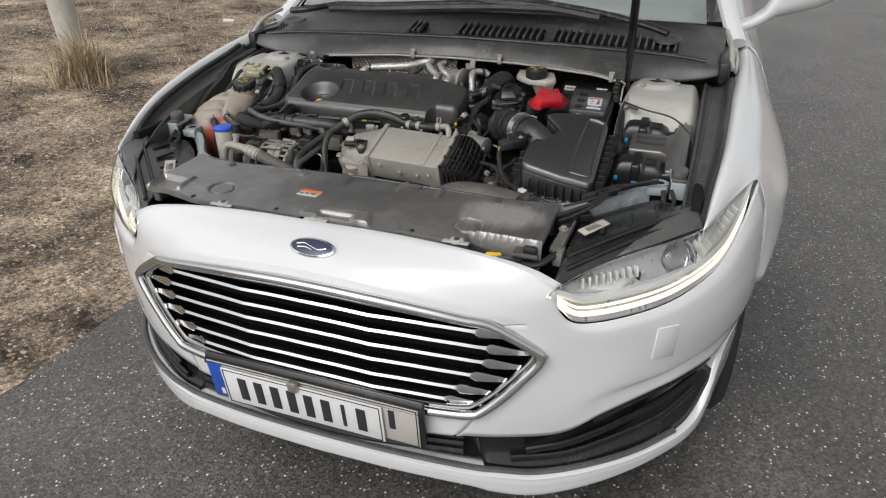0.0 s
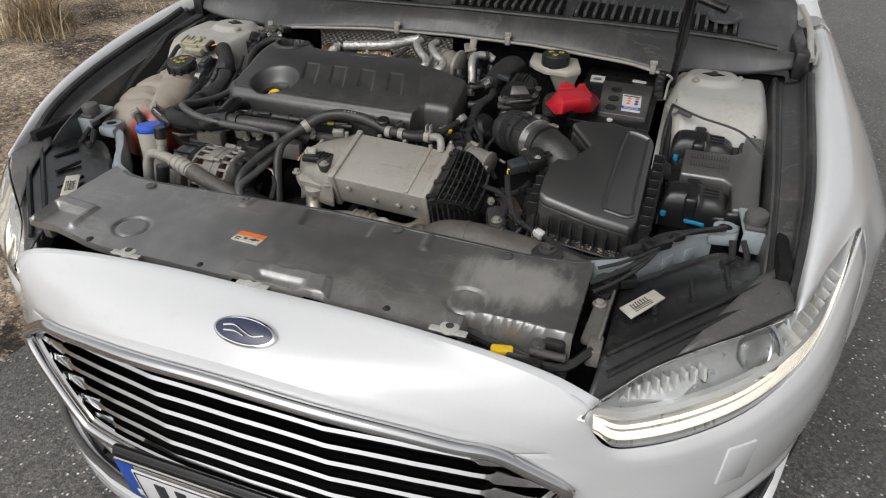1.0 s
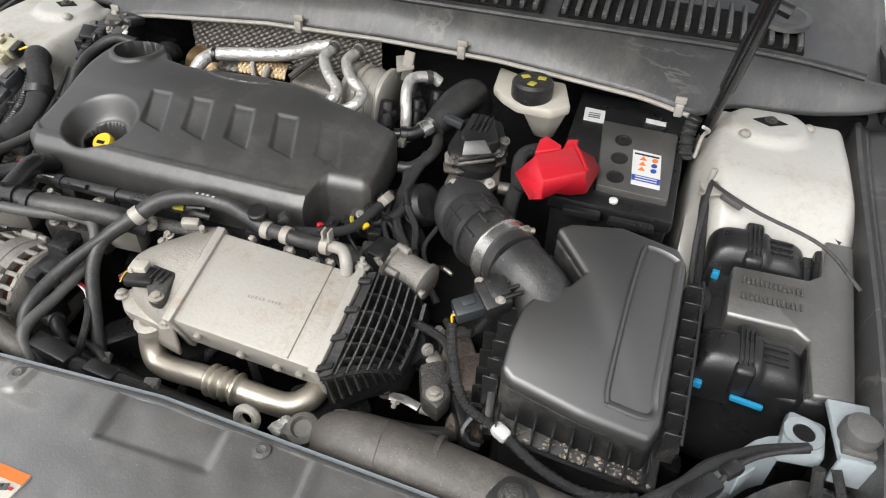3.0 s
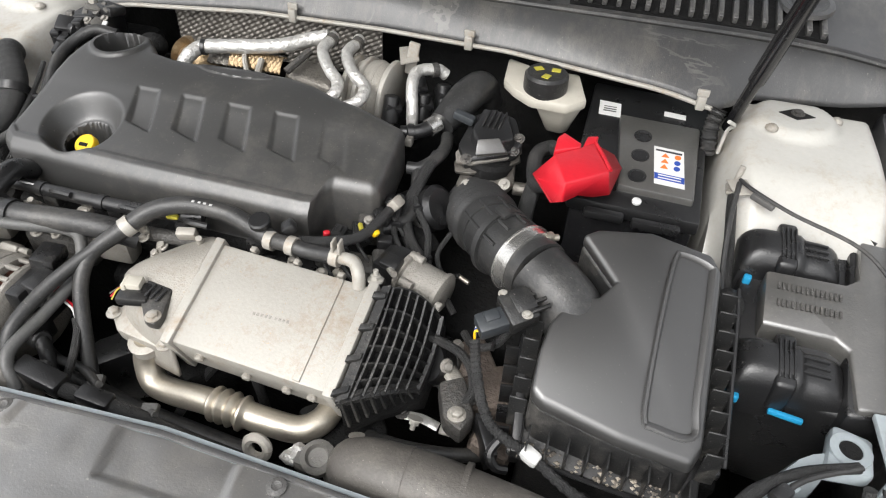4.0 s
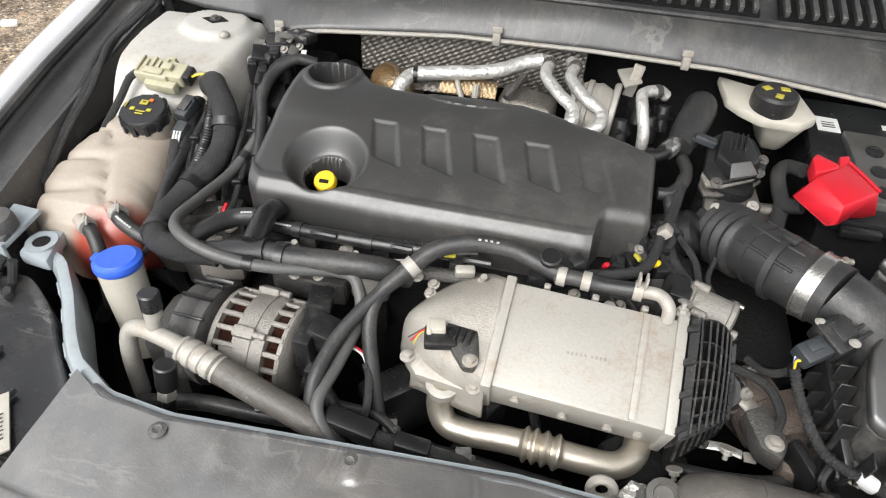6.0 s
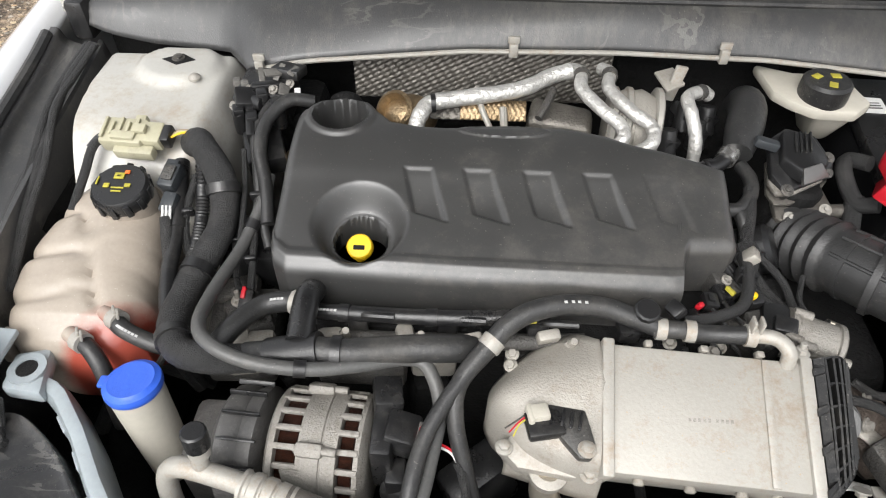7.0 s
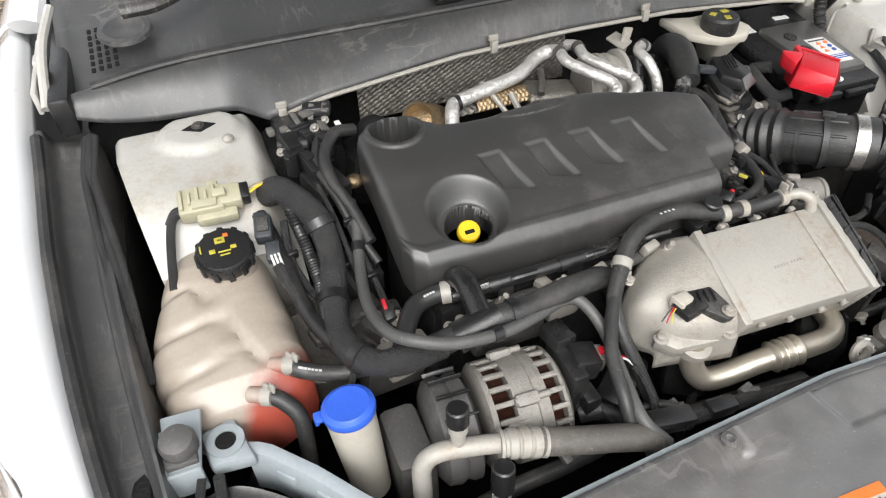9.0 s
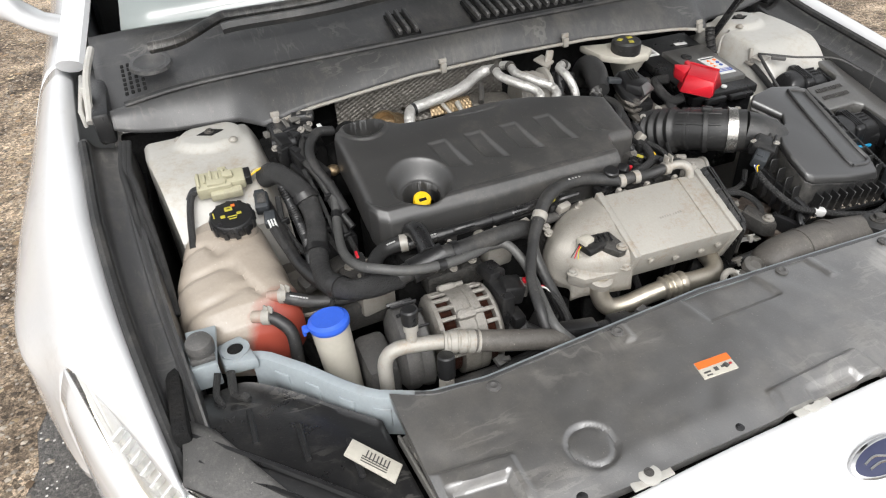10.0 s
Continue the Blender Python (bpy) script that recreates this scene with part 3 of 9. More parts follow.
tuft = part("dry_grass", join(grass_tuft((-3.90, 3.20), 300, 0.50, 0.15, 2), grass_tuft((-3.88, 3.12), 260, 0.30, 0.28, 12)), STRAW, None, sharp=180)
tagged(tuft, "tall tuft of dry yellow grass round the post", "dry grass", kind="stuff")
low = part("withered_grass", join(grass_tuft((-4.6, 2.4), 120, 0.12, 0.8, 4), grass_tuft((-3.4, 4.6), 120, 0.10, 0.9, 5), grass_tuft((-5.2, 5.2), 150, 0.14, 1.0, 6)), STRAW, None, sharp=180)
tagged(low, "short withered grass lying on the verge", "dry grass", kind="stuff")
twig_z = verge_z(-3.3, 5.0)
tw = part("fallen_twig", join(tube([(-3.9, 5.0, twig_z + 0.03), (-3.5, 5.1, twig_z + 0.06), (-3.2, 5.0, twig_z + 0.05), (-2.95, 4.75, twig_z + 0.02)], 0.012, 4, 6), tube([(-3.3, 5.05, twig_z + 0.05), (-3.15, 5.3, twig_z + 0.09), (-3.1, 5.5, twig_z + 0.03)], 0.008, 4, 6)), WOOD, None)
tagged(tw, "bare pale fallen twig on the verge", "twig")
for x, y, s in ((-4.3, 5.6, 0.12), (-2.55, 2.5, 0.07), (-3.9, 6.3, 0.1)):
    z = verge_z(x, y)
    tagged(part("litter", rbox((x, y, z + 0.012), (s, s * 0.6, 0.02), 0.006, (8, 4, 30)), LITTER), "flattened pale scrap of litter on the dirt", "litter", "litter on the verge")


# ---------- car body ----------
car = thing("car", (0, 2.4, 0), "white saloon car standing on the road with its bonnet open", "car")


def both(name, bm, material, label="", solid=0.0, sharp=38):
    """The same part for either side of the car."""
    m = mirrored(bm)
    if name == "strut_tower":
        for v in m.verts:
            v.co.x -= 0.012 * min(1.0, max(0.0, (-v.co.x - 0.62) / 0.06))
            v.co.x = max(v.co.x, -0.712 + 0.14 * max(0.0, 1.02 - v.co.y))
    else:
        offside(m)
    return part(name, bm, material, car, label, sharp, solid), part(name, m, material, car, label, sharp, solid)


# front bumper: right half, then its mirror image
edge_in = [(0, 0.200, 0.800), (0.15, 0.199, 0.800), (0.30, 0.197, 0.797), (0.40, 0.196, 0.788), (0.46, 0.195, 0.777), (0.514, 0.196, 0.757)]
edge_top = [(0, 0.197, 0.816), (0.15, 0.196, 0.817), (0.30, 0.193, 0.812), (0.40, 0.191, 0.803), (0.46, 0.190, 0.792), (0.513, 0.190, 0.771)]
band_a = [(0, 0.185, 0.818), (0.15, 0.184, 0.818), (0.30, 0.181, 0.813), (0.40, 0.178, 0.802), (0.46, 0.176, 0.788), (0.505, 0.176, 0.764)]
band_b = [(0, 0.122, 0.795), (0.15, 0.124, 0.791), (0.30, 0.134, 0.780), (0.395, 0.145, 0.766), (0.45, 0.152, 0.752), (0.489, 0.161, 0.738)]
band_c = [(0, 0.080, 0.766), (0.15, 0.083, 0.760), (0.29, 0.104, 0.740), (0.36, 0.118, 0.724), (0.42, 0.132, 0.710), (0.465, 0.147, 0.694)]
rim = [(0, 0.074, 0.748), (0.15, 0.077, 0.742), (0.28, 0.098, 0.722), (0.345, 0.112, 0.709), (0.385, 0.124, 0.700), (0.415, 0.132, 0.690)]
run_a = [(0.515, 0.176, 0.720), (0.552, 0.196, 0.684), (0.64, 0.250, 0.686), (0.727, 0.335, 0.696), (0.800, 0.450, 0.722), (0.838, 0.560, 0.775), (0.862, 0.655, 0.845)]
run_b = [(0.518, 0.172, 0.702), (0.562, 0.193, 0.670), (0.645, 0.243, 0.670), (0.735, 0.327, 0.680), (0.812, 0.445, 0.700), (0.856, 0.560, 0.745), (0.885, 0.665, 0.790)]
run_c = [(0.512, 0.166, 0.672), (0.562, 0.191, 0.655), (0.645, 0.240, 0.655), (0.740, 0.325, 0.660), (0.820, 0.445, 0.675), (0.868, 0.565, 0.705), (0.897, 0.675, 0.735)]
nose = join(patch([edge_in, edge_top, band_a], 5, 4), patch([band_c, rim], 5, 4))
upper = patch([band_a + run_a, band_b + run_b, band_c + run_c], 5, 5)
cheek = patch([
    band_c[-1:] + run_c,
    [(0.505, 0.160, 0.620), (0.535, 0.176, 0.618), (0.580, 0.200, 0.615), (0.660, 0.250, 0.610), (0.750, 0.330, 0.610), (0.832, 0.452, 0.615), (0.882, 0.578, 0.630), (0.908, 0.690, 0.645)],
    [(0.445, 0.138, 0.530), (0.490, 0.152, 0.530), (0.560, 0.184, 0.528), (0.650, 0.240, 0.530), (0.745, 0.330, 0.532), (0.832, 0.460, 0.540), (0.885, 0.590, 0.550), (0.912, 0.705, 0.560)],
    [(0.372, 0.120, 0.462), (0.440, 0.136, 0.462), (0.545, 0.176, 0.468), (0.632, 0.232, 0.500), (0.728, 0.318, 0.518), (0.805, 0.420, 0.526), (0.868, 0.560, 0.516), (0.905, 0.710, 0.490)],
    [(0.330, 0.108, 0.402), (0.430, 0.138, 0.402), (0.540, 0.180, 0.411), (0.617, 0.220, 0.454), (0.706, 0.293, 0.482), (0.770, 0.363, 0.492), (0.838, 0.484, 0.488), (0.888, 0.690, 0.450)],
], 5, 5)
cheek_edge = glide([(0.465, 0.147, 0.694), (0.505, 0.160, 0.620), (0.445, 0.138, 0.530), (0.372, 0.120, 0.462), (0.330, 0.108, 0.402)], 5)[:6]
ca, cc = Vector((0.400, 0.1290, 0.6975)), Vector((0.488, 0.152, 0.612))
corner_fill = grid([[ca.lerp(cc, v / 5), ca.lerp(cc, v / 5).lerp(Vector(cheek_edge[v]), 0.5), cheek_edge[v]] for v in range(6)])
strip = patch([
    [(0, 0.082, 0.462), (0.15, 0.086, 0.462), (0.28, 0.102, 0.462), (0.372, 0.120, 0.462)],
    [(0, 0.076, 0.430), (0.15, 0.080, 0.430), (0.27, 0.096, 0.430), (0.352, 0.114, 0.430)],
    [(0, 0.080, 0.402), (0.15, 0.083, 0.402), (0.26, 0.096, 0.402), (0.330, 0.108, 0.402)],
], 6, 4)
half = join(nose, upper, cheek, corner_fill, strip)
skin = join(half.copy(), mirrored(half))
half.free()
bmesh.ops.remove_doubles(skin, verts=skin.verts, dist=0.0012)
part("bumper", offside(skin), PAINT, car, "glossy white front bumper", 30, 0.003)

# the lip follows the plan of the bumper and turns up at the corners
LIP_X = [0, 0.20, 0.36, 0.42, 0.50, 0.60, 0.70, 0.78, 0.818, 0.838, 0.855, 0.888]
LIP_Y = [0.072, 0.080, 0.111, 0.128, 0.156, 0.206, 0.285, 0.377, 0.440, 0.492, 0.560, 0.690]
LIP_TOP = [0.325, 0.321, 0.302, 0.297, 0.291, 0.299, 0.303, 0.307, 0.322, 0.372, 0.445, 0.465]
LIP_LOW = [0.281, 0.278, 0.256, 0.238, 0.230, 0.244, 0.259, 0.267, 0.272, 0.282, 0.300, 0.330]


def lip_point(i, out, z):
    """A point over the plan of the lip, so far out of its front edge."""
    j, k = max(0, i - 1), min(len(LIP_X) - 1, i + 1)
    n = Vector((LIP_Y[k] - LIP_Y[j], -(LIP_X[k] - LIP_X[j]), 0)).normalized() if i else Vector((0, -1, 0))
    return (LIP_X[i] + n.x * out, LIP_Y[i] + n.y * out, z)


lip = patch([[lip_point(i, o, LIP_TOP[i] * (1 - f) + LIP_LOW[i] * f + dz) for i in range(len(LIP_X))]
             for o, f, dz in ((-0.040, 0, 0.003), (0.0, 0, 0.0), (0.004, 0.16, 0.0), (0.004, 0.5, 0.0), (-0.004, 1.0, 0.0), (-0.06, 1.0, -0.008))], 5, 4)
lips = join(lip.copy(), mirrored(lip))
lip.free()
part("bumper_lip", offside(lips), PAINT, car, "white lower lip of the bumper", 30, 0.003, weld=True)
edge = [lip_point(i, -0.010, LIP_TOP[i] + 0.005) for i in range(8)]
part("lip_trim", tube([(-x, y, z) for x, y, z in edge[::-1]] + edge[1:], 0.0075, 5, 8, 0.8), DUSTY_DARK, car, "dark grey trim strip along the lip")

# lower air intake and the black corner pockets
intake = patch([
    [(-0.36, 0.130, 0.402), (-0.2, 0.100, 0.404), (0, 0.088, 0.404), (0.2, 0.100, 0.404), (0.36, 0.130, 0.402)],
    [(-0.40, 0.185, 0.365), (-0.2, 0.160, 0.37), (0, 0.150, 0.37), (0.2, 0.160, 0.37), (0.40, 0.185, 0.365)],
    [(-0.40, 0.168, 0.302), (-0.2, 0.125, 0.318), (0, 0.115, 0.326), (0.2, 0.125, 0.318), (0.40, 0.168, 0.302)],
], 4, 3)
low_intake = part("lower_intake", intake, GAP_SHADE, car, "black lower air intake", 40, 0.004)
for k, z in enumerate((0.386, 0.364, 0.342)):
    part("intake_bar", tube([(-0.34, 0.128, z), (-0.15, 0.098, z), (0, 0.09, z), (0.15, 0.098, z), (0.34, 0.128, z)], 0.006, 4, 6, 1.4), BLACK, low_intake)
pocket = patch([
    [(0.325, 0.114, 0.400), (0.43, 0.144, 0.400), (0.54, 0.186, 0.409), (0.615, 0.225, 0.452), (0.705, 0.299, 0.479), (0.768, 0.370, 0.489), (0.834, 0.490, 0.484)],
    [(0.345, 0.150, 0.385), (0.45, 0.185, 0.385), (0.55, 0.225, 0.395), (0.620, 0.265, 0.430), (0.70, 0.335, 0.455), (0.757, 0.400, 0.463), (0.818, 0.500, 0.462)],
    [(0.365, 0.155, 0.335), (0.47, 0.190, 0.330), (0.56, 0.235, 0.340), (0.64, 0.295, 0.358), (0.715, 0.370, 0.372), (0.77, 0.440, 0.388), (0.822, 0.515, 0.420)],
    [(0.385, 0.140, 0.301), (0.47, 0.165, 0.296), (0.56, 0.205, 0.296), (0.64, 0.258, 0.303), (0.73, 0.340, 0.305), (0.795, 0.425, 0.318), (0.842, 0.525, 0.400)],
], 5, 4)
bezels = both("corner_pocket", pocket, GLOSS, "glossy black corner trim pocket", 0.003)
trim = tube([(0.60, 0.222, 0.428), (0.66, 0.266, 0.455), (0.72, 0.322, 0.469), (0.78, 0.395, 0.476), (0.820, 0.470, 0.473)], 0.005, 5, 8, 1.6)
blade = tube([(0.47, 0.172, 0.345), (0.56, 0.212, 0.364), (0.66, 0.286, 0.394), (0.74, 0.370, 0.416), (0.80, 0.455, 0.434)], 0.006, 5, 8, 1.5)
low_blade = tube([(0.44, 0.160, 0.322), (0.55, 0.206, 0.330), (0.65, 0.276, 0.350), (0.74, 0.360, 0.370), (0.80, 0.445, 0.398)], 0.006, 5, 8, 1.5)
for b, bz in ((trim, "trim_strip"), (blade, "blade"), (low_blade, "blade")):
    m = offside(mirrored(b))
    part(bz, b, GLOSS, bezels[0])
    part(bz, m, GLOSS, bezels[1])
proud = Vector((0.69, -0.72, 0.03))
cap = slab([Vector(p) + proud * 0.0045 for p in ((0.698, 0.283, 0.650), (0.739, 0.322, 0.645), (0.735, 0.317, 0.568), (0.694, 0.277, 0.576))], -proud * 0.010, 0.003)
both("washer_cover", cap, PAINT, "white headlight washer cover flap")

# grille
grille_rim = [(0, 0.066, 0.742), (0.15, 0.069, 0.737), (0.28, 0.091, 0.717), (0.345, 0.105, 0.704), (0.392, 0.119, 0.694), (0.440, 0.132, 0.665), (0.485, 0.146, 0.632), (0.492, 0.148, 0.612), (0.462, 0.136, 0.568), (0.425, 0.125, 0.520), (0.385, 0.114, 0.480), (0.355, 0.106, 0.468), (0.26, 0.090, 0.468), (0.12, 0.078, 0.468), (0, 0.074, 0.468)]
grille = part("grille", tube([(-x, y, z) for x, y, z in grille_rim[::-1]] + grille_rim[1:], 0.0105, 5, 10), CHROME, car, "chrome-rimmed radiator grille with bright horizontal slats")
inner_rim = [(x * 0.965, y + 0.006, 0.600 + (z - 0.600) * 0.90) for x, y, z in grille_rim]
part("inner_rim", tube([(-x, y, z) for x, y, z in inner_rim[::-1]] + inner_rim[1:], 0.0055, 5, 8), CHROME, grille, "inner chrome bevel")
back = [(x, y + 0.075, z) for x, y, z in grille_rim]
mid = [(0.0, 0.155, z) for x, y, z in grille_rim]
half = grid([[(x, y + 0.004, z) for x, y, z in grille_rim], back, [(x * 0.5, 0.19, z) for x, y, z in grille_rim], [(0, 0.2, z) for x, y, z in grille_rim]])
part("backing", join(half.copy(), mirrored(half)), GAP_SHADE, grille, "black mesh behind the slats")
half.free()


def plan_front(x):
    return float(np.interp(abs(x), [0, 0.15, 0.28, 0.36, 0.43, 0.50], [0.070, 0.073, 0.094, 0.110, 0.128, 0.150]))


for z0, xe, tip in ((0.713, 0.40, 0.0), (0.676, 0.445, 0.05), (0.640, 0.472, 0.055), (0.604, 0.472, 0.06), (0.567, 0.450, 0.062), (0.528, 0.418, 0.06), (0.494, 0.385, 0.05)):
    xs = np.linspace(-xe, xe, 121)
    rows = []
    for dy, dz in ((0.012, -0.0040), (0.001, -0.0036), (0.000, -0.0026), (0.0036, 0.0026), (0.02, 0.0050)):
        r = []
        for x in xs:
            droop = 0.030 * (abs(x) / 0.45) ** 2
            w = 1.0 + 2.8 * ease((abs(x) - (xe - tip - 0.035)) / 0.014) * max(0.0, min(1.0, (xe - abs(x)) / (tip + 0.03))) * (tip > 0) - 0.7 * ease((abs(x) - xe + 0.012) / 0.012)
            r.append((x, plan_front(x) + 0.012 + dy, z0 + 0.012 - droop + dz * w))
        rows.append(r)
    part("slat", grid(rows), CHROME, grille, "bright chrome slat", solid=0.002)

# emblem: an oval with a rim and a plain scroll
em = lambda u, v, h: Vector((0.019 + u, 0.1215 - 0.18 * 0 + 0.82 * v - 0.5 * h, 0.7955 + 0.57 * v + 0.85 * h))


def oval(ru, rv, h0, h1, n=40):
    rows = []
    for s, h in ((0.0001, h1), (0.9, h1), (1.0, h1 - 0.3 * (h1 - h0)), (1.02, h0)):
        rows.append([em(ru * s * math.cos(k), rv * s * math.sin(k), h) for k in np.linspace(0, 2 * math.pi, n, endpoint=False)])
    return grid(rows, closed_u=True)


emblem = part("emblem", oval(0.051, 0.0215, -0.002, 0.005), CHROME, car, "oval emblem with a silver rim and blue field")
part("field", oval(0.0465, 0.0178, 0.003, 0.0062), EMBLEM, emblem, "deep blue enamel field")
scroll = [(-0.034, 0.002), (-0.017, 0.0055), (0.0, 0.0), (0.017, -0.0045), (0.034, 0.0)], [(-0.030, -0.005), (-0.012, -0.003), (0.004, -0.007)]
part("scroll", join(*[tube([em(u, v, 0.0066) for u, v in s], 0.0016, 5, 6) for s in scroll]), CHROME, emblem, "silver scroll")

# number plates: the writing stays as plain bars
holder = part("plate_holder", join(rbox((0.006, 0.072, 0.438), (0.538, 0.016, 0.128), 0.005, (6, 0, 0)), rbox((0.006, 0.064, 0.494), (0.538, 0.012, 0.03), 0.004, (-25, 0, 0))), BLACK, car, "black number plate holder")
M = pose(0.009, 0.060, 0.440, 6, 0, 0)


def on_plate(bm):
    bm.transform(M)
    return bm


old = part("number_plate", on_plate(rbox((-0.003, 0, 0), (0.52, 0.003, 0.11), 0.0012)), PLATE_OLD, holder, "greyed number plate with a blue band")
part("blue_band", on_plate(rbox((-0.243, -0.0022, 0), (0.038, 0.0015, 0.107), 0.0005)), PLATEBLUE, old, "blue band")
part("band_mark", on_plate(rbox((-0.236, -0.0036, -0.034), (0.010, 0.001, 0.018), 0.0004)), PLATE, old)
part("print_bar", on_plate(rbox((0.196, -0.0022, 0.012), (0.014, 0.0015, 0.055), 0.0005)), INK, old)
for z in (0.053, -0.053):
    part("plate_edge", on_plate(rbox((0.0, -0.0024, z), (0.51, 0.002, 0.002), 0.0006)), INK, old)
part("plate_edge", on_plate(rbox((0.253, -0.0024, 0), (0.002, 0.002, 0.105), 0.0006)), INK, old)
sign = part("dealer_plate", on_plate(rbox((-0.022, -0.008, -0.004), (0.40, 0.003, 0.105), 0.0012)), PLATE, holder, "white show plate with dark print bars")
for i in range(8):
    part("print_bar", on_plate(rbox((-0.170 + i * 0.0425, -0.0102, -0.004), (0.022 if i != 6 else 0.009, 0.0015, 0.066), 0.0005)), INK, sign)
for z in (0.045, -0.053):
    part("plate_edge", on_plate(rbox((-0.022, -0.0102, z), (0.388, 0.0015, 0.002), 0.0005)), INK, sign)
for x in (-0.216, 0.172):
    part("plate_edge", on_plate(rbox((x, -0.0102, -0.004), (0.002, 0.0015, 0.099), 0.0005)), INK, sign)
part("clip", on_plate(rbox((-0.03, -0.012, 0.050), (0.022, 0.014, 0.026), 0.003)), STEEL, sign, "metal clip")

# wings, doors, roof and tail
wing = patch([
    [(0.752, 0.415, 0.790), (0.762, 0.55, 0.855), (0.775, 0.72, 0.895), (0.786, 1.0, 0.935), (0.795, 1.2, 0.955), (0.800, 1.40, 0.975)],
    [(0.755, 0.412, 0.820), (0.772, 0.55, 0.878), (0.790, 0.72, 0.916), (0.803, 1.0, 0.957), (0.812, 1.2, 0.975), (0.816, 1.40, 0.990)],
    [(0.768, 0.432, 0.823), (0.790, 0.56, 0.879), (0.810, 0.73, 0.918), (0.824, 1.0, 0.958), (0.832, 1.2, 0.976), (0.834, 1.40, 0.990)],
    [(0.802, 0.525, 0.836), (0.832, 0.63, 0.868), (0.850, 0.76, 0.896), (0.862, 1.0, 0.930), (0.868, 1.2, 0.944), (0.868, 1.40, 0.955)],
    [(0.856, 0.646, 0.850), (0.872, 0.70, 0.850), (0.890, 0.80, 0.855), (0.911, 1.0, 0.868), (0.906, 1.2, 0.880), (0.899, 1.40, 0.890)],
    [(0.883, 0.660, 0.788), (0.912, 0.73, 0.780), (0.942, 0.82, 0.785), (0.950, 1.0, 0.795), (0.942, 1.2, 0.80), (0.932, 1.40, 0.80)],
    [(0.895, 0.668, 0.733), (0.926, 0.74, 0.728), (0.952, 0.84, 0.745), (0.958, 1.0, 0.750), (0.950, 1.2, 0.70), (0.938, 1.40, 0.65)],
    [(0.905, 0.682, 0.643), (0.934, 0.735, 0.630), (0.954, 0.83, 0.680), (0.958, 0.98, 0.705), (0.952, 1.2, 0.63), (0.938, 1.40, 0.42)],
    [(0.909, 0.695, 0.560), (0.930, 0.722, 0.580), (0.952, 0.82, 0.670), (0.956, 0.98, 0.700), (0.950, 1.21, 0.61), (0.920, 1.36, 0.25)],
], 5, 4)
both("front_wing", wing, PAINT, "glossy white front wing", 0.002, 32)
flank = patch([
    [(0.816, 1.402, 0.990), (0.800, 1.8, 0.995), (0.790, 2.6, 1.0), (0.780, 3.4, 1.01), (0.750, 4.2, 1.03), (0.700, 4.80, 1.02)],
    [(0.868, 1.402, 0.955), (0.865, 1.8, 0.955), (0.862, 2.6, 0.96), (0.865, 3.4, 0.97), (0.830, 4.2, 0.98), (0.740, 4.83, 0.95)],
    [(0.932, 1.402, 0.80), (0.932, 1.8, 0.80), (0.937, 2.6, 0.80), (0.940, 3.4, 0.80), (0.894, 4.2, 0.80), (0.760, 4.86, 0.78)],
    [(0.938, 1.402, 0.60), (0.937, 1.8, 0.60), (0.940, 2.6, 0.60), (0.942, 3.4, 0.60), (0.911, 4.2, 0.60), (0.760, 4.86, 0.55)],
    [(0.885, 1.402, 0.24), (0.880, 1.8, 0.24), (0.880, 2.6, 0.24), (0.880, 3.4, 0.25), (0.860, 4.2, 0.28), (0.720, 4.82, 0.35)],
], 6, 4)
both("side_body", flank, PAINT, "white side of the car", 0.002)
part("tail", patch([[(-0.72, 4.82, 0.35), (0, 4.86, 0.35), (0.72, 4.82, 0.35)], [(-0.76, 4.86, 0.6), (0, 4.92, 0.6), (0.76, 4.86, 0.6)], [(-0.72, 4.82, 1.0), (0, 4.86, 1.03), (0.72, 4.82, 1.0)], [(-0.72, 4.30, 1.04), (0, 4.35, 1.08), (0.72, 4.30, 1.04)]], 6, 4), PAINT, car, "white boot and rear bumper", 32, 0.003)
part("roof", patch([[(-0.58, 2.05, 1.43), (-0.3, 1.99, 1.45), (0, 1.97, 1.455), (0.3, 1.99, 1.45), (0.58, 2.05, 1.43)], [(-0.60, 2.6, 1.46), (-0.3, 2.6, 1.485), (0, 2.6, 1.49), (0.3, 2.6, 1.485), (0.60, 2.6, 1.46)], [(-0.56, 3.4, 1.40), (-0.3, 3.42, 1.43), (0, 3.43, 1.435), (0.3, 3.42, 1.43), (0.56, 3.4, 1.40)]], 6, 6), PAINT, car, "white roof", 40, 0.004)
part("windscreen", patch([[(-0.70, 1.355, 1.060), (-0.35, 1.285, 1.078), (0, 1.262, 1.082), (0.35, 1.285, 1.078), (0.70, 1.355, 1.060)], [(-0.65, 1.69, 1.25), (-0.33, 1.62, 1.272), (0, 1.60, 1.28), (0.33, 1.62, 1.272), (0.65, 1.69, 1.25)], [(-0.58, 2.04, 1.425), (-0.3, 1.98, 1.445), (0, 1.96, 1.45), (0.3, 1.98, 1.445), (0.58, 2.04, 1.425)]], 6, 6), PALE_GLASS, car, "pale windscreen with the sky's reflection in its tint", 60, 0.004).visible_shadow = False
part("rear_window", patch([[(-0.55, 3.41, 1.395), (0, 3.44, 1.43), (0.55, 3.41, 1.395)], [(-0.62, 4.28, 1.06), (0, 4.33, 1.09), (0.62, 4.28, 1.06)]], 6, 6), SCREEN, car, "rear window", 60, 0.004).visible_shadow = False
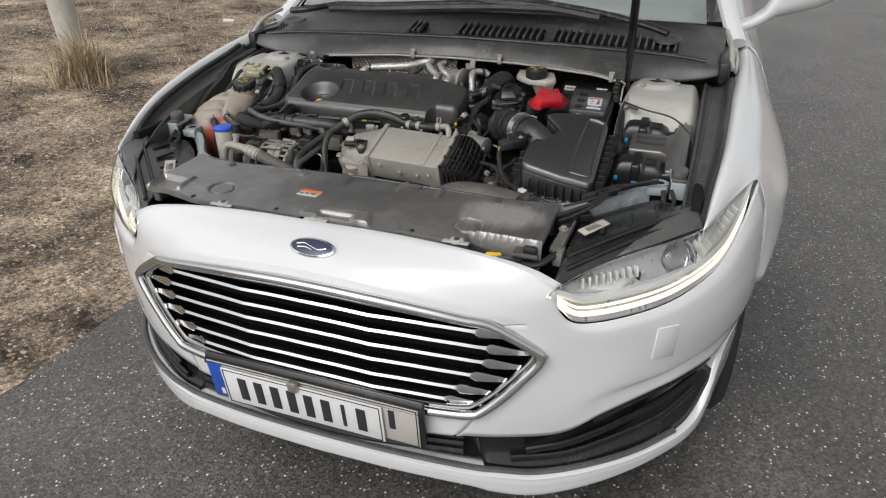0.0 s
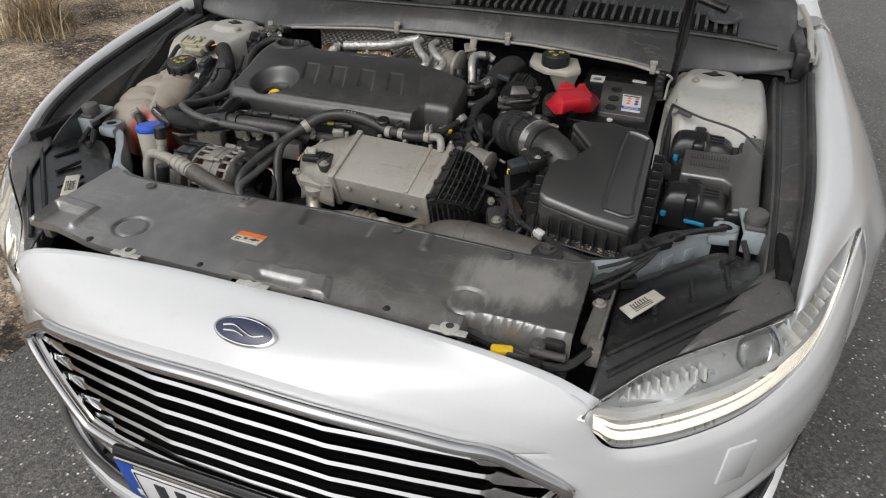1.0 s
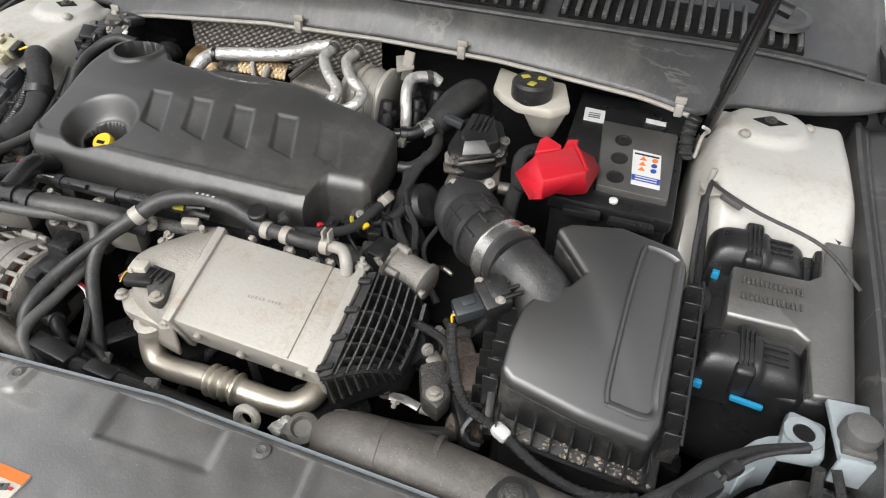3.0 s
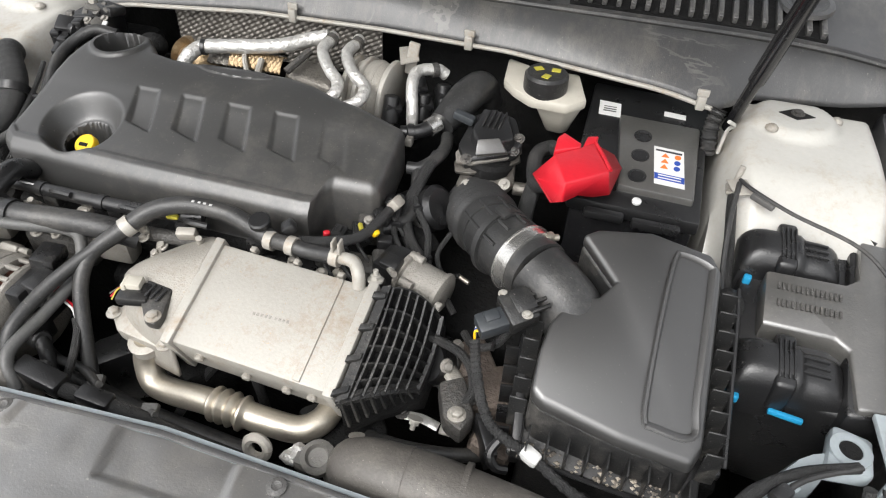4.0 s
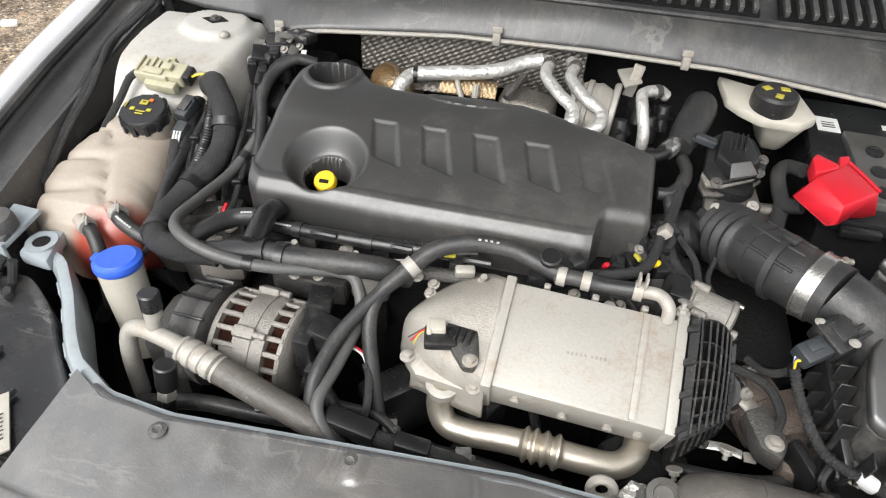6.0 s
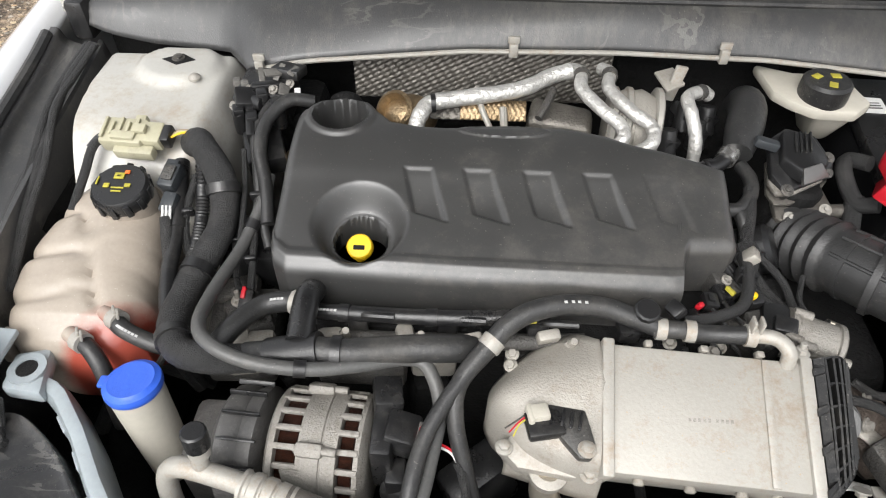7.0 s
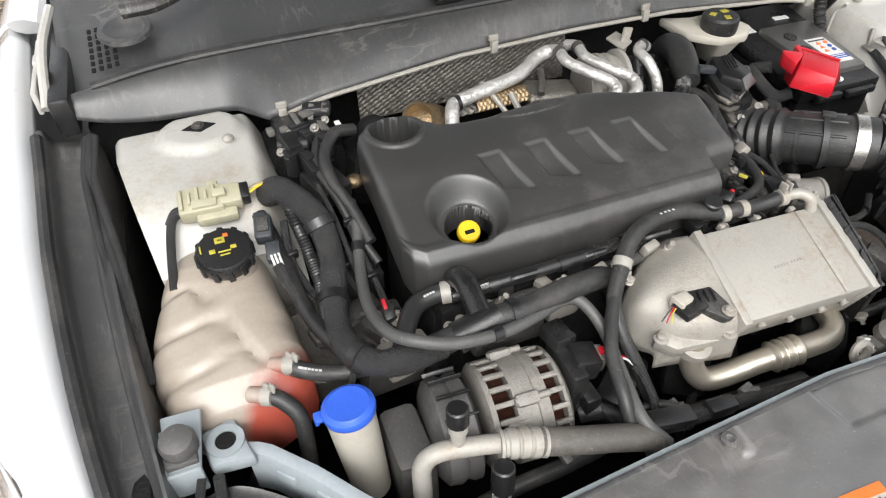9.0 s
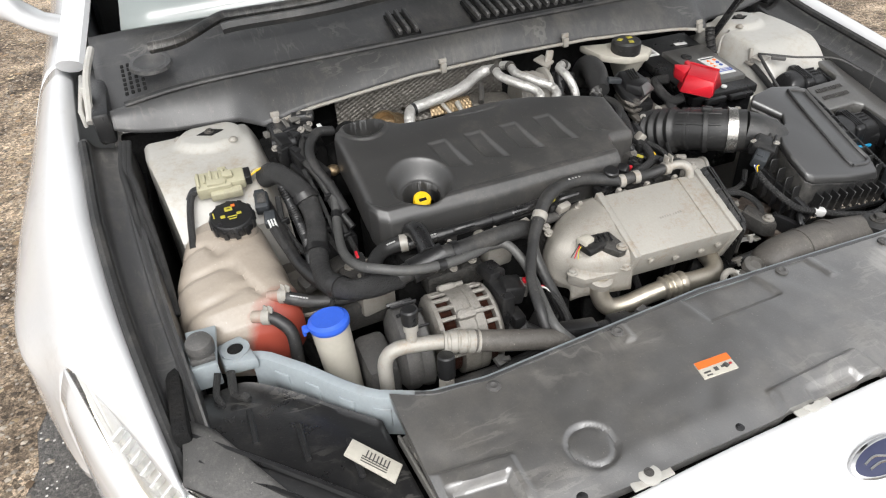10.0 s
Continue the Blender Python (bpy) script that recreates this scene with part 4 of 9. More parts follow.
pillar = join(tube([(0.795, 1.36, 1.005), (0.735, 1.55, 1.13), (0.660, 1.83, 1.31), (0.60, 2.06, 1.425)], 0.028, 5, 10, 0.7), tube([(0.60, 2.06, 1.43), (0.62, 2.6, 1.455), (0.58, 3.4, 1.395), (0.66, 4.1, 1.10), (0.70, 4.3, 1.03)], 0.032, 5, 10, 0.8))
both("pillar", pillar, PAINT, "white windscreen pillar and roof rail")
both("side_window", patch([[(0.785, 1.42, 1.0), (0.78, 2.6, 1.005), (0.75, 3.9, 1.03)], [(0.64, 2.05, 1.40), (0.645, 2.6, 1.445), (0.61, 3.45, 1.38)]], 6, 4), SCREEN, "side windows", 0.004)
part("dashboard", join(patch([[(-0.68, 1.42, 1.01), (0, 1.33, 1.03), (0.68, 1.42, 1.01)], [(-0.70, 1.75, 1.03), (0, 1.70, 1.05), (0.70, 1.75, 1.03)], [(-0.70, 1.95, 0.90), (0, 1.9, 0.9), (0.70, 1.95, 0.90)], [(-0.70, 2.0, 0.4), (0, 2.0, 0.4), (0.70, 2.0, 0.4)]], 5, 4), rbox((0, 3.1, 0.35), (1.5, 3.0, 0.06), 0.02)), CABIN, car, "dark dashboard and cabin floor", 40, 0.01)
for x in (-0.36, 0.36):
    part("seat", join(rbox((x, 2.7, 0.60), (0.5, 0.5, 0.2), 0.06), rbox((x, 2.98, 0.90), (0.48, 0.16, 0.62), 0.07, (-14, 0, 0)), rbox((x, 3.06, 1.27), (0.26, 0.10, 0.18), 0.04, (-10, 0, 0))), CABIN, car, "dark seat")
shell_rings = []
for x, yc, zc, hy, hz in ((0.800, 1.59, 1.016, 0.050, 0.022), (0.835, 1.59, 1.030, 0.045, 0.020), (0.870, 1.59, 1.056, 0.052, 0.024), (0.905, 1.61, 1.100, 0.066, 0.050), (0.955, 1.63, 1.130, 0.080, 0.070), (1.02, 1.645, 1.148, 0.080, 0.070), (1.065, 1.655, 1.156, 0.066, 0.058), (1.085, 1.66, 1.160, 0.030, 0.026)):
    shell_rings.append([(x, yc + hy * math.copysign(abs(math.cos(k)) ** 0.7, math.cos(k)), zc + hz * math.copysign(abs(math.sin(k)) ** 0.7, math.sin(k))) for k in np.linspace(0, 2 * math.pi, 28, endpoint=False)])
mirror_shell = grid(shell_rings, closed_u=True, caps=True)
mirrors = both("wing_mirror", mirror_shell, PAINT, "white wing mirror")
glassy = rbox((0.995, 1.712, 1.142), (0.15, 0.022, 0.11), 0.005)
g2 = mirrored(glassy)
part("mirror_glass", glassy, CHROME, mirrors[0])
part("mirror_glass", g2, CHROME, mirrors[1])


def wheel(x, y):
    s = 1 if x > 0 else -1
    w = part("wheel", lathe([(0.20, -0.105), (0.30, -0.11), (0.325, -0.085), (0.33, 0), (0.325, 0.085), (0.30, 0.11), (0.20, 0.105)], (x, y, 0.33), (s, 0, 0), 40), TYRE, car, "black tyre on an alloy rim")
    spokes = [rbox((x + s * 0.085, y + 0.11 * math.cos(a), 0.33 + 0.11 * math.sin(a)), (0.03, 0.20, 0.045), 0.008, (math.degrees(a), 0, 0)) for a in np.linspace(0, 2 * math.pi, 5, endpoint=False)]
    part("rim", join(lathe([(0.215, -0.09), (0.218, 0.1), (0.20, 0.104), (0.195, -0.09)], (x, y, 0.33), (s, 0, 0), 40), lathe([(0.05, 0.05), (0.055, 0.10), (0.03, 0.105)], (x, y, 0.33), (s, 0, 0), 20), *spokes), ALU, w)


for x in (-0.795, 0.795):
    for y in (0.98, 3.83):
        wheel(x, y)

# bonnet, propped open above the bay, out of sight
hood_out = []
HA = radians(42)
for w, lift in ((0.0, 0.0), (0.25, 0.022), (0.5, 0.035), (0.8, 0.03), (1.0, 0.0)):
    d = w * 1.06
    r = []
    for x in (-0.74, -0.5, 0, 0.5, 0.74):
        h = lift + 0.03 * (1 - (x / 0.74) ** 2)
        r.append((x * (1 - 0.22 * w), 1.22 - d * math.cos(HA) + h * math.sin(HA), 1.185 + d * math.sin(HA) + h * math.cos(HA)))
    hood_out.append(r)
hood = part("bonnet", patch(hood_out, 5, 5), PAINT, car, "white bonnet propped open over the bay", 40, 0.006)
part("liner", patch([[(x * 0.94, y - 0.016 * math.sin(HA), z - 0.016 * math.cos(HA)) for x, y, z in r] for r in hood_out[:3]] + [[(x * 0.90, y - 0.016 * math.sin(HA), z - 0.016 * math.cos(HA)) for x, y, z in hood_out[3]]], 5, 5), CABIN, hood, "black felt liner under the bonnet", 40, 0.004)
part("prop_rod", join(rod((0.516, 1.022, 0.925), (0.548, 0.600, 1.708), 0.008), rod((0.520, 0.97, 1.022), (0.548, 0.600, 1.708), 0.0105)), GLOSS, car, "black bonnet prop rod")


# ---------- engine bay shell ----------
# plain shell boxes, coloured near black to stand for the bay's deep shade
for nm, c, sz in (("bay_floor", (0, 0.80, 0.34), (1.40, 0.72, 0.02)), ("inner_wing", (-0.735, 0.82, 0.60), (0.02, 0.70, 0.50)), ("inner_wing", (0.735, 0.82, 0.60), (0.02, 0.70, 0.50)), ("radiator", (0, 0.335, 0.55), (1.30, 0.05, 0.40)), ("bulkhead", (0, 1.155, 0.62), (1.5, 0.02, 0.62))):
    part(nm, rbox(c, sz, 0.005), GAP_SHADE, car)


def tower_height(x, y):
    z = 0.945 - 0.10 * ease((0.93 - y) / 0.14) ** 1.3 - 0.006 * ease((1.0 - y) / 0.1)
    dx = max(0.0, (x - 0.609) - 0.076, (0.609 - x) - 0.068 + 0.14 * max(0.0, 0.96 - y))
    z -= 0.07 * ease(dx / 0.042) ** 1.6
    z -= 0.05 * ease((y - 1.06) / 0.05)
    r = math.hypot(x - 0.595, (y - 1.03) / 0.9)
    z += 0.011 * ease((0.062 - r) / 0.016)
    return z


tower = field(np.linspace(0.510, 0.722, 48), lambda x: 0.835, lambda x: 1.12, 56, tower_height, 0.25)
towers = both("strut_tower", tower, PAINT_DIRTY, "grubby white strut tower")
for s, tw in ((1, towers[0]), (-1, towers[1])):
    hole = slab([(s * 0.572, 1.03, 0.957), (s * 0.595, 1.016, 0.957), (s * 0.620, 1.03, 0.957), (s * 0.595, 1.046, 0.957)], (0, 0, -0.004), 0.001)
    part("tower_hole", hole, GAP_SHADE, tw, "dark diamond hole with a nut")
    part("strut_nut", bolt((s * 0.597, 1.032, 0.957), 0.006, 0.005), DARKMETAL, tw)
    for x, y in ((0.563, 0.992), (0.650, 1.045)):
        part("stud", lathe([(0.0085, 0), (0.0085, 0.003), (0.005, 0.006), (0.0035, 0.007)], (s * x, y, tower_height(x, y) - 0.001), (0, 0, 1), 12), ALU, tw)

# gutters between wings and bay
gut = patch([
    [(0.752, 0.43, 0.792), (0.764, 0.55, 0.862), (0.777, 0.72, 0.902), (0.787, 1.0, 0.942), (0.79, 1.10, 0.962)],
    [(0.742, 0.43, 0.790), (0.752, 0.55, 0.858), (0.765, 0.72, 0.900), (0.775, 1.0, 0.940), (0.779, 1.10, 0.960)],
    [(0.738, 0.43, 0.780), (0.746, 0.55, 0.845), (0.758, 0.72, 0.884), (0.767, 1.0, 0.924), (0.770, 1.10, 0.942)],
    [(0.722, 0.43, 0.776), (0.726, 0.55, 0.840), (0.735, 0.72, 0.876), (0.742, 1.0, 0.916), (0.744, 1.10, 0.934)],
    [(0.716, 0.43, 0.785), (0.720, 0.55, 0.845), (0.728, 0.72, 0.880), (0.733, 1.0, 0.918), (0.735, 1.10, 0.936)],
    [(0.706, 0.43, 0.782), (0.708, 0.55, 0.840), (0.712, 0.72, 0.872), (0.714, 1.0, 0.905), (0.715, 1.10, 0.92)],
    [(0.704, 0.43, 0.66), (0.706, 0.55, 0.66), (0.710, 0.72, 0.66), (0.712, 1.0, 0.66), (0.713, 1.10, 0.66)],
], 5, 4)
guts = both("wing_gutter", gut, COWL, "black plastic gutter along the wing edge", 0.002)
for s, g in ((1, guts[0]), (-1, guts[1])):
    part("edge_seal", tube([(s * 0.749, 0.44, 0.798), (s * 0.760, 0.55, 0.866), (s * 0.773, 0.72, 0.907), (s * 0.783, 1.0, 0.947), (s * 0.786, 1.08, 0.962)], 0.008, 6, 8) if s > 0 else offside(tube([(-0.749, 0.44, 0.798), (-0.760, 0.55, 0.866), (-0.773, 0.72, 0.907), (-0.783, 1.0, 0.947), (-0.786, 1.08, 0.962)], 0.008, 6, 8)), RUBBER, g, "rubber edge seal")
    for y in (0.58, 0.70, 0.82, 0.94):
        z = float(np.interp(y, [0.43, 0.55, 0.72, 1.0], [0.772, 0.832, 0.868, 0.908]))
        part("clip", lathe([(0.008, 0), (0.008, 0.003), (0.003, 0.005)], (s * (0.729 + (y - 0.55) * 0.03), y, z), (0, 0, 1), 12), RUBBER, g)


# ---------- scuttle below the windscreen ----------
def seal_y(x):
    return float(np.interp(abs(x), [0, 0.3, 0.5, 0.58, 0.66, 0.72, 0.79], [1.095, 1.110, 1.134, 1.142, 1.140, 1.134, 1.130]))


def seal_z(x):
    return float(np.interp(abs(x), [0, 0.3, 0.5, 0.66, 0.79], [1.027, 1.020, 1.010, 1.000, 0.985]))


def rail_y(x):
    return float(np.interp(abs(x), [0, 0.2, 0.42, 0.50, 0.54, 0.66, 0.72, 0.79], [1.052, 1.048, 1.030, 1.022, 1.075, 1.092, 1.095, 1.115]))


def rail_z(x):
    return float(np.interp(abs(x), [0, 0.2, 0.42, 0.50, 0.54, 0.66, 0.72, 0.79], [0.976, 0.974, 0.962, 0.948, 0.945, 0.945, 0.956, 0.974]))


cx = np.linspace(-0.768, 0.762, 81)
rows = []
for k, t in enumerate((0.0, 0.08, 0.3, 0.6, 0.9, 1.0)):
    rows.append([(x, rail_y(x) + (seal_y(x) - rail_y(x)) * t + 0.006 * math.sin(t * math.pi) * noise.noise((x * 5, 1, 0)),
                  rail_z(x) + (seal_z(x) - rail_z(x)) * t + 0.012 * math.sin(t * math.pi) + 0.004 * noise.noise((x * 7, t * 3, 0)) * math.sin(t * math.pi)) for x in cx])
scuttle = part("scuttle_panel", grid(rows), COWL, car, "grey plastic scuttle panel, dusty and streaked", 50, 0.004)
rows = []
for t, dz in ((0.0, -0.004), (0.1, -0.010), (0.5, 0.004), (0.9, 0.022), (1.0, 0.03)):
    rows.append([(x, seal_y(x) + 0.012 + (1.300 + 0.085 * (abs(x) / 0.7) ** 2 - seal_y(x) - 0.012) * t, seal_z(x) - 0.008 + dz + 0.032 * t) for x in cx])
deck = part("scuttle_deck", grid(rows), COWL, scuttle, "dark scuttle deck below the windscreen", 50, 0.004)
part("scuttle_seal", tube([(x, seal_y(x), seal_z(x) + 0.002) for x in np.linspace(-0.722, 0.715, 21)], 0.0085, 4, 10, 0.7), RUBBER, scuttle, "rubber seal along the scuttle")
part("rail", tube([(x, rail_y(x) - 0.004, rail_z(x)) for x in np.linspace(-0.495, 0.495, 34)], 0.0035, 3, 8), ALU_SHEET, scuttle, "bright metal edge strip")
for x in (-0.48, -0.138, 0.14, 0.472):
    part("clip", join(rbox((x, rail_y(x) - 0.006, rail_z(x) + 0.004), (0.012, 0.010, 0.020), 0.002), rbox((x, rail_y(x) - 0.003, rail_z(x) + 0.017), (0.016, 0.005, 0.010), 0.0015)), ALU_SHEET, scuttle, "metal spring clip")
vent_mesh = mesh_of(rbox((0, 0, 0), (0.0075, 0.082, 0.012), 0.0015, (12, 0, 0), 1), "vent_slat", COWL)
for run in ((-0.19, -0.155, 3), (-0.02, 0.23, 13), (0.275, 0.625, 18)):
    x0, x1, n = run
    mid = (x0 + x1) / 2
    part("vent_slot", slab([(x0 - 0.008, seal_y(x0) + 0.028, seal_z(x0) + 0.0035), (x1 + 0.008, seal_y(x1) + 0.028, seal_z(x1) + 0.0035), (x1 + 0.008, seal_y(x1) + 0.105, seal_z(x1) + 0.022), (x0 - 0.008, seal_y(x0) + 0.105, seal_z(x0) + 0.022)], (0, 0, -0.006), 0), GAP_SHADE, deck, "dark air inlet slot")
    for x in np.linspace(x0, x1, n):
        piece("vent_slat", vent_mesh, deck, pose(x, seal_y(x) + 0.066, seal_z(x) + 0.017))
for i in range(4):
    for j in range(7):
        x, y = -0.715 + i * 0.011, 1.165 + j * 0.016
        part("vent_hole", rbox((x, y, seal_z(x) + 0.0005 + (y - 1.12) * 0.18), (0.006, 0.010, 0.003), 0.001, (10, 0, 0), 1), GAP_SHADE, deck)
for x in (-0.662, 0.60):
    part("wiper_well", lathe([(0.040, 0), (0.038, 0.006), (0.030, 0.007), (0.022, 0.001)], (x, 1.225, seal_z(x) + 0.026), (0, -0.15, 1), 24), COWL, deck, "round wiper spindle well")
arm_l = [(-0.655, 1.248, 1.042), (-0.599, 1.245, 1.048), (-0.518, 1.304, 1.058), (-0.478, 1.298, 1.062), (-0.319, 1.272, 1.07), (-0.10, 1.28, 1.082), (0.10, 1.30, 1.088), (0.26, 1.31, 1.086)]
arm_r = [(0.60, 1.225, 1.035), (0.53, 1.245, 1.052), (0.40, 1.28, 1.072), (0.20, 1.315, 1.092), (0.06, 1.325, 1.098), (-0.10, 1.33, 1.102)]
for a in (arm_l, arm_r):
    a = [(x, y - 0.045, z + 0.022) for x, y, z in a]
    w = part("wiper", tube(a, lambda t: 0.0135 - 0.003 * t, 6, 10, 0.8), BLACK_DUSTY, car, "black windscreen wiper")
    part("blade", tube([(x, y - 0.035, z - 0.010) for x, y, z in a[2:]], 0.0085, 6, 6, 1.4), RUBBER, w)
for s in (-1, 1):
    part("hinge_bracket", join(rbox((s * 0.795, 1.22, 0.985), (0.008, 0.18, 0.035), 0.003), rbox((s * 0.784, 1.19, 1.005), (0.012, 0.03, 0.04), 0.004), tube([(s * 0.785, 1.12, 0.98), (s * 0.775, 1.20, 1.03), (s * 0.76, 1.30, 1.05)], 0.007, 4, 8)), PAINT_DIRTY, car, "white bonnet hinge")
    part("hinge_cover", rbox((s * 0.765, 1.22, 0.97), (0.03, 0.24, 0.06), 0.008), BLACK, car)
    part("rod_clip", tube([(0.508, 0.985, 0.905), (0.510, 0.985, 0.94), (0.515, 0.975, 0.955), (0.505, 0.965, 0.965)], 0.0026, 4, 8), PAINT_DIRTY, car) if s > 0 else None


# ---------- slam panel, crossmember, headlights ----------
def cm_y(x):
    return float(np.interp(abs(x), [0, 0.25, 0.36, 0.44, 0.50, 0.53, 0.57, 0.61, 0.63], [0.428, 0.416, 0.410, 0.420, 0.454, 0.487, 0.540, 0.584, 0.598]))


beam = []
bx = np.linspace(-0.635, 0.635, 101)
prof = ((0.007, -0.07), (0.007, -0.010), (0.004, -0.001), (-0.002, 0.0), (-0.009, -0.003), (-0.013, -0.012), (-0.013, -0.07))
B = []
for j, x in enumerate(bx):
    sl = (cm_y(x + 0.004) - cm_y(x - 0.004)) / 0.008
    n = Vector((-sl, 1, 0)).normalized()
    zt = 0.826 if abs(x) < 0.44 else 0.826 - 0.004 * ease((abs(x) - 0.44) / 0.1)
    B.append([(x + n.x * a, cm_y(x) + n.y * a, zt + b) for a, b in prof])
cross = thing("crossmember", (0, 0.42, 0.70), "blue-grey steel front crossmember with curved ends", "crossmember")
part("beam", grid(B, closed_u=True, caps=True), STEEL_BLUE, cross)
for s in (-1, 1):
    for k in range(4):
        x = s * (0.49 + k * 0.034)
        a = math.degrees(math.atan2(cm_y(x + 0.01) - cm_y(x - 0.01), 0.02))
        n = Vector((-(cm_y(x + 0.004) - cm_y(x - 0.004)) / 0.008, 1, 0)).normalized()
        part("pressing", rbox((x - n.x * 0.0135, cm_y(x) - n.y * 0.0135, 0.790), (0.024, 0.004, 0.034), 0.0015, (0, 0, a)), STEEL_BLUE, cross)
    ear = join(slab([(s * 0.625, 0.575, 0.829), (s * 0.672, 0.580, 0.829), (s * 0.678, 0.625, 0.829), (s * 0.640, 0.635, 0.829)], (0, 0, -0.022), 0.006), lathe([(0.020, 0), (0.020, 0.004), (0.0115, 0.004), (0.011, -0.002)], (s * 0.652, 0.604, 0.828), (0, 0, 1), 20))
    part("ear", ear, STEEL_BLUE, cross, "lug with a round hole")
    part("lug_hole", lathe([(0.011, 0), (0.011, 0.0005)], (s * 0.652, 0.604, 0.8305), (0, 0, 1), 18), GAP_SHADE, cross)
    bk = join(slab([(s * 0.678, 0.574, 0.845), (s * 0.711, 0.575, 0.845), (s * 0.710, 0.640, 0.856), (s * 0.668, 0.637, 0.856)], (0, 0, -0.008), 0.002), rbox((s * 0.695, 0.572, 0.828), (0.036, 0.006, 0.040), 0.002), rbox((s * 0.712, 0.600, 0.832), (0.005, 0.055, 0.036), 0.002))
    part("bracket", bk, STEEL_BLUE, cross, "pale angle bracket")
    part("side_plate", slab([(s * 0.716, 0.600, 0.832), (s * 0.738, 0.603, 0.830), (s * 0.740, 0.668, 0.836), (s * 0.716, 0.672, 0.838)], (0, 0, -0.006), 0.0015), DUSTY, cross, "dull grey plate with a pressed ring")
    part("plate_ring", tube([(s * 0.728 + 0.008 * math.cos(k), 0.642 + 0.010 * math.sin(k), 0.8345) for k in np.linspace(0, 2 * math.pi, 13)], 0.0018, 2, 6), DUSTY, cross)
    part("rubber_stop", join(lathe([(0.016, 0), (0.0185, 0.003), (0.019, 0.016), (0.0165, 0.023), (0.009, 0.026), (0.002, 0.0265)], (s * 0.693, 0.598, 0.850), (0, -0.12, 1), 24), rbox((s * 0.694, 0.584, 0.850), (0.032, 0.014, 0.008), 0.002)), DUSTY_DARK, cross, "dark rubber bonnet stop")
    part("bracket_bolt", bolt((s * 0.742, 0.640, 0.850), 0.009, 0.010), ALU, cross)


def pressed(x, y, quad, soft):
    """1 inside a four-sided pressing with soft borders, 0 outside."""
    d = 1.0
    for (ax, ay), (bx, by) in zip(quad, quad[1:] + quad[:1]):
        n = math.hypot(bx - ax, by - ay)
        d = min(d, ((bx - ax) * (y - ay) - (by - ay) * (x - ax)) / n)
    return ease((d + soft / 2) / soft)


REAR_RECESS = [(-0.030, 0.366), (0.096, 0.366), (0.086, 0.425), (-0.040, 0.425)]
NOSE_PAD = [(-0.060, 0.196), (0.106, 0.202), (0.094, 0.242), (-0.052, 0.236)]
NOSE_STEP = [(-0.020, 0.188), (0.070, 0.188), (0.062, 0.218), (-0.012, 0.218)]
CORNER_RAISE = [(-0.480, 0.225), (-0.388, 0.225), (-0.388, 0.288), (-0.480, 0.302)]
CORNER_HOLE = [(-0.472, 0.225), (-0.402, 0.225), (-0.402, 0.268), (-0.472, 0.276)]


def shroud_height(x, y):
    z = 0.826 + 0.004 * math.sin((y - 0.2) * 9)
    z -= 0.006 * ease((0.245 - y) / 0.05)
    z -= 0.0045 * pressed(x, y, REAR_RECESS, 0.006)
    z += 0.010 * pressed(x, y, NOSE_PAD, 0.008) - 0.006 * pressed(x, y, NOSE_STEP, 0.006)
    z += 0.006 * pressed(x, y, CORNER_RAISE, 0.008) - 0.014 * pressed(x, y, CORNER_HOLE, 0.007)
    for lx, ly0, ly1, slant in ((-0.155, 0.378, 0.430, 0.1), (0.198, 0.360, 0.415, -0.1)):
        if ly0 - 0.01 < y < ly1 + 0.01:
            z += 0.003 * ease((0.009 - abs(x - lx - slant * (y - ly0))) / 0.005) * ease((y - ly0) / 0.005) * ease((ly1 - y) / 0.005)
    for px in (-0.295, 0.303):
        r = math.hypot(x - px, y - 0.262)
        z -= 0.004 * ease((0.033 - r) / 0.005) - 0.0025 * ease((0.027 - r) / 0.004)
    z -= 0.05 * ease((x - 0.31) / 0.015) * ease((0.242 - y) / 0.010)
    z += 0.0025 * noise.noise((x * 9, y * 9, 0)) + 0.0012 * noise.noise((x * 30, y * 30, 0))
    return z


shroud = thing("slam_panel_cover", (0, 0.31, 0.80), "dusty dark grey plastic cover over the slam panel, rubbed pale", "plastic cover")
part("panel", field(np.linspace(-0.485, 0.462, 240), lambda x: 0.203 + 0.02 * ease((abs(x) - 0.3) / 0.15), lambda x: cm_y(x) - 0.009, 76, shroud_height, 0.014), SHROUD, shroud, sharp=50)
part("rear_lip", tube([(x, cm_y(x) - 0.006, 0.8290) for x in np.linspace(-0.455, 0.455, 41)], 0.0036, 3, 8, 0.7), COWL, shroud, "dark rubber lip along the rear edge")
for x, y in ((-0.162, 0.401), (0.135, 0.403), (-0.36, 0.388), (0.33, 0.388)):
    part("push_clip", lathe([(0.0095, 0), (0.0095, 0.0015), (0.005, 0.003), (0.003, 0.002)], (x, y, shroud_height(x, y) + 0.001), (0, 0, 1), 16), DUSTY_DARK, shroud)
LZ = shroud_height(-0.083, 0.297) + 0.002
lab = part("warning_label", slab([(-0.112, 0.284, LZ), (-0.060, 0.281, LZ), (-0.057, 0.308, LZ), (-0.108, 0.310, LZ)], (0, 0, -0.004), 0.0004), AGED, shroud, "faded white and orange warning label")
part("orange_band", slab([(-0.1095, 0.299, LZ + 0.0008), (-0.0582, 0.297, LZ + 0.0008), (-0.057, 0.308, LZ + 0.0008), (-0.108, 0.310, LZ + 0.0008)], (0, 0, -0.0006), 0), ORANGE, lab)
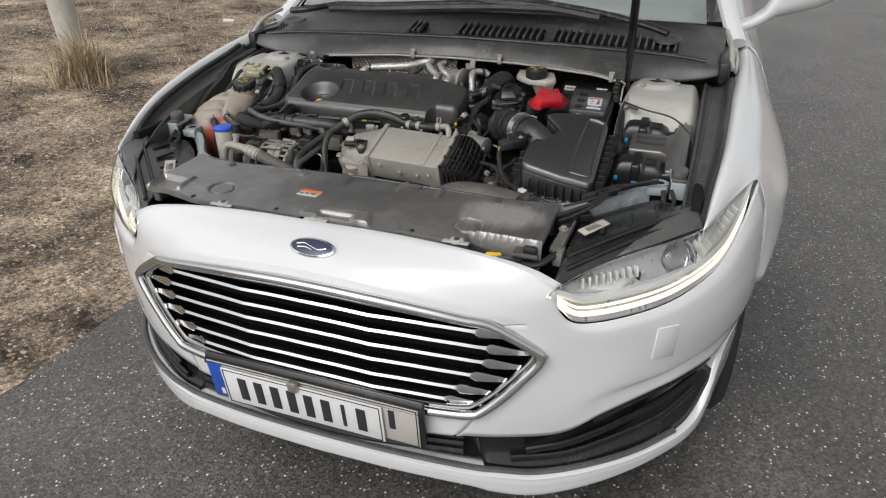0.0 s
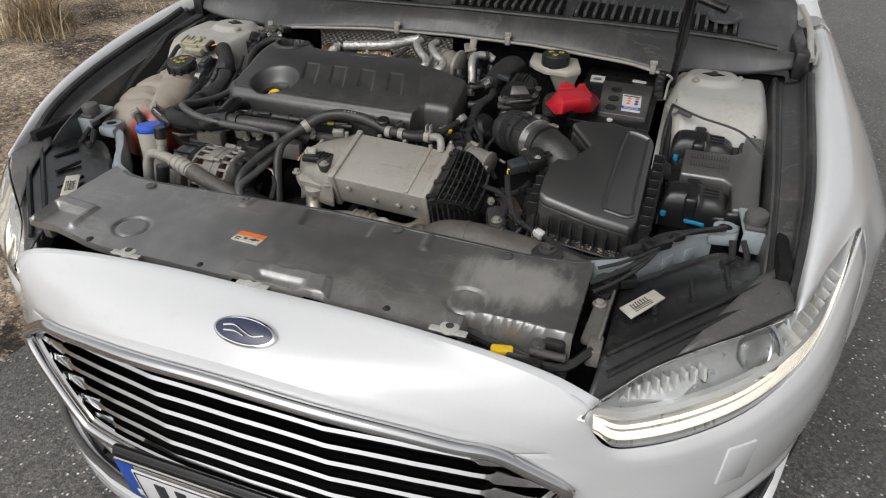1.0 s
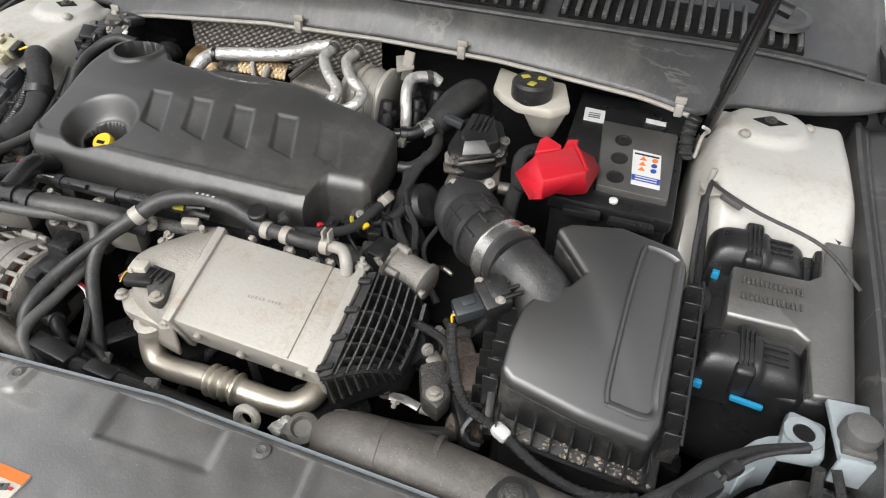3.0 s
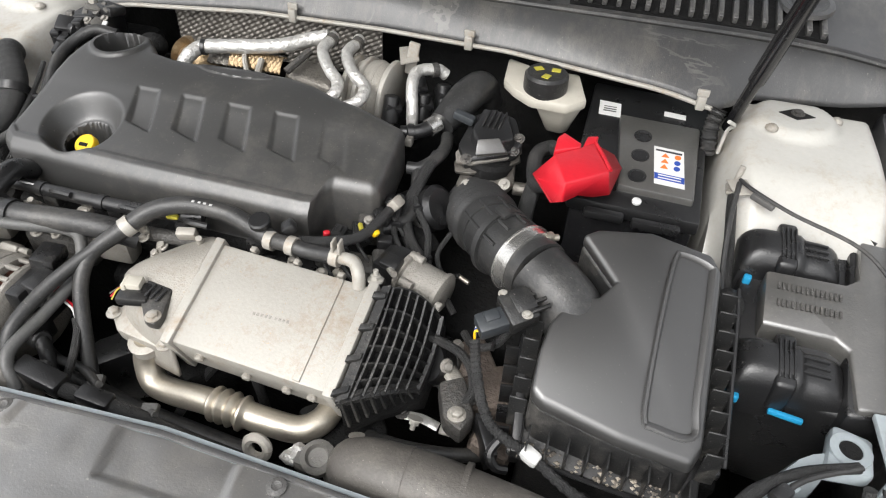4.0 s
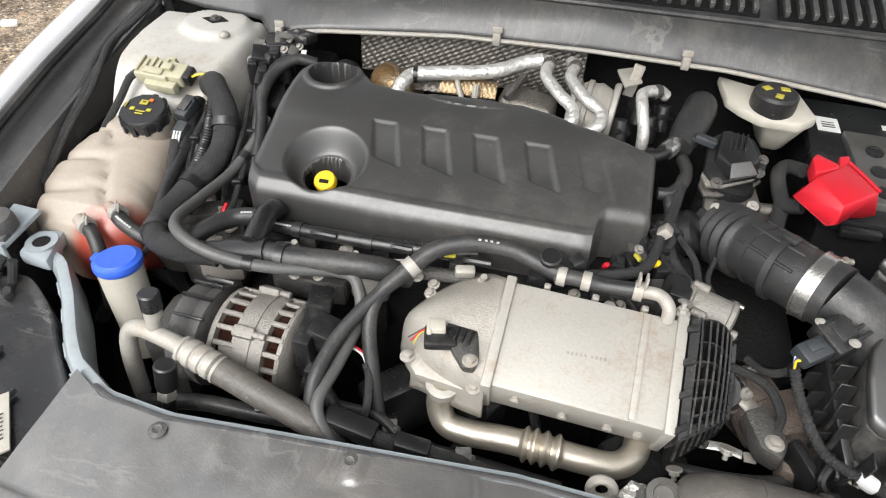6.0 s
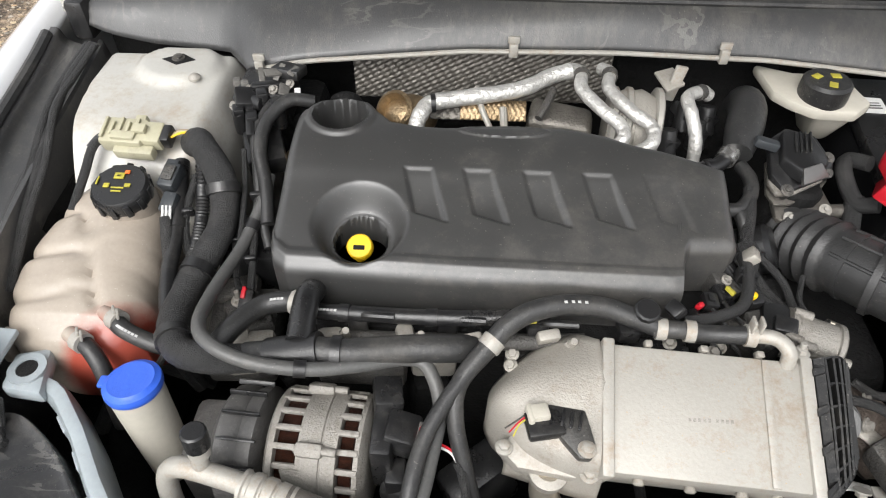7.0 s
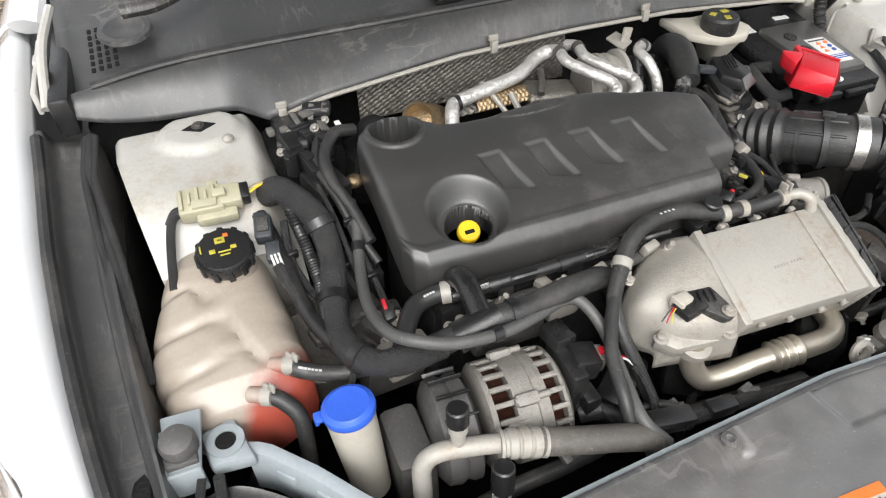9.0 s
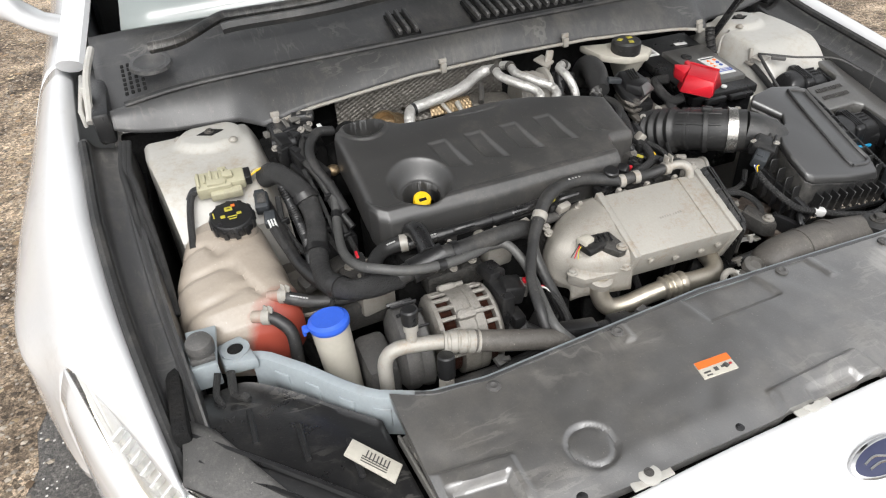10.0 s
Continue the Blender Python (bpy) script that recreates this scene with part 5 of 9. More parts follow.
for k, (dx, w, h) in enumerate(((0.0, 0.010, 0.0022), (0.0, 0.008, 0.0018), (0.014, 0.006, 0.006), (0.025, 0.006, 0.003), (0.030, 0.007, 0.007), (0.037, 0.004, 0.003))):
    part("print_bar", rbox((-0.102 + dx, 0.291 - 0.005 * (k == 1), LZ + 0.0008), (w, h, 0.0006), 0, (0, 0, -3 + 20 * (k == 4))), DUSTY_DARK if k != 5 else RED, lab)
for x in (-0.255, -0.016, 0.298):
    tab = join(lathe([(0.014, -0.004), (0.014, 0.0), (0.012, 0.0012), (0.004, 0.0012)], (x, 0.206, 0.8205), (0, 0, 1), 18), rbox((x, 0.200, 0.8180), (0.055, 0.012, 0.003), 0.0012))
    t_ob = part("bumper_tab", tab, PAINT_DIRTY, car, "white bumper mounting tab")
    part("tab_hole", lathe([(0.006, 0), (0.006, 0.0006)], (x, 0.207, 0.8217), (0, 0, 1), 14), DARKMETAL, t_ob)
for x in (-0.34, -0.12, 0.08, 0.2):
    part("front_clip", lathe([(0.007, 0), (0.007, 0.004), (0.003, 0.006)], (x, 0.213, 0.818), (0, 0, 1), 12), BLACK, shroud)
latch = thing("bonnet_latch", (0.38, 0.23, 0.72), "black bonnet catch with a yellow lever in its recess", "latch")
part("recess", join(rbox((0.375, 0.235, 0.765), (0.15, 0.075, 0.03), 0.006), rbox((0.44, 0.255, 0.79), (0.03, 0.05, 0.05), 0.006), rbox((0.405, 0.20, 0.785), (0.05, 0.02, 0.03), 0.004), tube([(0.30, 0.235, 0.80), (0.36, 0.225, 0.79), (0.45, 0.215, 0.785), (0.49, 0.25, 0.80)], 0.007, 5, 8)), BLACK, latch)
part("lever", rbox((0.372, 0.214, 0.792), (0.032, 0.016, 0.014), 0.004, (0, 0, 12)), YELLOW, latch, "yellow release lever")
part("catch", join(rbox((0.42, 0.235, 0.79), (0.020, 0.03, 0.04), 0.004), rod((0.41, 0.22, 0.80), (0.46, 0.22, 0.80), 0.006)), DARKMETAL, latch)


def headlight(s):
    """Built for the right side and mirrored for s = -1."""
    f = (lambda b: b) if s > 0 else mirrored_free
    label = "clear headlight unit with a lit daytime light strip"
    h = thing("headlight", (s * 0.64, 0.40, 0.70), label, "headlight", "headlights of the car")
    lower = [(0.492, 0.164, 0.748), (0.516, 0.177, 0.720), (0.552, 0.196, 0.687), (0.64, 0.250, 0.689), (0.727, 0.335, 0.699), (0.800, 0.450, 0.725), (0.836, 0.560, 0.778), (0.846, 0.640, 0.848)]
    upper = [(0.506, 0.180, 0.764), (0.532, 0.213, 0.775), (0.575, 0.262, 0.786), (0.640, 0.315, 0.800), (0.700, 0.362, 0.810), (0.752, 0.415, 0.819), (0.800, 0.525, 0.834), (0.844, 0.640, 0.850)]
    m1 = [tuple(np.array(a) * 0.62 + np.array(b) * 0.38 + np.array((0.0, -0.030, 0.022)) * math.sin(math.pi * min(1, (i + 0.4) / 6.6))) for i, (a, b) in enumerate(zip(lower, upper))]
    m2 = [tuple(np.array(a) * 0.25 + np.array(b) * 0.75 + np.array((0.0, -0.018, 0.020)) * math.sin(math.pi * min(1, (i + 0.4) / 6.6))) for i, (a, b) in enumerate(zip(lower, upper))]
    lens = part("lens", f(patch([lower, m1, m2, upper], 5, 5)), LENS, h, "clear polycarbonate lens", 60, 0.0025)
    lens.visible_shadow = False
    inner = [tuple(np.array(p) + np.array((-0.004, 0.062, -0.018))) for p in m1]
    bowl = f(patch([[tuple(np.array(p) + np.array((-0.003, 0.006, 0.0))) for p in lower], inner, [tuple(np.array(p) + np.array((-0.006, 0.030, -0.012))) for p in upper]], 4, 5))
    part("bowl", bowl, REFLECT_DULL, h, "silver-grey inner housing", 60, 0.003)
    led_path = [tuple(np.array(a) * 0.90 + np.array(b) * 0.10 + np.array((-0.002, 0.004, 0.004))) for a, b in zip(lower, upper)]
    part("light_strip", f(tube(led_path, lambda t: 0.0055 - 0.001 * t, 6, 8)), LED, h, "lit warm white light strip")
    part("inner_strip", f(tube([tuple(np.array(a) * 0.80 + np.array(b) * 0.20 + np.array((-0.002, 0.004, 0.005))) for a, b in zip(lower, upper)], 0.0026, 6, 6)), LED, h, "second thin light strip")
    part("silver_rim", f(tube([tuple(np.array(a) * 0.68 + np.array(b) * 0.32 + np.array((-0.002, 0.012, 0.004))) for a, b in zip(lower, upper)], 0.009, 6, 6)), REFLECT, h, "silver inner rim")
    part("lamp_base", f(slab([(0.535, 0.232, 0.738), (0.615, 0.262, 0.738), (0.655, 0.330, 0.752), (0.560, 0.280, 0.752)], (0, 0.02, -0.03), 0.006)), REFLECT, h, "silvered reflector step")
    for k in range(9):
        t = k / 8
        part("fin", f(rbox((0.545 + 0.095 * t, 0.243 + 0.062 * t, 0.748 + 0.012 * t), (0.004, 0.020, 0.022), 0.001, (-20, 0, 25))), REFLECT, h)
    part("projector", f(lathe([(0.046, 0), (0.049, 0.020), (0.043, 0.022), (0.040, 0.010)], (0.698, 0.398, 0.748), (0.20, -0.75, 0.55), 32)), CHROME, h, "chrome projector ring")
    part("projector_lens", f(ball((0.698, 0.395, 0.751), (0.040, 0.040, 0.038), 22)), LENS, h, "glass projector lens")
    part("side_reflector", f(patch([[(0.752, 0.402, 0.752), (0.792, 0.470, 0.772), (0.822, 0.545, 0.802), (0.840, 0.618, 0.842)], [(0.750, 0.420, 0.785), (0.782, 0.490, 0.800), (0.812, 0.560, 0.820), (0.838, 0.624, 0.846)], [(0.745, 0.440, 0.806), (0.774, 0.510, 0.816), (0.804, 0.575, 0.830), (0.836, 0.628, 0.848)]], 5, 4)), REFLECT, h, "bright silvered side reflector", 60, 0.002)
    for k in range(8):
        part("side_fin", f(rbox((0.752 + 0.0085 * k, 0.408 + 0.017 * k, 0.778 + 0.0062 * k), (0.034 - 0.002 * k, 0.0035, 0.022 - 0.001 * k), 0.001, (10, 22, -28))), REFLECT, h)
    body = patch([
        [(0.496, 0.180, 0.755), (0.535, 0.222, 0.770), (0.580, 0.268, 0.784), (0.645, 0.322, 0.798), (0.705, 0.368, 0.808), (0.752, 0.420, 0.816)],
        [(0.500, 0.215, 0.778), (0.545, 0.258, 0.790), (0.590, 0.305, 0.802), (0.650, 0.362, 0.812), (0.705, 0.410, 0.818), (0.745, 0.455, 0.822)],
        [(0.505, 0.285, 0.798), (0.548, 0.325, 0.804), (0.595, 0.372, 0.809), (0.650, 0.425, 0.816), (0.700, 0.468, 0.820), (0.738, 0.500, 0.822)],
        [(0.506, 0.406, 0.793), (0.552, 0.456, 0.794), (0.598, 0.506, 0.795), (0.650, 0.545, 0.800), (0.695, 0.545, 0.806), (0.730, 0.560, 0.812)],
        [(0.508, 0.430, 0.780), (0.555, 0.480, 0.781), (0.600, 0.530, 0.782), (0.650, 0.566, 0.786), (0.695, 0.575, 0.776), (0.730, 0.590, 0.772)],
        [(0.508, 0.430, 0.60), (0.555, 0.484, 0.60), (0.600, 0.530, 0.60), (0.650, 0.557, 0.60), (0.695, 0.577, 0.60), (0.730, 0.592, 0.60)],
    ], 5, 4)
    top = part("housing", f(body), HOUSING, h, "black headlight housing", 40, 0.003)
    for a, b in (((0.508, 0.255, 0.795), (0.735, 0.485, 0.826)), ((0.515, 0.225, 0.785), (0.728, 0.440, 0.824))):
        part("rib", f(tube([a, tuple((np.array(a) + np.array(b)) / 2 + np.array((0, 0, 0.006))), b], 0.005, 6, 6)), BLACK, top)
    for q in (0.25, 0.5, 0.75):
        part("cross_rib", f(tube([(0.508 + 0.2 * q, 0.360 + 0.19 * q, 0.806 + 0.01 * q), (0.512 + 0.2 * q, 0.300 + 0.19 * q, 0.810 + 0.01 * q)], 0.004, 3, 6)), BLACK, top)
    part("lens_top", f(patch([[(0.600, 0.284, 0.796), (0.685, 0.352, 0.812), (0.752, 0.418, 0.822)], [(0.655, 0.378, 0.822), (0.702, 0.416, 0.827), (0.744, 0.456, 0.829)], [(0.702, 0.478, 0.826), (0.718, 0.494, 0.829), (0.738, 0.512, 0.830)]], 4, 4)), DUSTY_DARK, h, "dusty grey upper lens", 60, 0.002)
    lb = part("label", f(slab([(0.513, 0.343, 0.812), (0.555, 0.400, 0.817), (0.573, 0.381, 0.819), (0.532, 0.322, 0.814)], (0, 0, -0.003), 0.0004)), AGED, top, "yellowed white barcode label")
    for k in range(7):
        t = 0.22 + 0.07 * k
        p = Vector((0.513, 0.343, 0.8125)).lerp(Vector((0.555, 0.400, 0.8175)), t) + Vector((0.008, -0.009, 0.0008))
        part("bar", f(rbox(p, (0.0016, 0.011 if k % 2 else 0.013, 0.0006), 0, (5, -4, 44))), DARKMETAL, lb)
    for k in range(3):
        p = Vector((0.513, 0.343, 0.8125)).lerp(Vector((0.555, 0.400, 0.8175)), 0.45) + Vector((0.0150 - 0.0022 * k, -0.0165 + 0.0028 * k, 0.0016 - 0.0002 * k)) * (1 if k else 1.0)
        part("print_line", f(rbox(p, (0.036, 0.0011, 0.0006), 0, (5, -4, 53))), DARKMETAL, lb)
    part("mount", f(join(slab([(0.470, 0.270, 0.800), (0.496, 0.262, 0.800), (0.500, 0.385, 0.804), (0.478, 0.392, 0.804)], (0, 0, -0.010), 0.003), rbox((0.498, 0.325, 0.804), (0.004, 0.12, 0.016), 0.001, (0, 0, -2)), rbox((0.492, 0.262, 0.79), (0.020, 0.04, 0.03), 0.004))), DUSTY, h, "grey mounting bracket")
    part("mount_bolt", f(bolt((0.483, 0.352, 0.803), 0.007, 0.008)), ALU, h, "silver mounting bolt")
    part("cable", f(join(tube([(0.664, 0.565, 0.83), (0.668, 0.55, 0.80), (0.655, 0.53, 0.81), (0.660, 0.545, 0.77)], 0.006, 5, 8), tube([(0.68, 0.57, 0.83), (0.69, 0.55, 0.81), (0.685, 0.53, 0.80), (0.70, 0.55, 0.76)], 0.005, 5, 8))), BRAID, h)
    part("wing_clip", f(join(rbox((0.757, 0.545, 0.805), (0.026, 0.070, 0.006), 0.002, (18, 0, 0)), rbox((0.745, 0.545, 0.803), (0.004, 0.060, 0.016), 0.0015, (18, 0, 0)), lathe([(0.008, 0), (0.008, 0.002), (0.005, 0.003)], (0.759, 0.540, 0.807), (0, -0.2, 1), 14))), PAINT_DIRTY, h, "white wing bracket")
    return h


def mirrored_free(b):
    m = offside(mirrored(b))
    b.free()
    return m


headlight(1)
headlight(-1)


# ---------- engine cover ----------
cov_front = curve1([(-0.405, 0.730), (-0.398, 0.706), (-0.382, 0.694), (-0.2, 0.690), (0.030, 0.688), (0.040, 0.690), (0.045, 0.728), (0.052, 0.738), (0.100, 0.744), (0.108, 0.752)])
cov_rear = curve1([(-0.405, 0.905), (-0.397, 0.925), (-0.378, 0.943), (-0.350, 0.951), (-0.322, 0.943), (-0.305, 0.925), (-0.288, 0.905), (-0.255, 0.897), (-0.22, 0.895), (-0.143, 0.901), (-0.075, 0.902), (-0.03, 0.890), (0, 0.876), (0.064, 0.860), (0.108, 0.848)])
cov_z = curve1([tuple(p[:2]) for p in glide([(0.68, 0.903, 0), (0.70, 0.911, 0), (0.76, 0.928, 0), (0.80, 0.940, 0), (0.825, 0.949, 0), (0.86, 0.957, 0), (0.90, 0.960, 0), (0.95, 0.956, 0)], 12)])


def cover_height(x, y):
    z = cov_z(y) - 0.010 * ease((x - 0.02) / 0.12)
    edge = min(x + 0.405, 0.108 - x, y - cov_front(x), cov_rear(x) - y)
    if edge < 0.014:
        z -= 0.014 * (1 - math.sqrt(max(0, 1 - (1 - max(0, edge) / 0.014) ** 2)))
    if y - cov_front(x) < 0.03 and x < 0.04:
        z += 0.0025 * ease((y - cov_front(x) - 0.008) / 0.006) * ease((0.026 - (y - cov_front(x))) / 0.006)
    r = math.hypot(x + 0.308, (y - 0.752) / 0.95)
    z -= 0.028 * ease((0.056 - r) / 0.022)
    if r < 0.031:
        z -= 0.05 * ease((0.031 - r) / 0.003)
    r = math.hypot(x + 0.350, y - 0.908)
    z += 0.004 * ease((0.045 - r) / 0.006)
    if r < 0.0345:
        z -= 0.075 * ease((0.0345 - r) / 0.004)
    for k in range(5):
        x0 = -0.265 + k * 0.068
        t = (0.8235 - y) / 0.062
        inside = min(x - x0 - 0.017 * t, x0 + 0.033 + 0.019 * t - x, 0.8235 - y, (y - 0.758 - 0.010 * (x0 + 0.052 - x) / 0.034))
        z -= (0.0062 if k < 4 else 0.0018) * (0.35 + 0.65 * ease(t * 1.3)) * ease((inside + 0.0025) / 0.0062)
    q = math.hypot((x + 0.150) / 0.052, (y - 0.884) / 0.011)
    z += 0.002 * ease((1.15 - q) / 0.15) * (1 - 0.8 * ease((0.92 - q) / 0.1))
    return z


cover = thing("engine_cover", (-0.15, 0.80, 0.85), "dark grey moulded plastic engine cover with ribs and a dipstick well", "engine cover")
cxs = np.unique(np.concatenate([np.linspace(-0.405, 0.038, 240), np.linspace(0.038, 0.054, 10), np.linspace(0.054, 0.108, 20)]))
part("lid", field(cxs, cov_front, cov_rear, 130, cover_height, 0.055), COVER, cover, sharp=60)
part("skirt", tube([(x, cov_front(x) + 0.004, 0.842) for x in np.linspace(-0.39, 0.03, 12)] + [(0.05, 0.745, 0.85), (0.10, 0.75, 0.86)], 0.006, 3, 8), COVER, cover)
dip = part("dipstick_handle", join(lathe([(0.013, 0), (0.0150, 0.002), (0.0150, 0.010), (0.0135, 0.012), (0.002, 0.0125)], (-0.309, 0.750, 0.886), (-0.05, -0.55, 1), 24), rod((-0.31, 0.748, 0.86), (-0.31, 0.747, 0.892), 0.006)), YELLOW, cover, "yellow dipstick handle")
part("grip_slot", rbox((-0.3095, 0.7425, 0.8955), (0.013, 0.0055, 0.003), 0.001, (29, 0, 0)), GAP_SHADE, dip)
part("well_ring", lathe([(0.0315, 0), (0.0318, 0.018), (0.030, 0.020), (0.029, 0.0)], (-0.308, 0.752, 0.872), (0, 0, 1), 28), BLACK, cover)

engine = thing("engine_block", (-0.1, 0.8, 0.36), "grimy engine and gearbox below the cover, block shaded near black", "engine")
# block, head and gearbox take the shade under the cover as their colour
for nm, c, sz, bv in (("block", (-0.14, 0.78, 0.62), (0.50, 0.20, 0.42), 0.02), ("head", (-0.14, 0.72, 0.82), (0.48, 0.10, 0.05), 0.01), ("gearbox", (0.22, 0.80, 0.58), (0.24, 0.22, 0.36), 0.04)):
    part(nm, rbox(c, sz, bv), GAP_SHADE, engine)
for i, (c, s, m) in enumerate([((-0.30, 0.655, 0.80), (0.10, 0.04, 0.04), DARKMETAL), ((-0.22, 0.655, 0.815), (0.05, 0.03, 0.04), ALU), ((-0.33, 0.645, 0.845), (0.03, 0.03, 0.03), ALU), ((-0.25, 0.65, 0.855), (0.02, 0.025, 0.03), ALU), ((-0.08, 0.66, 0.80), (0.12, 0.04, 0.05), DARKMETAL), ((-0.45, 0.70, 0.78), (0.08, 0.10, 0.06), DARKMETAL), ((-0.43, 0.66, 0.80), (0.06, 0.03, 0.05), ALU), ((0.02, 0.665, 0.82), (0.07, 0.03, 0.05), BLACK), ((0.10, 0.69, 0.82), (0.10, 0.03, 0.07), DARKMETAL), ((-0.46, 0.80, 0.80), (0.07, 0.08, 0.10), BLACK)]):
    part("casting", rbox(c, s, 0.007, (4 * (i % 3), 3 * (i % 2), 5 * (i % 4))), m, engine)
rnd = random.Random(4)
for i in range(14):
    x, y = rnd.uniform(-0.40, 0.12), rnd.uniform(0.62, 0.67)
    part("bolt", bolt((x, y, rnd.uniform(0.83, 0.86)), 0.005, 0.007, (rnd.uniform(-0.3, 0.3), -0.3, 1)), ALU, engine)
for k in range(4):
    x = -0.30 + k * 0.095
    part("injector_plug", join(rbox((x, 0.664, 0.868), (0.022, 0.022, 0.018), 0.003), tube([(x, 0.664, 0.872), (x + 0.01, 0.655, 0.885), (x + 0.04, 0.652, 0.888)], 0.004, 4, 8)), BLACK, engine)

# ---------- water-cooled charge cooler ----------
icu, icv = Vector((0.1955, -0.010, -0.004)), Vector((0.006, 0.118, 0.043))
ico = Vector((-0.051, 0.515, 0.844))
icn = icu.cross(icv).normalized()


def ic(u, v, h=0.0):
    return ico + icu * u + icv * v + icn * h


cooler = thing("charge_air_cooler", (0.05, 0.57, 0.70), "stained bare aluminium charge air cooler with a black ribbed end duct", "charge air cooler")
part("core", slab([ic(0, 0), ic(1, 0), ic(1, 1), ic(0, 1)], -icn * 0.066, 0.005), ALU_SHEET, cooler)
for u in (0.012, 0.99):
    part("end_flange", slab([ic(u - 0.03, -0.03, 0.005), ic(u + 0.03, -0.03, 0.005), ic(u + 0.03, 1.03, 0.005), ic(u - 0.03, 1.03, 0.005)], -icn * 0.078, 0.002), ALU_SHEET, cooler)
part("raised_rib", slab([ic(0.775, 0.02, 0.0022), ic(0.815, 0.02, 0.0022), ic(0.815, 0.98, 0.0022), ic(0.775, 0.98, 0.0022)], -icn * 0.003, 0.0007), ALU_SHEET, cooler)
for k in range(9):
    u = 0.40 + k * 0.024 + 0.012 * (k > 4)
    part("print_bar", slab([ic(u, 0.44 + 0.002 * k, 0.0004), ic(u + 0.014, 0.441 + 0.002 * k, 0.0004), ic(u + 0.014, 0.470 + 0.002 * k, 0.0004), ic(u, 0.469 + 0.002 * k, 0.0004)], -icn * 0.001, 0), ALU_DULL, cooler)
for u in (0.22, 0.50, 0.78):
    part("lug", join(slab([ic(u - 0.02, 1.0, 0.002), ic(u + 0.02, 1.0, 0.002), ic(u + 0.02, 1.06, 0.0), ic(u - 0.02, 1.06, 0.0)], -icn * 0.012, 0.002)), ALU, cooler)
for u, h in ((0.18, -0.02), (0.45, -0.035), (0.70, -0.035), (0.86, -0.03)):
    part("boss", lathe([(0.005, 0), (0.006, 0.004), (0.004, 0.006)], ic(u, 0, h), -icv, 12), ALU, cooler)
dome = patch([
    [(-0.050, 0.640, 0.882), (-0.075, 0.655, 0.868), (-0.115, 0.645, 0.850), (-0.155, 0.615, 0.825), (-0.160, 0.600, 0.790)],
    [(-0.048, 0.600, 0.880), (-0.075, 0.605, 0.876), (-0.118, 0.602, 0.866), (-0.154, 0.590, 0.842), (-0.163, 0.585, 0.790)],
    [(-0.048, 0.560, 0.862), (-0.075, 0.562, 0.864), (-0.110, 0.565, 0.856), (-0.140, 0.568, 0.836), (-0.155, 0.568, 0.785)],
    [(-0.050, 0.522, 0.843), (-0.075, 0.528, 0.842), (-0.100, 0.535, 0.838), (-0.125, 0.545, 0.826), (-0.142, 0.552, 0.785)],
    [(-0.050, 0.515, 0.78), (-0.075, 0.520, 0.78), (-0.100, 0.527, 0.78), (-0.125, 0.537, 0.775), (-0.142, 0.547, 0.765)],
], 5, 5)
part("inlet_dome", dome, ALU, cooler, "rounded cast aluminium inlet", 50, 0.004)
part("flange", join(slab([(-0.150, 0.548, 0.822), (-0.130, 0.528, 0.818), (-0.075, 0.520, 0.818), (-0.055, 0.528, 0.820), (-0.060, 0.555, 0.832), (-0.130, 0.565, 0.832)], (0, 0.004, -0.022), 0.005), lathe([(0.020, 0), (0.020, 0.012), (0.016, 0.014)], (-0.098, 0.535, 0.796), (0, -0.2, 1), 20)), ALU, cooler, "cast flange")
for p in ((-0.143, 0.546, 0.823), (-0.062, 0.522, 0.822)):
    part("bolt", bolt(p, 0.006, 0.008), ALU_SHEET, cooler)
sensor = part("sensor", slab([(-0.104, 0.572, 0.866), (-0.068, 0.566, 0.868), (-0.060, 0.532, 0.862), (-0.064, 0.520, 0.858), (-0.076, 0.520, 0.858), (-0.098, 0.546, 0.862)], (0, 0.004, -0.014), 0.003), BLACK_DUSTY, cooler, "dusty black pressure sensor")
part("sensor_rib", join(*[rbox((-0.090 + 0.008 * k, 0.557 - 0.002 * k, 0.8672), (0.003, 0.018, 0.002), 0.0006, (8, 0, -12)) for k in range(3)]), BLACK, sensor)
part("sensor_plug", join(rbox((-0.112, 0.560, 0.866), (0.018, 0.016, 0.014), 0.002, (0, 0, 12)), rbox((-0.121, 0.558, 0.864), (0.006, 0.020, 0.018), 0.002, (0, 0, 12))), NECK, sensor, "pale plug")
part("plug_shell", rbox((-0.107, 0.552, 0.860), (0.036, 0.028, 0.012), 0.003, (0, 0, 12)), BLACK, sensor)
part("sensor_bolt", bolt((-0.069, 0.528, 0.861), 0.006, 0.006), ALU_SHEET, sensor)
for i, m in enumerate((OLIVE, RED, DARKMETAL)):
    part("sensor_wire", tube([(-0.124, 0.555 + 0.003 * i, 0.864), (-0.131, 0.551 + 0.003 * i, 0.860), (-0.136 - 0.004 * i, 0.544 + 0.004 * i, 0.850)], 0.0009, 4, 6), m, sensor)


def bellows(s, a, b, r, amp, n):
    return r + (amp * (0.5 - 0.5 * math.cos((s - a) / (b - a) * n * 2 * math.pi)) if a < s < b else 0)


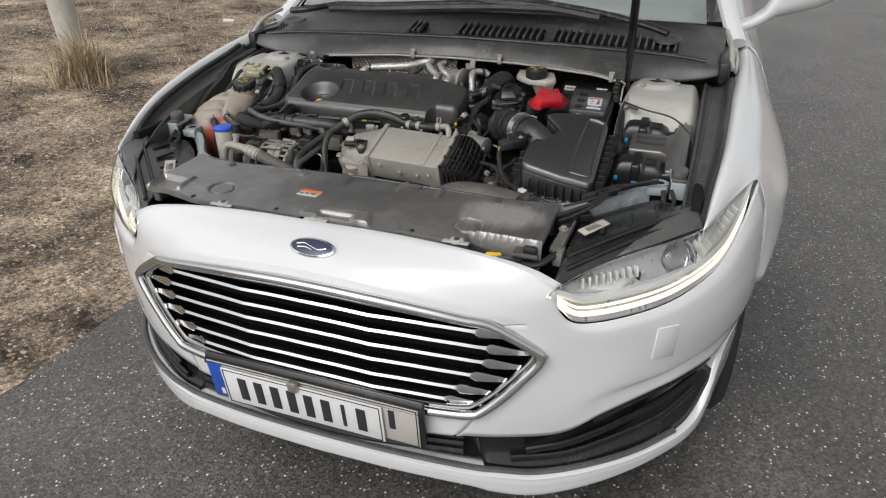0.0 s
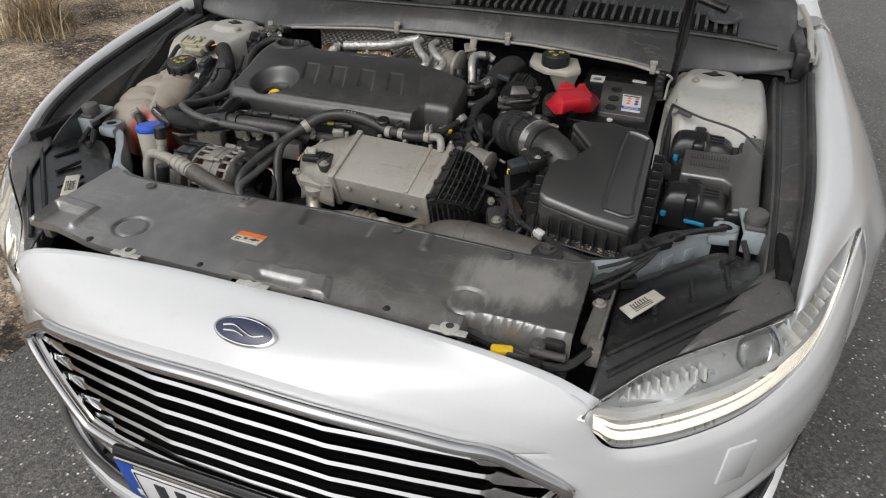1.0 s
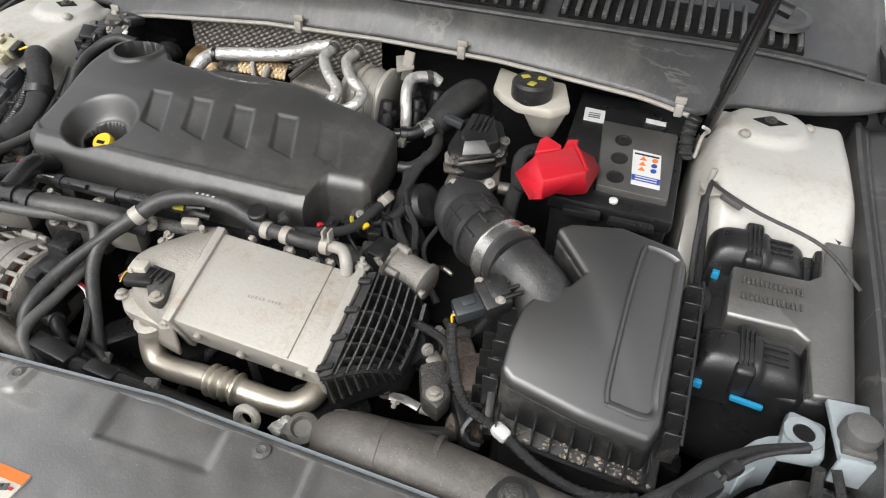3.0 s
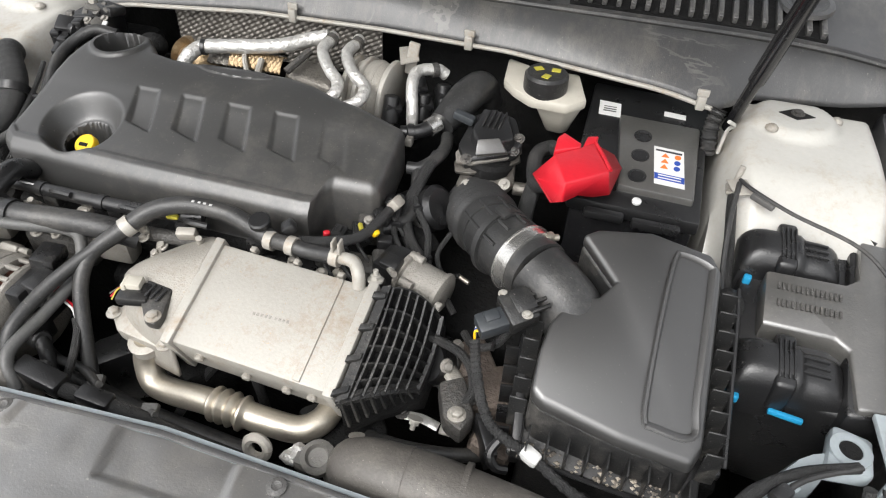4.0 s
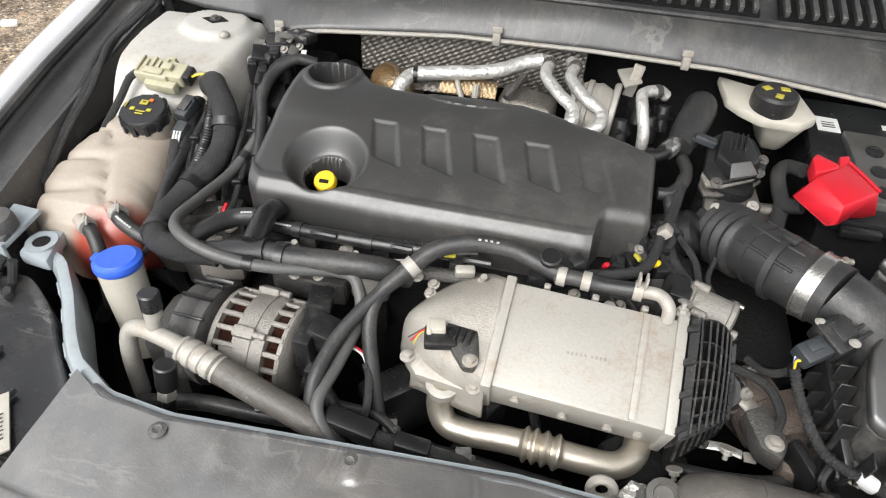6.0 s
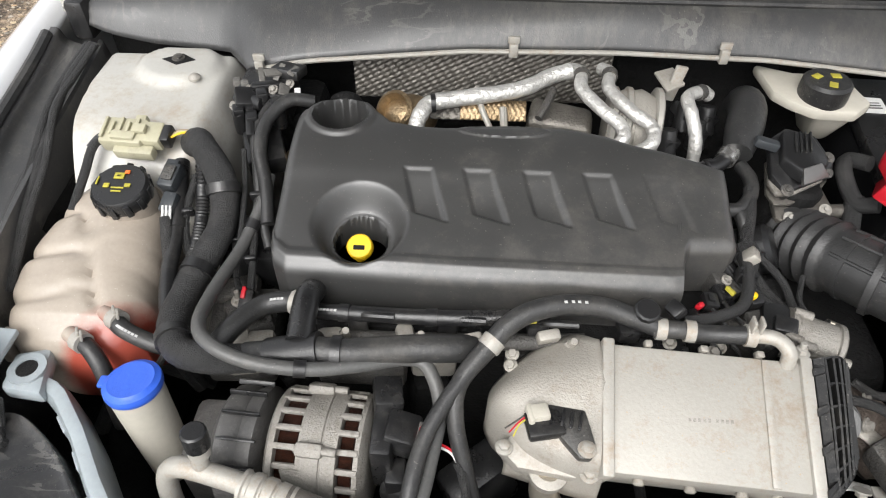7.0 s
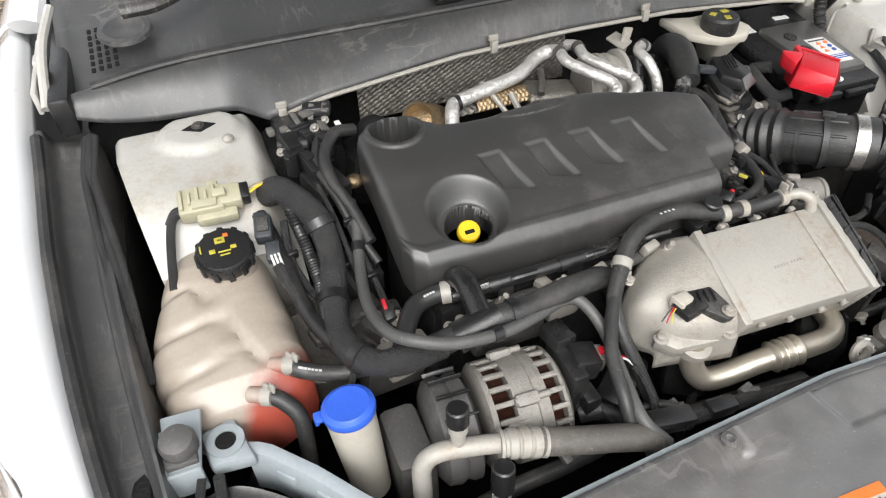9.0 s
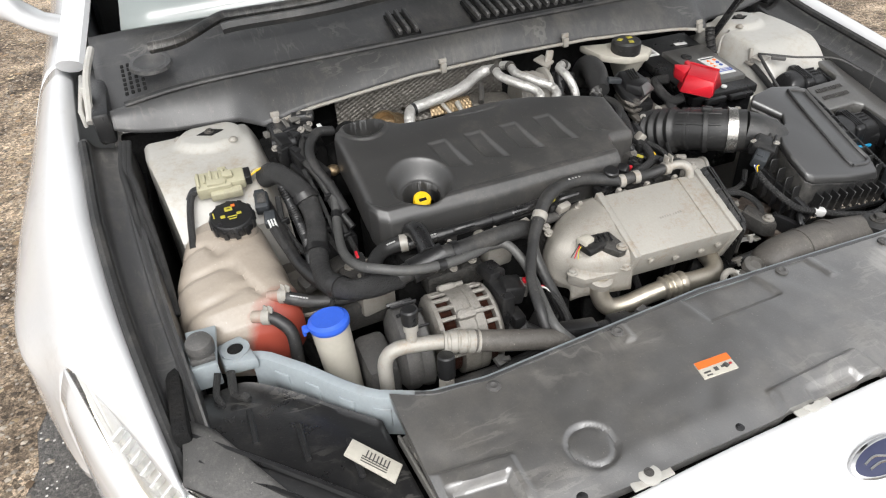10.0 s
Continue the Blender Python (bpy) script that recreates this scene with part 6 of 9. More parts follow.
part("coolant_pipe", tube([(-0.098, 0.536, 0.805), (-0.100, 0.526, 0.776), (-0.088, 0.514, 0.757), (-0.060, 0.508, 0.757), (-0.02, 0.503, 0.767), (0.02, 0.499, 0.772), (0.07, 0.498, 0.768), (0.103, 0.502, 0.764), (0.122, 0.518, 0.766), (0.128, 0.545, 0.768)], lambda s: bellows(s, 0.50, 0.61, 0.0152, 0.0055, 4), 26, 20), STEEL, cooler, "polished steel bellows pipe")
# black end duct with its lattice of ribs
duct_near, duct_far = Vector((0.219, 0.573, 0.806)), Vector((0.222, 0.648, 0.838))


def duct_top(u, v, h=0.0):
    """The arched upper face of the duct: u outwards, v from front to rear."""
    a = ic(1.045, v, -0.003)
    b = duct_near.lerp(duct_far, v)
    arch = max(0.0, math.sin(math.pi * u))
    return a.lerp(b, u) + Vector((0.004 * u * (1 - u), -0.004 * arch, (0.009 + 0.010 * v) * arch ** 0.8 - 0.010 * u * u)) + Vector((0.03, -0.25, 0.96)) * h


def rib_along(pts, out, depth, thick):
    """A thin moulded rib standing along a line of points."""
    rings = []
    for i, q in enumerate(pts):
        d = (pts[min(i + 1, len(pts) - 1)] - pts[max(i - 1, 0)]).normalized()
        sd = d.cross(out).normalized() * thick
        rings.append([q + sd, q - sd, q - sd - out * depth, q + sd - out * depth])
    return grid(rings, closed_u=True, caps=True)


shell = []
for u in (0.0, 0.12, 0.26, 0.4, 0.55, 0.7, 0.84, 0.95, 1.04):
    tops = [duct_top(u, v, -0.015) for v in (-0.02, 0.5, 1.02)]
    low = 0.075 - 0.030 * u
    shell.append(tops + [tops[2] + Vector((0, 0.002, -low)), tops[0] + Vector((0, 0.004, -low * 0.8))])
duct_ob = part("end_duct", grid(shell, closed_u=True, caps=True), GAP_SHADE, cooler, "black plastic end duct with a lattice of ribs", 50)
duct_up = Vector((0.03, -0.25, 0.96))
for i, u in enumerate((0.0, 0.16, 0.30, 0.43, 0.56, 0.69, 0.82, 0.97)):
    part("rib", rib_along([duct_top(u + 0.03 * math.sin(math.pi * v), v) for v in np.linspace(-0.03, 1.02, 8)], duct_up, 0.016, 0.0011 if 0 < i < 7 else 0.0022), BLACK_DUSTY, duct_ob)
for v0, v1 in ((-0.02, -0.02), (0.12, 0.06), (0.29, 0.17), (0.46, 0.33), (0.63, 0.51), (0.81, 0.72), (1.01, 1.0)):
    part("rib", rib_along([duct_top(u, v0 + (v1 - v0) * u + 0.03 * math.sin(math.pi * u), -0.0008) for u in np.linspace(0.0, 1.0, 9)], duct_up, 0.014, 0.0010), BLACK_DUSTY, duct_ob)
rail = [[duct_top(u, v, h) for u, h in ((-0.03, 0.002), (0.12, 0.0025), (0.13, -0.006), (-0.03, -0.008))] for v in np.linspace(-0.03, 1.03, 8)]
part("mounting_rail", grid(rail, closed_u=True, caps=True), BLACK_DUSTY, duct_ob)
for v in (0.05, 0.34, 0.62, 0.92):
    part("clip", slab([duct_top(-0.10, v - 0.03, 0.006), duct_top(0.10, v - 0.03, 0.006), duct_top(0.10, v + 0.03, 0.006), duct_top(-0.10, v + 0.03, 0.006)], -duct_up * 0.008, 0.001), BLACK_DUSTY, duct_ob)
# the front of the duct: stacked ledges crossed by short webs
for k in range(5):
    hgt = -0.004 - 0.011 * k
    end = 0.98 - 0.13 * k
    part("ledge", rib_along([duct_top(u, -0.035, hgt + 0.004 * k * u) + Vector((0, -0.002 + 0.0022 * k, 0)) for u in np.linspace(-0.02, end, 7)], Vector((0.1, -0.97, -0.2)), 0.012, 0.0014), BLACK_DUSTY, duct_ob)
for k in range(8):
    u = 0.03 + 0.115 * k
    a = duct_top(u, -0.03, -0.002) + Vector((0, -0.001, 0))
    part("web", rib_along([a, a + Vector((0.004, 0.006, -0.052 + 0.036 * u))], Vector((0.1, -1, -0.1)), 0.010, 0.0014), BLACK_DUSTY, duct_ob)
part("outlet", tube([duct_top(0.90, 0.5, -0.034), duct_top(1.15, 0.55, -0.040), duct_top(1.30, 0.62, -0.06), duct_top(1.34, 0.66, -0.10)], 0.024, 5, 18), BLACK, duct_ob, "black outlet bend")
part("outlet_band", tube([duct_top(1.10, 0.54, -0.038), duct_top(1.17, 0.56, -0.042)], 0.0262, 1, 22), BLACK_DUSTY, duct_ob)
for p, a in (((0.243, 0.633, 0.806), (0.8, -0.3, 0.5)), ((0.238, 0.607, 0.800), (0.6, -0.5, 0.5))):
    part("outlet_bolt", bolt(p, 0.0055, 0.008, a), ALU_DULL, duct_ob)
for p, a in (((0.166, 0.512, 0.768), (0.15, -0.6, -0.8)), ((0.222, 0.545, 0.778), (-0.1, -0.6, -0.8)), ((0.147, 0.632, 0.884), (0, 0.2, 1))):
    part("stud", join(bolt(p, 0.006, 0.008, a), rod(p, Vector(p) + Vector(a) * 0.014, 0.003)), ALU_SHEET, cooler)
part("top_hose", tube([(0.005, 0.652, 0.888), (0.03, 0.649, 0.892), (0.06, 0.648, 0.889), (0.10, 0.643, 0.896)], 0.0095, 5, 12), RUBBER, cooler, "small rubber hose")
part("top_pipe", tube([(0.10, 0.643, 0.896), (0.120, 0.637, 0.900), (0.130, 0.625, 0.896), (0.132, 0.620, 0.880)], 0.0075, 5, 12), ALU_SHEET, cooler, "bent aluminium pipe")
for p in ((0.012, 0.651, 0.890), (0.040, 0.649, 0.891), (0.097, 0.643, 0.896)):
    part("clamp", tube([(p[0] - 0.005, p[1], p[2]), (p[0] + 0.005, p[1] - 0.001, p[2])], 0.0115, 1, 14), ALU_SHEET, cooler, "spring clamp")
part("clamp_ears", join(rbox((0.095, 0.643, 0.912), (0.003, 0.012, 0.016), 0.001), rbox((0.103, 0.643, 0.912), (0.003, 0.012, 0.016), 0.001)), ALU_SHEET, cooler)

actuator = thing("valve_actuator", (0.20, 0.685, 0.78), "small round silver valve motor with a black cap", "actuator")
motor_at, motor_dir = Vector((0.166, 0.688, 0.846)), Vector((0.93, -0.28, -0.10))
part("motor", join(lathe([(0.020, -0.008), (0.028, -0.006), (0.028, 0.0), (0.0245, 0.002), (0.0245, 0.044), (0.027, 0.045), (0.027, 0.050), (0.022, 0.053)], motor_at, motor_dir, 28), *[rod(motor_at + Vector(o), motor_at + Vector(o) + motor_dir * w, 0.0055) for o, w in (((0.0, 0.010, 0.025), 0.020), ((-0.002, -0.024, 0.014), 0.018), ((0.045, -0.036, 0.0), 0.008))]), ALU_DULL, actuator)
part("rear_housing", join(rbox((0.146, 0.690, 0.846), (0.030, 0.046, 0.050), 0.006, (0, 0, -16)), rbox((0.150, 0.676, 0.872), (0.024, 0.020, 0.012), 0.003, (10, 0, -16))), BLACK, actuator)
part("terminal", rod((0.150, 0.668, 0.870), (0.160, 0.655, 0.876), 0.004), ALU_DULL, actuator)
part("stalk", rbox((0.185, 0.690, 0.80), (0.03, 0.03, 0.06), 0.006), GAP_SHADE, actuator)

# ---------- air filter box ----------
airbox = thing("air_filter_box", (0.43, 0.63, 0.60), "black plastic air filter box with a ribbed base", "air filter box")


def ab_z(x, y):
    return 0.848 + (y - 0.55) * 0.40 - (x - 0.42) * 0.13


plan = [(0.338, 0.560), (0.350, 0.552), (0.43, 0.542), (0.500, 0.540), (0.509, 0.560), (0.509, 0.735), (0.497, 0.752), (0.43, 0.757), (0.372, 0.742), (0.356, 0.730), (0.400, 0.690), (0.385, 0.668), (0.362, 0.665), (0.342, 0.628), (0.338, 0.60)]
lid = part("lid", slab([(x, y, ab_z(x, y)) for x, y in plan], (0, -0.002, -0.016), 0.005, 3, 0.02), AIRLID, airbox, "dusty black satin lid")
part("raised_frame", tube([(x, y, ab_z(x, y) + 0.0010) for x, y in [(0.452, 0.560), (0.497, 0.562), (0.498, 0.60), (0.499, 0.72), (0.496, 0.736), (0.466, 0.741), (0.458, 0.73), (0.452, 0.66), (0.4495, 0.58), (0.452, 0.560)]], 0.0044, 5, 8, 0.75), AIRLID, lid)
part("base", join(slab([(x * 1.0, y - 0.0015, ab_z(x, y) - 0.015) for x, y in plan], (0.0, -0.010, -0.21), 0.004, 2, 0.04), slab([(0.325, 0.528, 0.790), (0.520, 0.520, 0.775), (0.528, 0.75, 0.85), (0.345, 0.75, 0.87)], (0, 0, -0.010), 0.003)), BLACK_DUSTY, airbox, "dusty black ribbed base")
rib_mesh = mesh_of(rbox((0, 0, 0), (0.0022, 0.018, 0.050), 0.0008, (0, 0, 0), 1), "base_rib", BLACK_DUSTY)
for k in range(9):
    x = 0.345 + k * 0.020
    piece("rib", rib_mesh, airbox, pose(x, 0.530, 0.800 - 0.13 * (x - 0.42), 8, 0, 0))
for k in range(9):
    y = 0.555 + k * 0.021
    piece("rib", rib_mesh, airbox, pose(0.523, y, 0.81 + 0.34 * (y - 0.555), 0, 0, 90))
for k in range(6):
    piece("rib", rib_mesh, airbox, pose(0.327, 0.56 + k * 0.02, 0.815 + 0.4 * k * 0.02, 0, 0, 90))
rnd = random.Random(21)
gv, gf = [], []
for _ in range(170):
    x, y = rnd.uniform(0.335, 0.512), rnd.uniform(0.524, 0.541)
    z = 0.7905 - (x - 0.325) * 0.077 + (y - 0.524) * 0.33
    q, k = rnd.uniform(0.0012, 0.0038), len(gv)
    gv += [(x + q * math.cos(a) * rnd.uniform(0.6, 1.2), y + q * math.sin(a) * rnd.uniform(0.6, 1.0), z) for a in (0, 1.57, 3.14, 4.71)] + [(x, y, z + q * rnd.uniform(0.5, 1.0))]
    gf += [(k, k + 1, k + 4), (k + 1, k + 2, k + 4), (k + 2, k + 3, k + 4), (k + 3, k, k + 4)]
grit_mesh = bpy.data.meshes.new("grit")
grit_mesh.from_pydata(gv, [], gf)
grit_mesh.materials.append(STONE)
tagged(new("grit", grit_mesh), "pale grit and dry leaf crumbs on the filter box ledge", "grit", kind="stuff")
part("side_rail", tube([(0.532, 0.548, 0.828), (0.533, 0.62, 0.852), (0.533, 0.70, 0.880), (0.532, 0.735, 0.892)], 0.0024, 4, 6), BLACK, airbox)
part("front_rail", tube([(0.338, 0.521, 0.798), (0.40, 0.519, 0.790), (0.46, 0.518, 0.783), (0.515, 0.520, 0.776)], 0.0026, 4, 6), BLACK, airbox)
part("outlet_neck", tube([(0.382, 0.656, 0.818), (0.374, 0.660, 0.846), (0.357, 0.670, 0.870), (0.335, 0.682, 0.883), (0.314, 0.697, 0.888)], lambda s: 0.0365 * math.sqrt(max(0.02, 1 - max(0, 1 - s / 0.16) ** 2)) + 0.001 * s, 12, 24), RUBBER, airbox, "round outlet neck")
for c in ((0.528, 0.565, 0.80), (0.530, 0.70, 0.85)):
    part("edge_clip", rbox(c, (0.016, 0.022, 0.012), 0.003), BLACK, airbox)
hose = thing("intake_hose", (0.25, 0.77, 0.78), "ribbed black rubber intake hose with a steel clamp", "intake hose")
part("bellows", tube([(0.212, 0.868, 0.832), (0.217, 0.826, 0.851), (0.240, 0.778, 0.872), (0.276, 0.731, 0.884), (0.318, 0.694, 0.889)], lambda s: bellows(s, 0.16, 0.50, 0.039 - 0.007 * ease((0.16 - s) / 0.12), 0.0055, 5), 22, 26), RUBBER, hose)
part("clamp", tube([(0.2935, 0.7145, 0.8868), (0.306, 0.705, 0.888)], 0.0420, 1, 36), BRIGHT, hose, "bright steel hose clamp")
part("clamp_edge", tube([(0.2925, 0.7155, 0.8867), (0.2940, 0.7143, 0.8868)], 0.0432, 1, 36), BRIGHT, hose)
S = glide([(0.212, 0.868, 0.832), (0.217, 0.826, 0.851), (0.240, 0.778, 0.872), (0.276, 0.731, 0.884), (0.318, 0.694, 0.889)], 22)
for i in (50, 62):
    part("moulded_ring", tube([S[i], S[i + 2]], 0.0408, 1, 28), RUBBER, hose)
for k in (40, 75, 110, 145):
    pts = []
    for i in range(46, 72, 5):
        dv = Vector(S[i + 1] - S[i]).normalized()
        sx = dv.cross(Vector((0, 0, 1))).normalized()
        ux = sx.cross(dv)
        pts.append(Vector(S[i]) + (sx * math.cos(radians(k)) + ux * math.sin(radians(k))) * 0.0393)
    part("moulded_rib", tube(pts, 0.0022, 3, 6), RUBBER, hose)
part("clamp_screw", join(rod((0.316, 0.722, 0.918), (0.330, 0.730, 0.916), 0.004), rbox((0.320, 0.725, 0.918), (0.012, 0.010, 0.010), 0.003, (0, 0, 35))), STEEL, hose)
part("collar", join(tube([(0.262, 0.742, 0.882), (0.268, 0.737, 0.883)], 0.0425, 1, 28), rbox((0.263, 0.742, 0.926), (0.020, 0.012, 0.008), 0.003, (0, 0, -40))), RUBBER, hose)
maf = thing("airflow_sensor", (0.335, 0.655, 0.84), "black airflow sensor with a plugged cable", "sensor")
part("body", join(rbox((0.306, 0.636, 0.885), (0.034, 0.040, 0.026), 0.004, (15, -8, 38)), rbox((0.31, 0.64, 0.895), (0.024, 0.026, 0.012), 0.003, (15, -8, 38)), rbox((0.294, 0.648, 0.885), (0.014, 0.012, 0.018), 0.003, (15, -8, 38)), *[rbox((0.318 + 0.006 * k, 0.652 - 0.009 * k, 0.897), (0.022, 0.004, 0.006), 0.001, (15, -8, 38)) for k in range(3)]), BLACK_DUSTY, maf)
part("plug", join(rbox((0.284, 0.617, 0.878), (0.036, 0.024, 0.020), 0.003, (12, -8, 34)), rbox((0.282, 0.617, 0.888), (0.016, 0.012, 0.005), 0.001, (12, -8, 34))), GREYBLUE, maf, "dark grey cable plug")
for k in range(2):
    part("sensor_screw", bolt((0.306 + 0.012 - 0.03 * k, 0.636 - 0.016 + 0.022 * k, 0.885 + 0.013), 0.004, 0.004), ALU_SHEET, maf)
for i, m in enumerate((YELLOW, NAVY, PAPER)):
    part("wire", tube([(0.271 + 0.006, 0.609 - 0.004 + 0.004 * i, 0.872 + 0.002), (0.271 - 0.003, 0.609 - 0.004 + 0.003 * i, 0.872), (0.269, 0.602, 0.862)], 0.0014, 4, 6), m, maf)
part("cable", tube([(0.269, 0.602, 0.862), (0.277, 0.58, 0.845), (0.294, 0.548, 0.825), (0.313, 0.532, 0.812), (0.351, 0.523, 0.8), (0.40, 0.497, 0.795), (0.45, 0.487, 0.790), (0.50, 0.492, 0.800)], lambda t: 0.0056 + 0.0006 * math.sin(t * 260), 22, 10), BRAID, maf, "taped cable")
part("tape", rbox((0.351, 0.523, 0.8), (0.022, 0.016, 0.016), 0.005, (10, 10, -25)), PAPER, maf, "white cloth tape")

# throttle and black elbow
throttle = thing("throttle_body", (0.215, 0.90, 0.80), "black throttle valve body on a silver flange", "throttle body")
part("housing", slab([(0.174, 0.872, 0.920), (0.180, 0.925, 0.934), (0.204, 0.942, 0.940), (0.238, 0.930, 0.938), (0.256, 0.896, 0.922), (0.250, 0.884, 0.916), (0.188, 0.850, 0.910)], (0, 0, -0.016), 0.004), BLACK, throttle)
part("cap_step", slab([(0.188, 0.888, 0.934), (0.194, 0.926, 0.947), (0.228, 0.922, 0.946), (0.244, 0.890, 0.930), (0.234, 0.874, 0.936), (0.204, 0.860, 0.936)], (0, 0, -0.018), 0.003, 2, 0.10), BLACK, throttle)
part("smooth_facet", slab([(0.202, 0.861, 0.9385), (0.227, 0.873, 0.9385), (0.240, 0.866, 0.9235), (0.203, 0.847, 0.9235)], (0.002, 0.008, -0.008), 0.0012), FUSEGREY, throttle, "smooth grey facet")
for k in range(4):
    part("cap_rib", rbox((0.203 + 0.007 * k, 0.903 + 0.002 * k, 0.945 - 0.001 * k), (0.0022, 0.030, 0.004), 0.0006, (16, 0, -8)), BLACK_DUSTY, throttle)
part("plug_body", join(rbox((0.172, 0.908, 0.938), (0.030, 0.013, 0.012), 0.003, (0, 12, -8)), rod((0.158, 0.910, 0.936), (0.150, 0.911, 0.934), 0.004)), GREYBLUE, throttle)
for dz, dy, m in ((0.0, 0.0, ALU_DULL), (-0.012, -0.004, HEATSHIELD)):
    part("flange", slab([(0.178, 0.848 + dy, 0.907 + dz), (0.198, 0.851 + dy, 0.906 + dz), (0.240, 0.876 + dy, 0.908 + dz), (0.256, 0.896 + dy, 0.909 + dz), (0.246, 0.925, 0.912 + dz), (0.186, 0.920, 0.914 + dz), (0.172, 0.866 + dy, 0.910 + dz)], (0, 0.003, -0.006), 0.002), m, throttle, "silver flange")
part("lower_flange", slab([(0.182, 0.836, 0.882), (0.194, 0.824, 0.878), (0.222, 0.838, 0.882), (0.246, 0.840, 0.880), (0.256, 0.856, 0.884), (0.248, 0.900, 0.892), (0.184, 0.890, 0.892)], (0, 0.004, -0.010), 0.003), HEATSHIELD, throttle, "grey cast flange")
for p in ((0.197, 0.834, 0.884), (0.244, 0.850, 0.885), (0.190, 0.853, 0.911), (0.246, 0.886, 0.914), (0.249, 0.902, 0.924)):
    part("bolt", join(bolt(p, 0.0052, 0.003, (0, -0.5, 0.87)), bolt(p, 0.0036, 0.006, (0, -0.5, 0.87))), ALU_SHEET if p[2] < 0.9 else DARKMETAL, throttle)
part("stem", rod((0.205, 0.875, 0.80), (0.215, 0.885, 0.90), 0.034), GAP_SHADE, throttle)
part("side_boss", rod((0.254, 0.860, 0.874), (0.274, 0.862, 0.874), 0.009), HEATSHIELD, throttle)
elbow = thing("breather_elbow", (0.14, 0.95, 0.85), "black rubber breather elbow with a silver ferrule", "hose")
part("elbow", tube([(0.176, 1.03, 0.895), (0.172, 1.008, 0.930), (0.164, 0.970, 0.940), (0.150, 0.930, 0.930), (0.141, 0.908, 0.922)], lambda t: 0.0235 - 0.005 * ease((t - 0.6) / 0.4), 7, 18), RUBBER, elbow)
part("ferrule", tube([(0.135, 0.912, 0.921), (0.125, 0.899, 0.917)], 0.0125, 1, 18), BRIGHT, elbow, "silver ferrule")
part("branch", join(tube([(0.128, 0.902, 0.918), (0.112, 0.890, 0.914), (0.090, 0.884, 0.912)], 0.0095, 4, 12), lathe([(0.0115, 0), (0.0115, 0.008), (0.009, 0.010)], (0.108, 0.888, 0.914), (-0.95, -0.3, 0), 14)), BLACK, elbow, "black plastic branch")
part("branch_clip", rbox((0.106, 0.872, 0.909), (0.010, 0.012, 0.012), 0.002), ALU_DULL, elbow)
drop = part("drop_hose", tube([(0.150, 0.905, 0.905), (0.155, 0.880, 0.905), (0.150, 0.852, 0.903), (0.134, 0.832, 0.898), (0.118, 0.829, 0.897)], 0.0085, 6, 12), RUBBER, elbow)
part("lower_hose", tube([(0.130, 0.834, 0.898), (0.136, 0.815, 0.890), (0.139, 0.798, 0.878), (0.141, 0.770, 0.868), (0.128, 0.748, 0.866), (0.110, 0.735, 0.862)], 0.0080, 6, 12), RUBBER, elbow)
for k in range(3):
    part("tape_mark", tube([(0.1375, 0.806 - 0.003 * k, 0.8840 - 0.0018 * k), (0.1378, 0.805 - 0.003 * k, 0.8834 - 0.0018 * k)], 0.0084, 1, 12), LOOPHOSE, elbow)

# ---------- battery ----------
battery = thing("battery", (0.41, 0.95, 0.70), "black car battery with a red terminal cover and white labels", "battery")


def bz(y):
    return 0.902 + (y - 0.86) * 0.14


part("case", slab([(0.330, 0.850, bz(0.85) - 0.030), (0.487, 0.845, bz(0.845) - 0.030), (0.490, 1.085, bz(1.085) - 0.03), (0.332, 1.09, bz(1.09) - 0.03)], (0, 0, -0.17), 0.006), GLOSS, battery)
blid = part("lid", slab([(0.326, 0.846, bz(0.846) - 0.010), (0.491, 0.840, bz(0.84) - 0.010), (0.494, 1.088, bz(1.088) - 0.01), (0.328, 1.094, bz(1.094) - 0.01)], (0, 0, -0.020), 0.004), BLACK, battery, "black battery lid")
part("top_step", slab([(0.385, 0.872, bz(0.872)), (0.480, 0.868, bz(0.868)), (0.481, 1.010, bz(1.01)), (0.372, 1.014, bz(1.014))], (0, 0, -0.02), 0.003), FUSEGREY, blid, "dusty grey raised lid step")
for y in (0.893, 0.933, 0.973):
    part("vent_plug", lathe([(0.012, 0), (0.012, 0.0012), (0.009, 0.0016), (0.0085, 0.0006)], (0.407, y, bz(y) + 0.0002), (0, -0.14, 1), 18), BLACK, blid)
part("fixing_screw", lathe([(0.006, 0), (0.006, 0.003), (0.004, 0.004)], (0.412, 0.855, bz(0.855) - 0.008), (0, -0.14, 1), 12), PAPER, blid)
part("hold_down", join(rbox((0.375, 0.834, 0.880), (0.05, 0.012, 0.012), 0.003), rbox((0.44, 0.832, 0.878), (0.06, 0.012, 0.012), 0.003)), BLACK, battery)
label = part("label", slab([(0.423, 0.957, bz(0.957) + 0.001), (0.462, 0.954, bz(0.954) + 0.001), (0.467, 0.884, bz(0.884) + 0.001), (0.429, 0.886, bz(0.886) + 0.001)], (0, 0, -0.001), 0), PAPER, battery, "white battery warning label")
part("blue_band", slab([(0.4275, 0.905, bz(0.905) + 0.0016), (0.4655, 0.903, bz(0.903) + 0.0016), (0.466, 0.892, bz(0.892) + 0.0016), (0.4285, 0.894, bz(0.894) + 0.0016)], (0, 0, -0.0006), 0), NAVY, label)
part("blue_band", slab([(0.426, 0.951, bz(0.951) + 0.0016), (0.460, 0.949, bz(0.949) + 0.0016), (0.460, 0.946, bz(0.946) + 0.0016), (0.426, 0.948, bz(0.948) + 0.0016)], (0, 0, -0.0006), 0), INK, label)
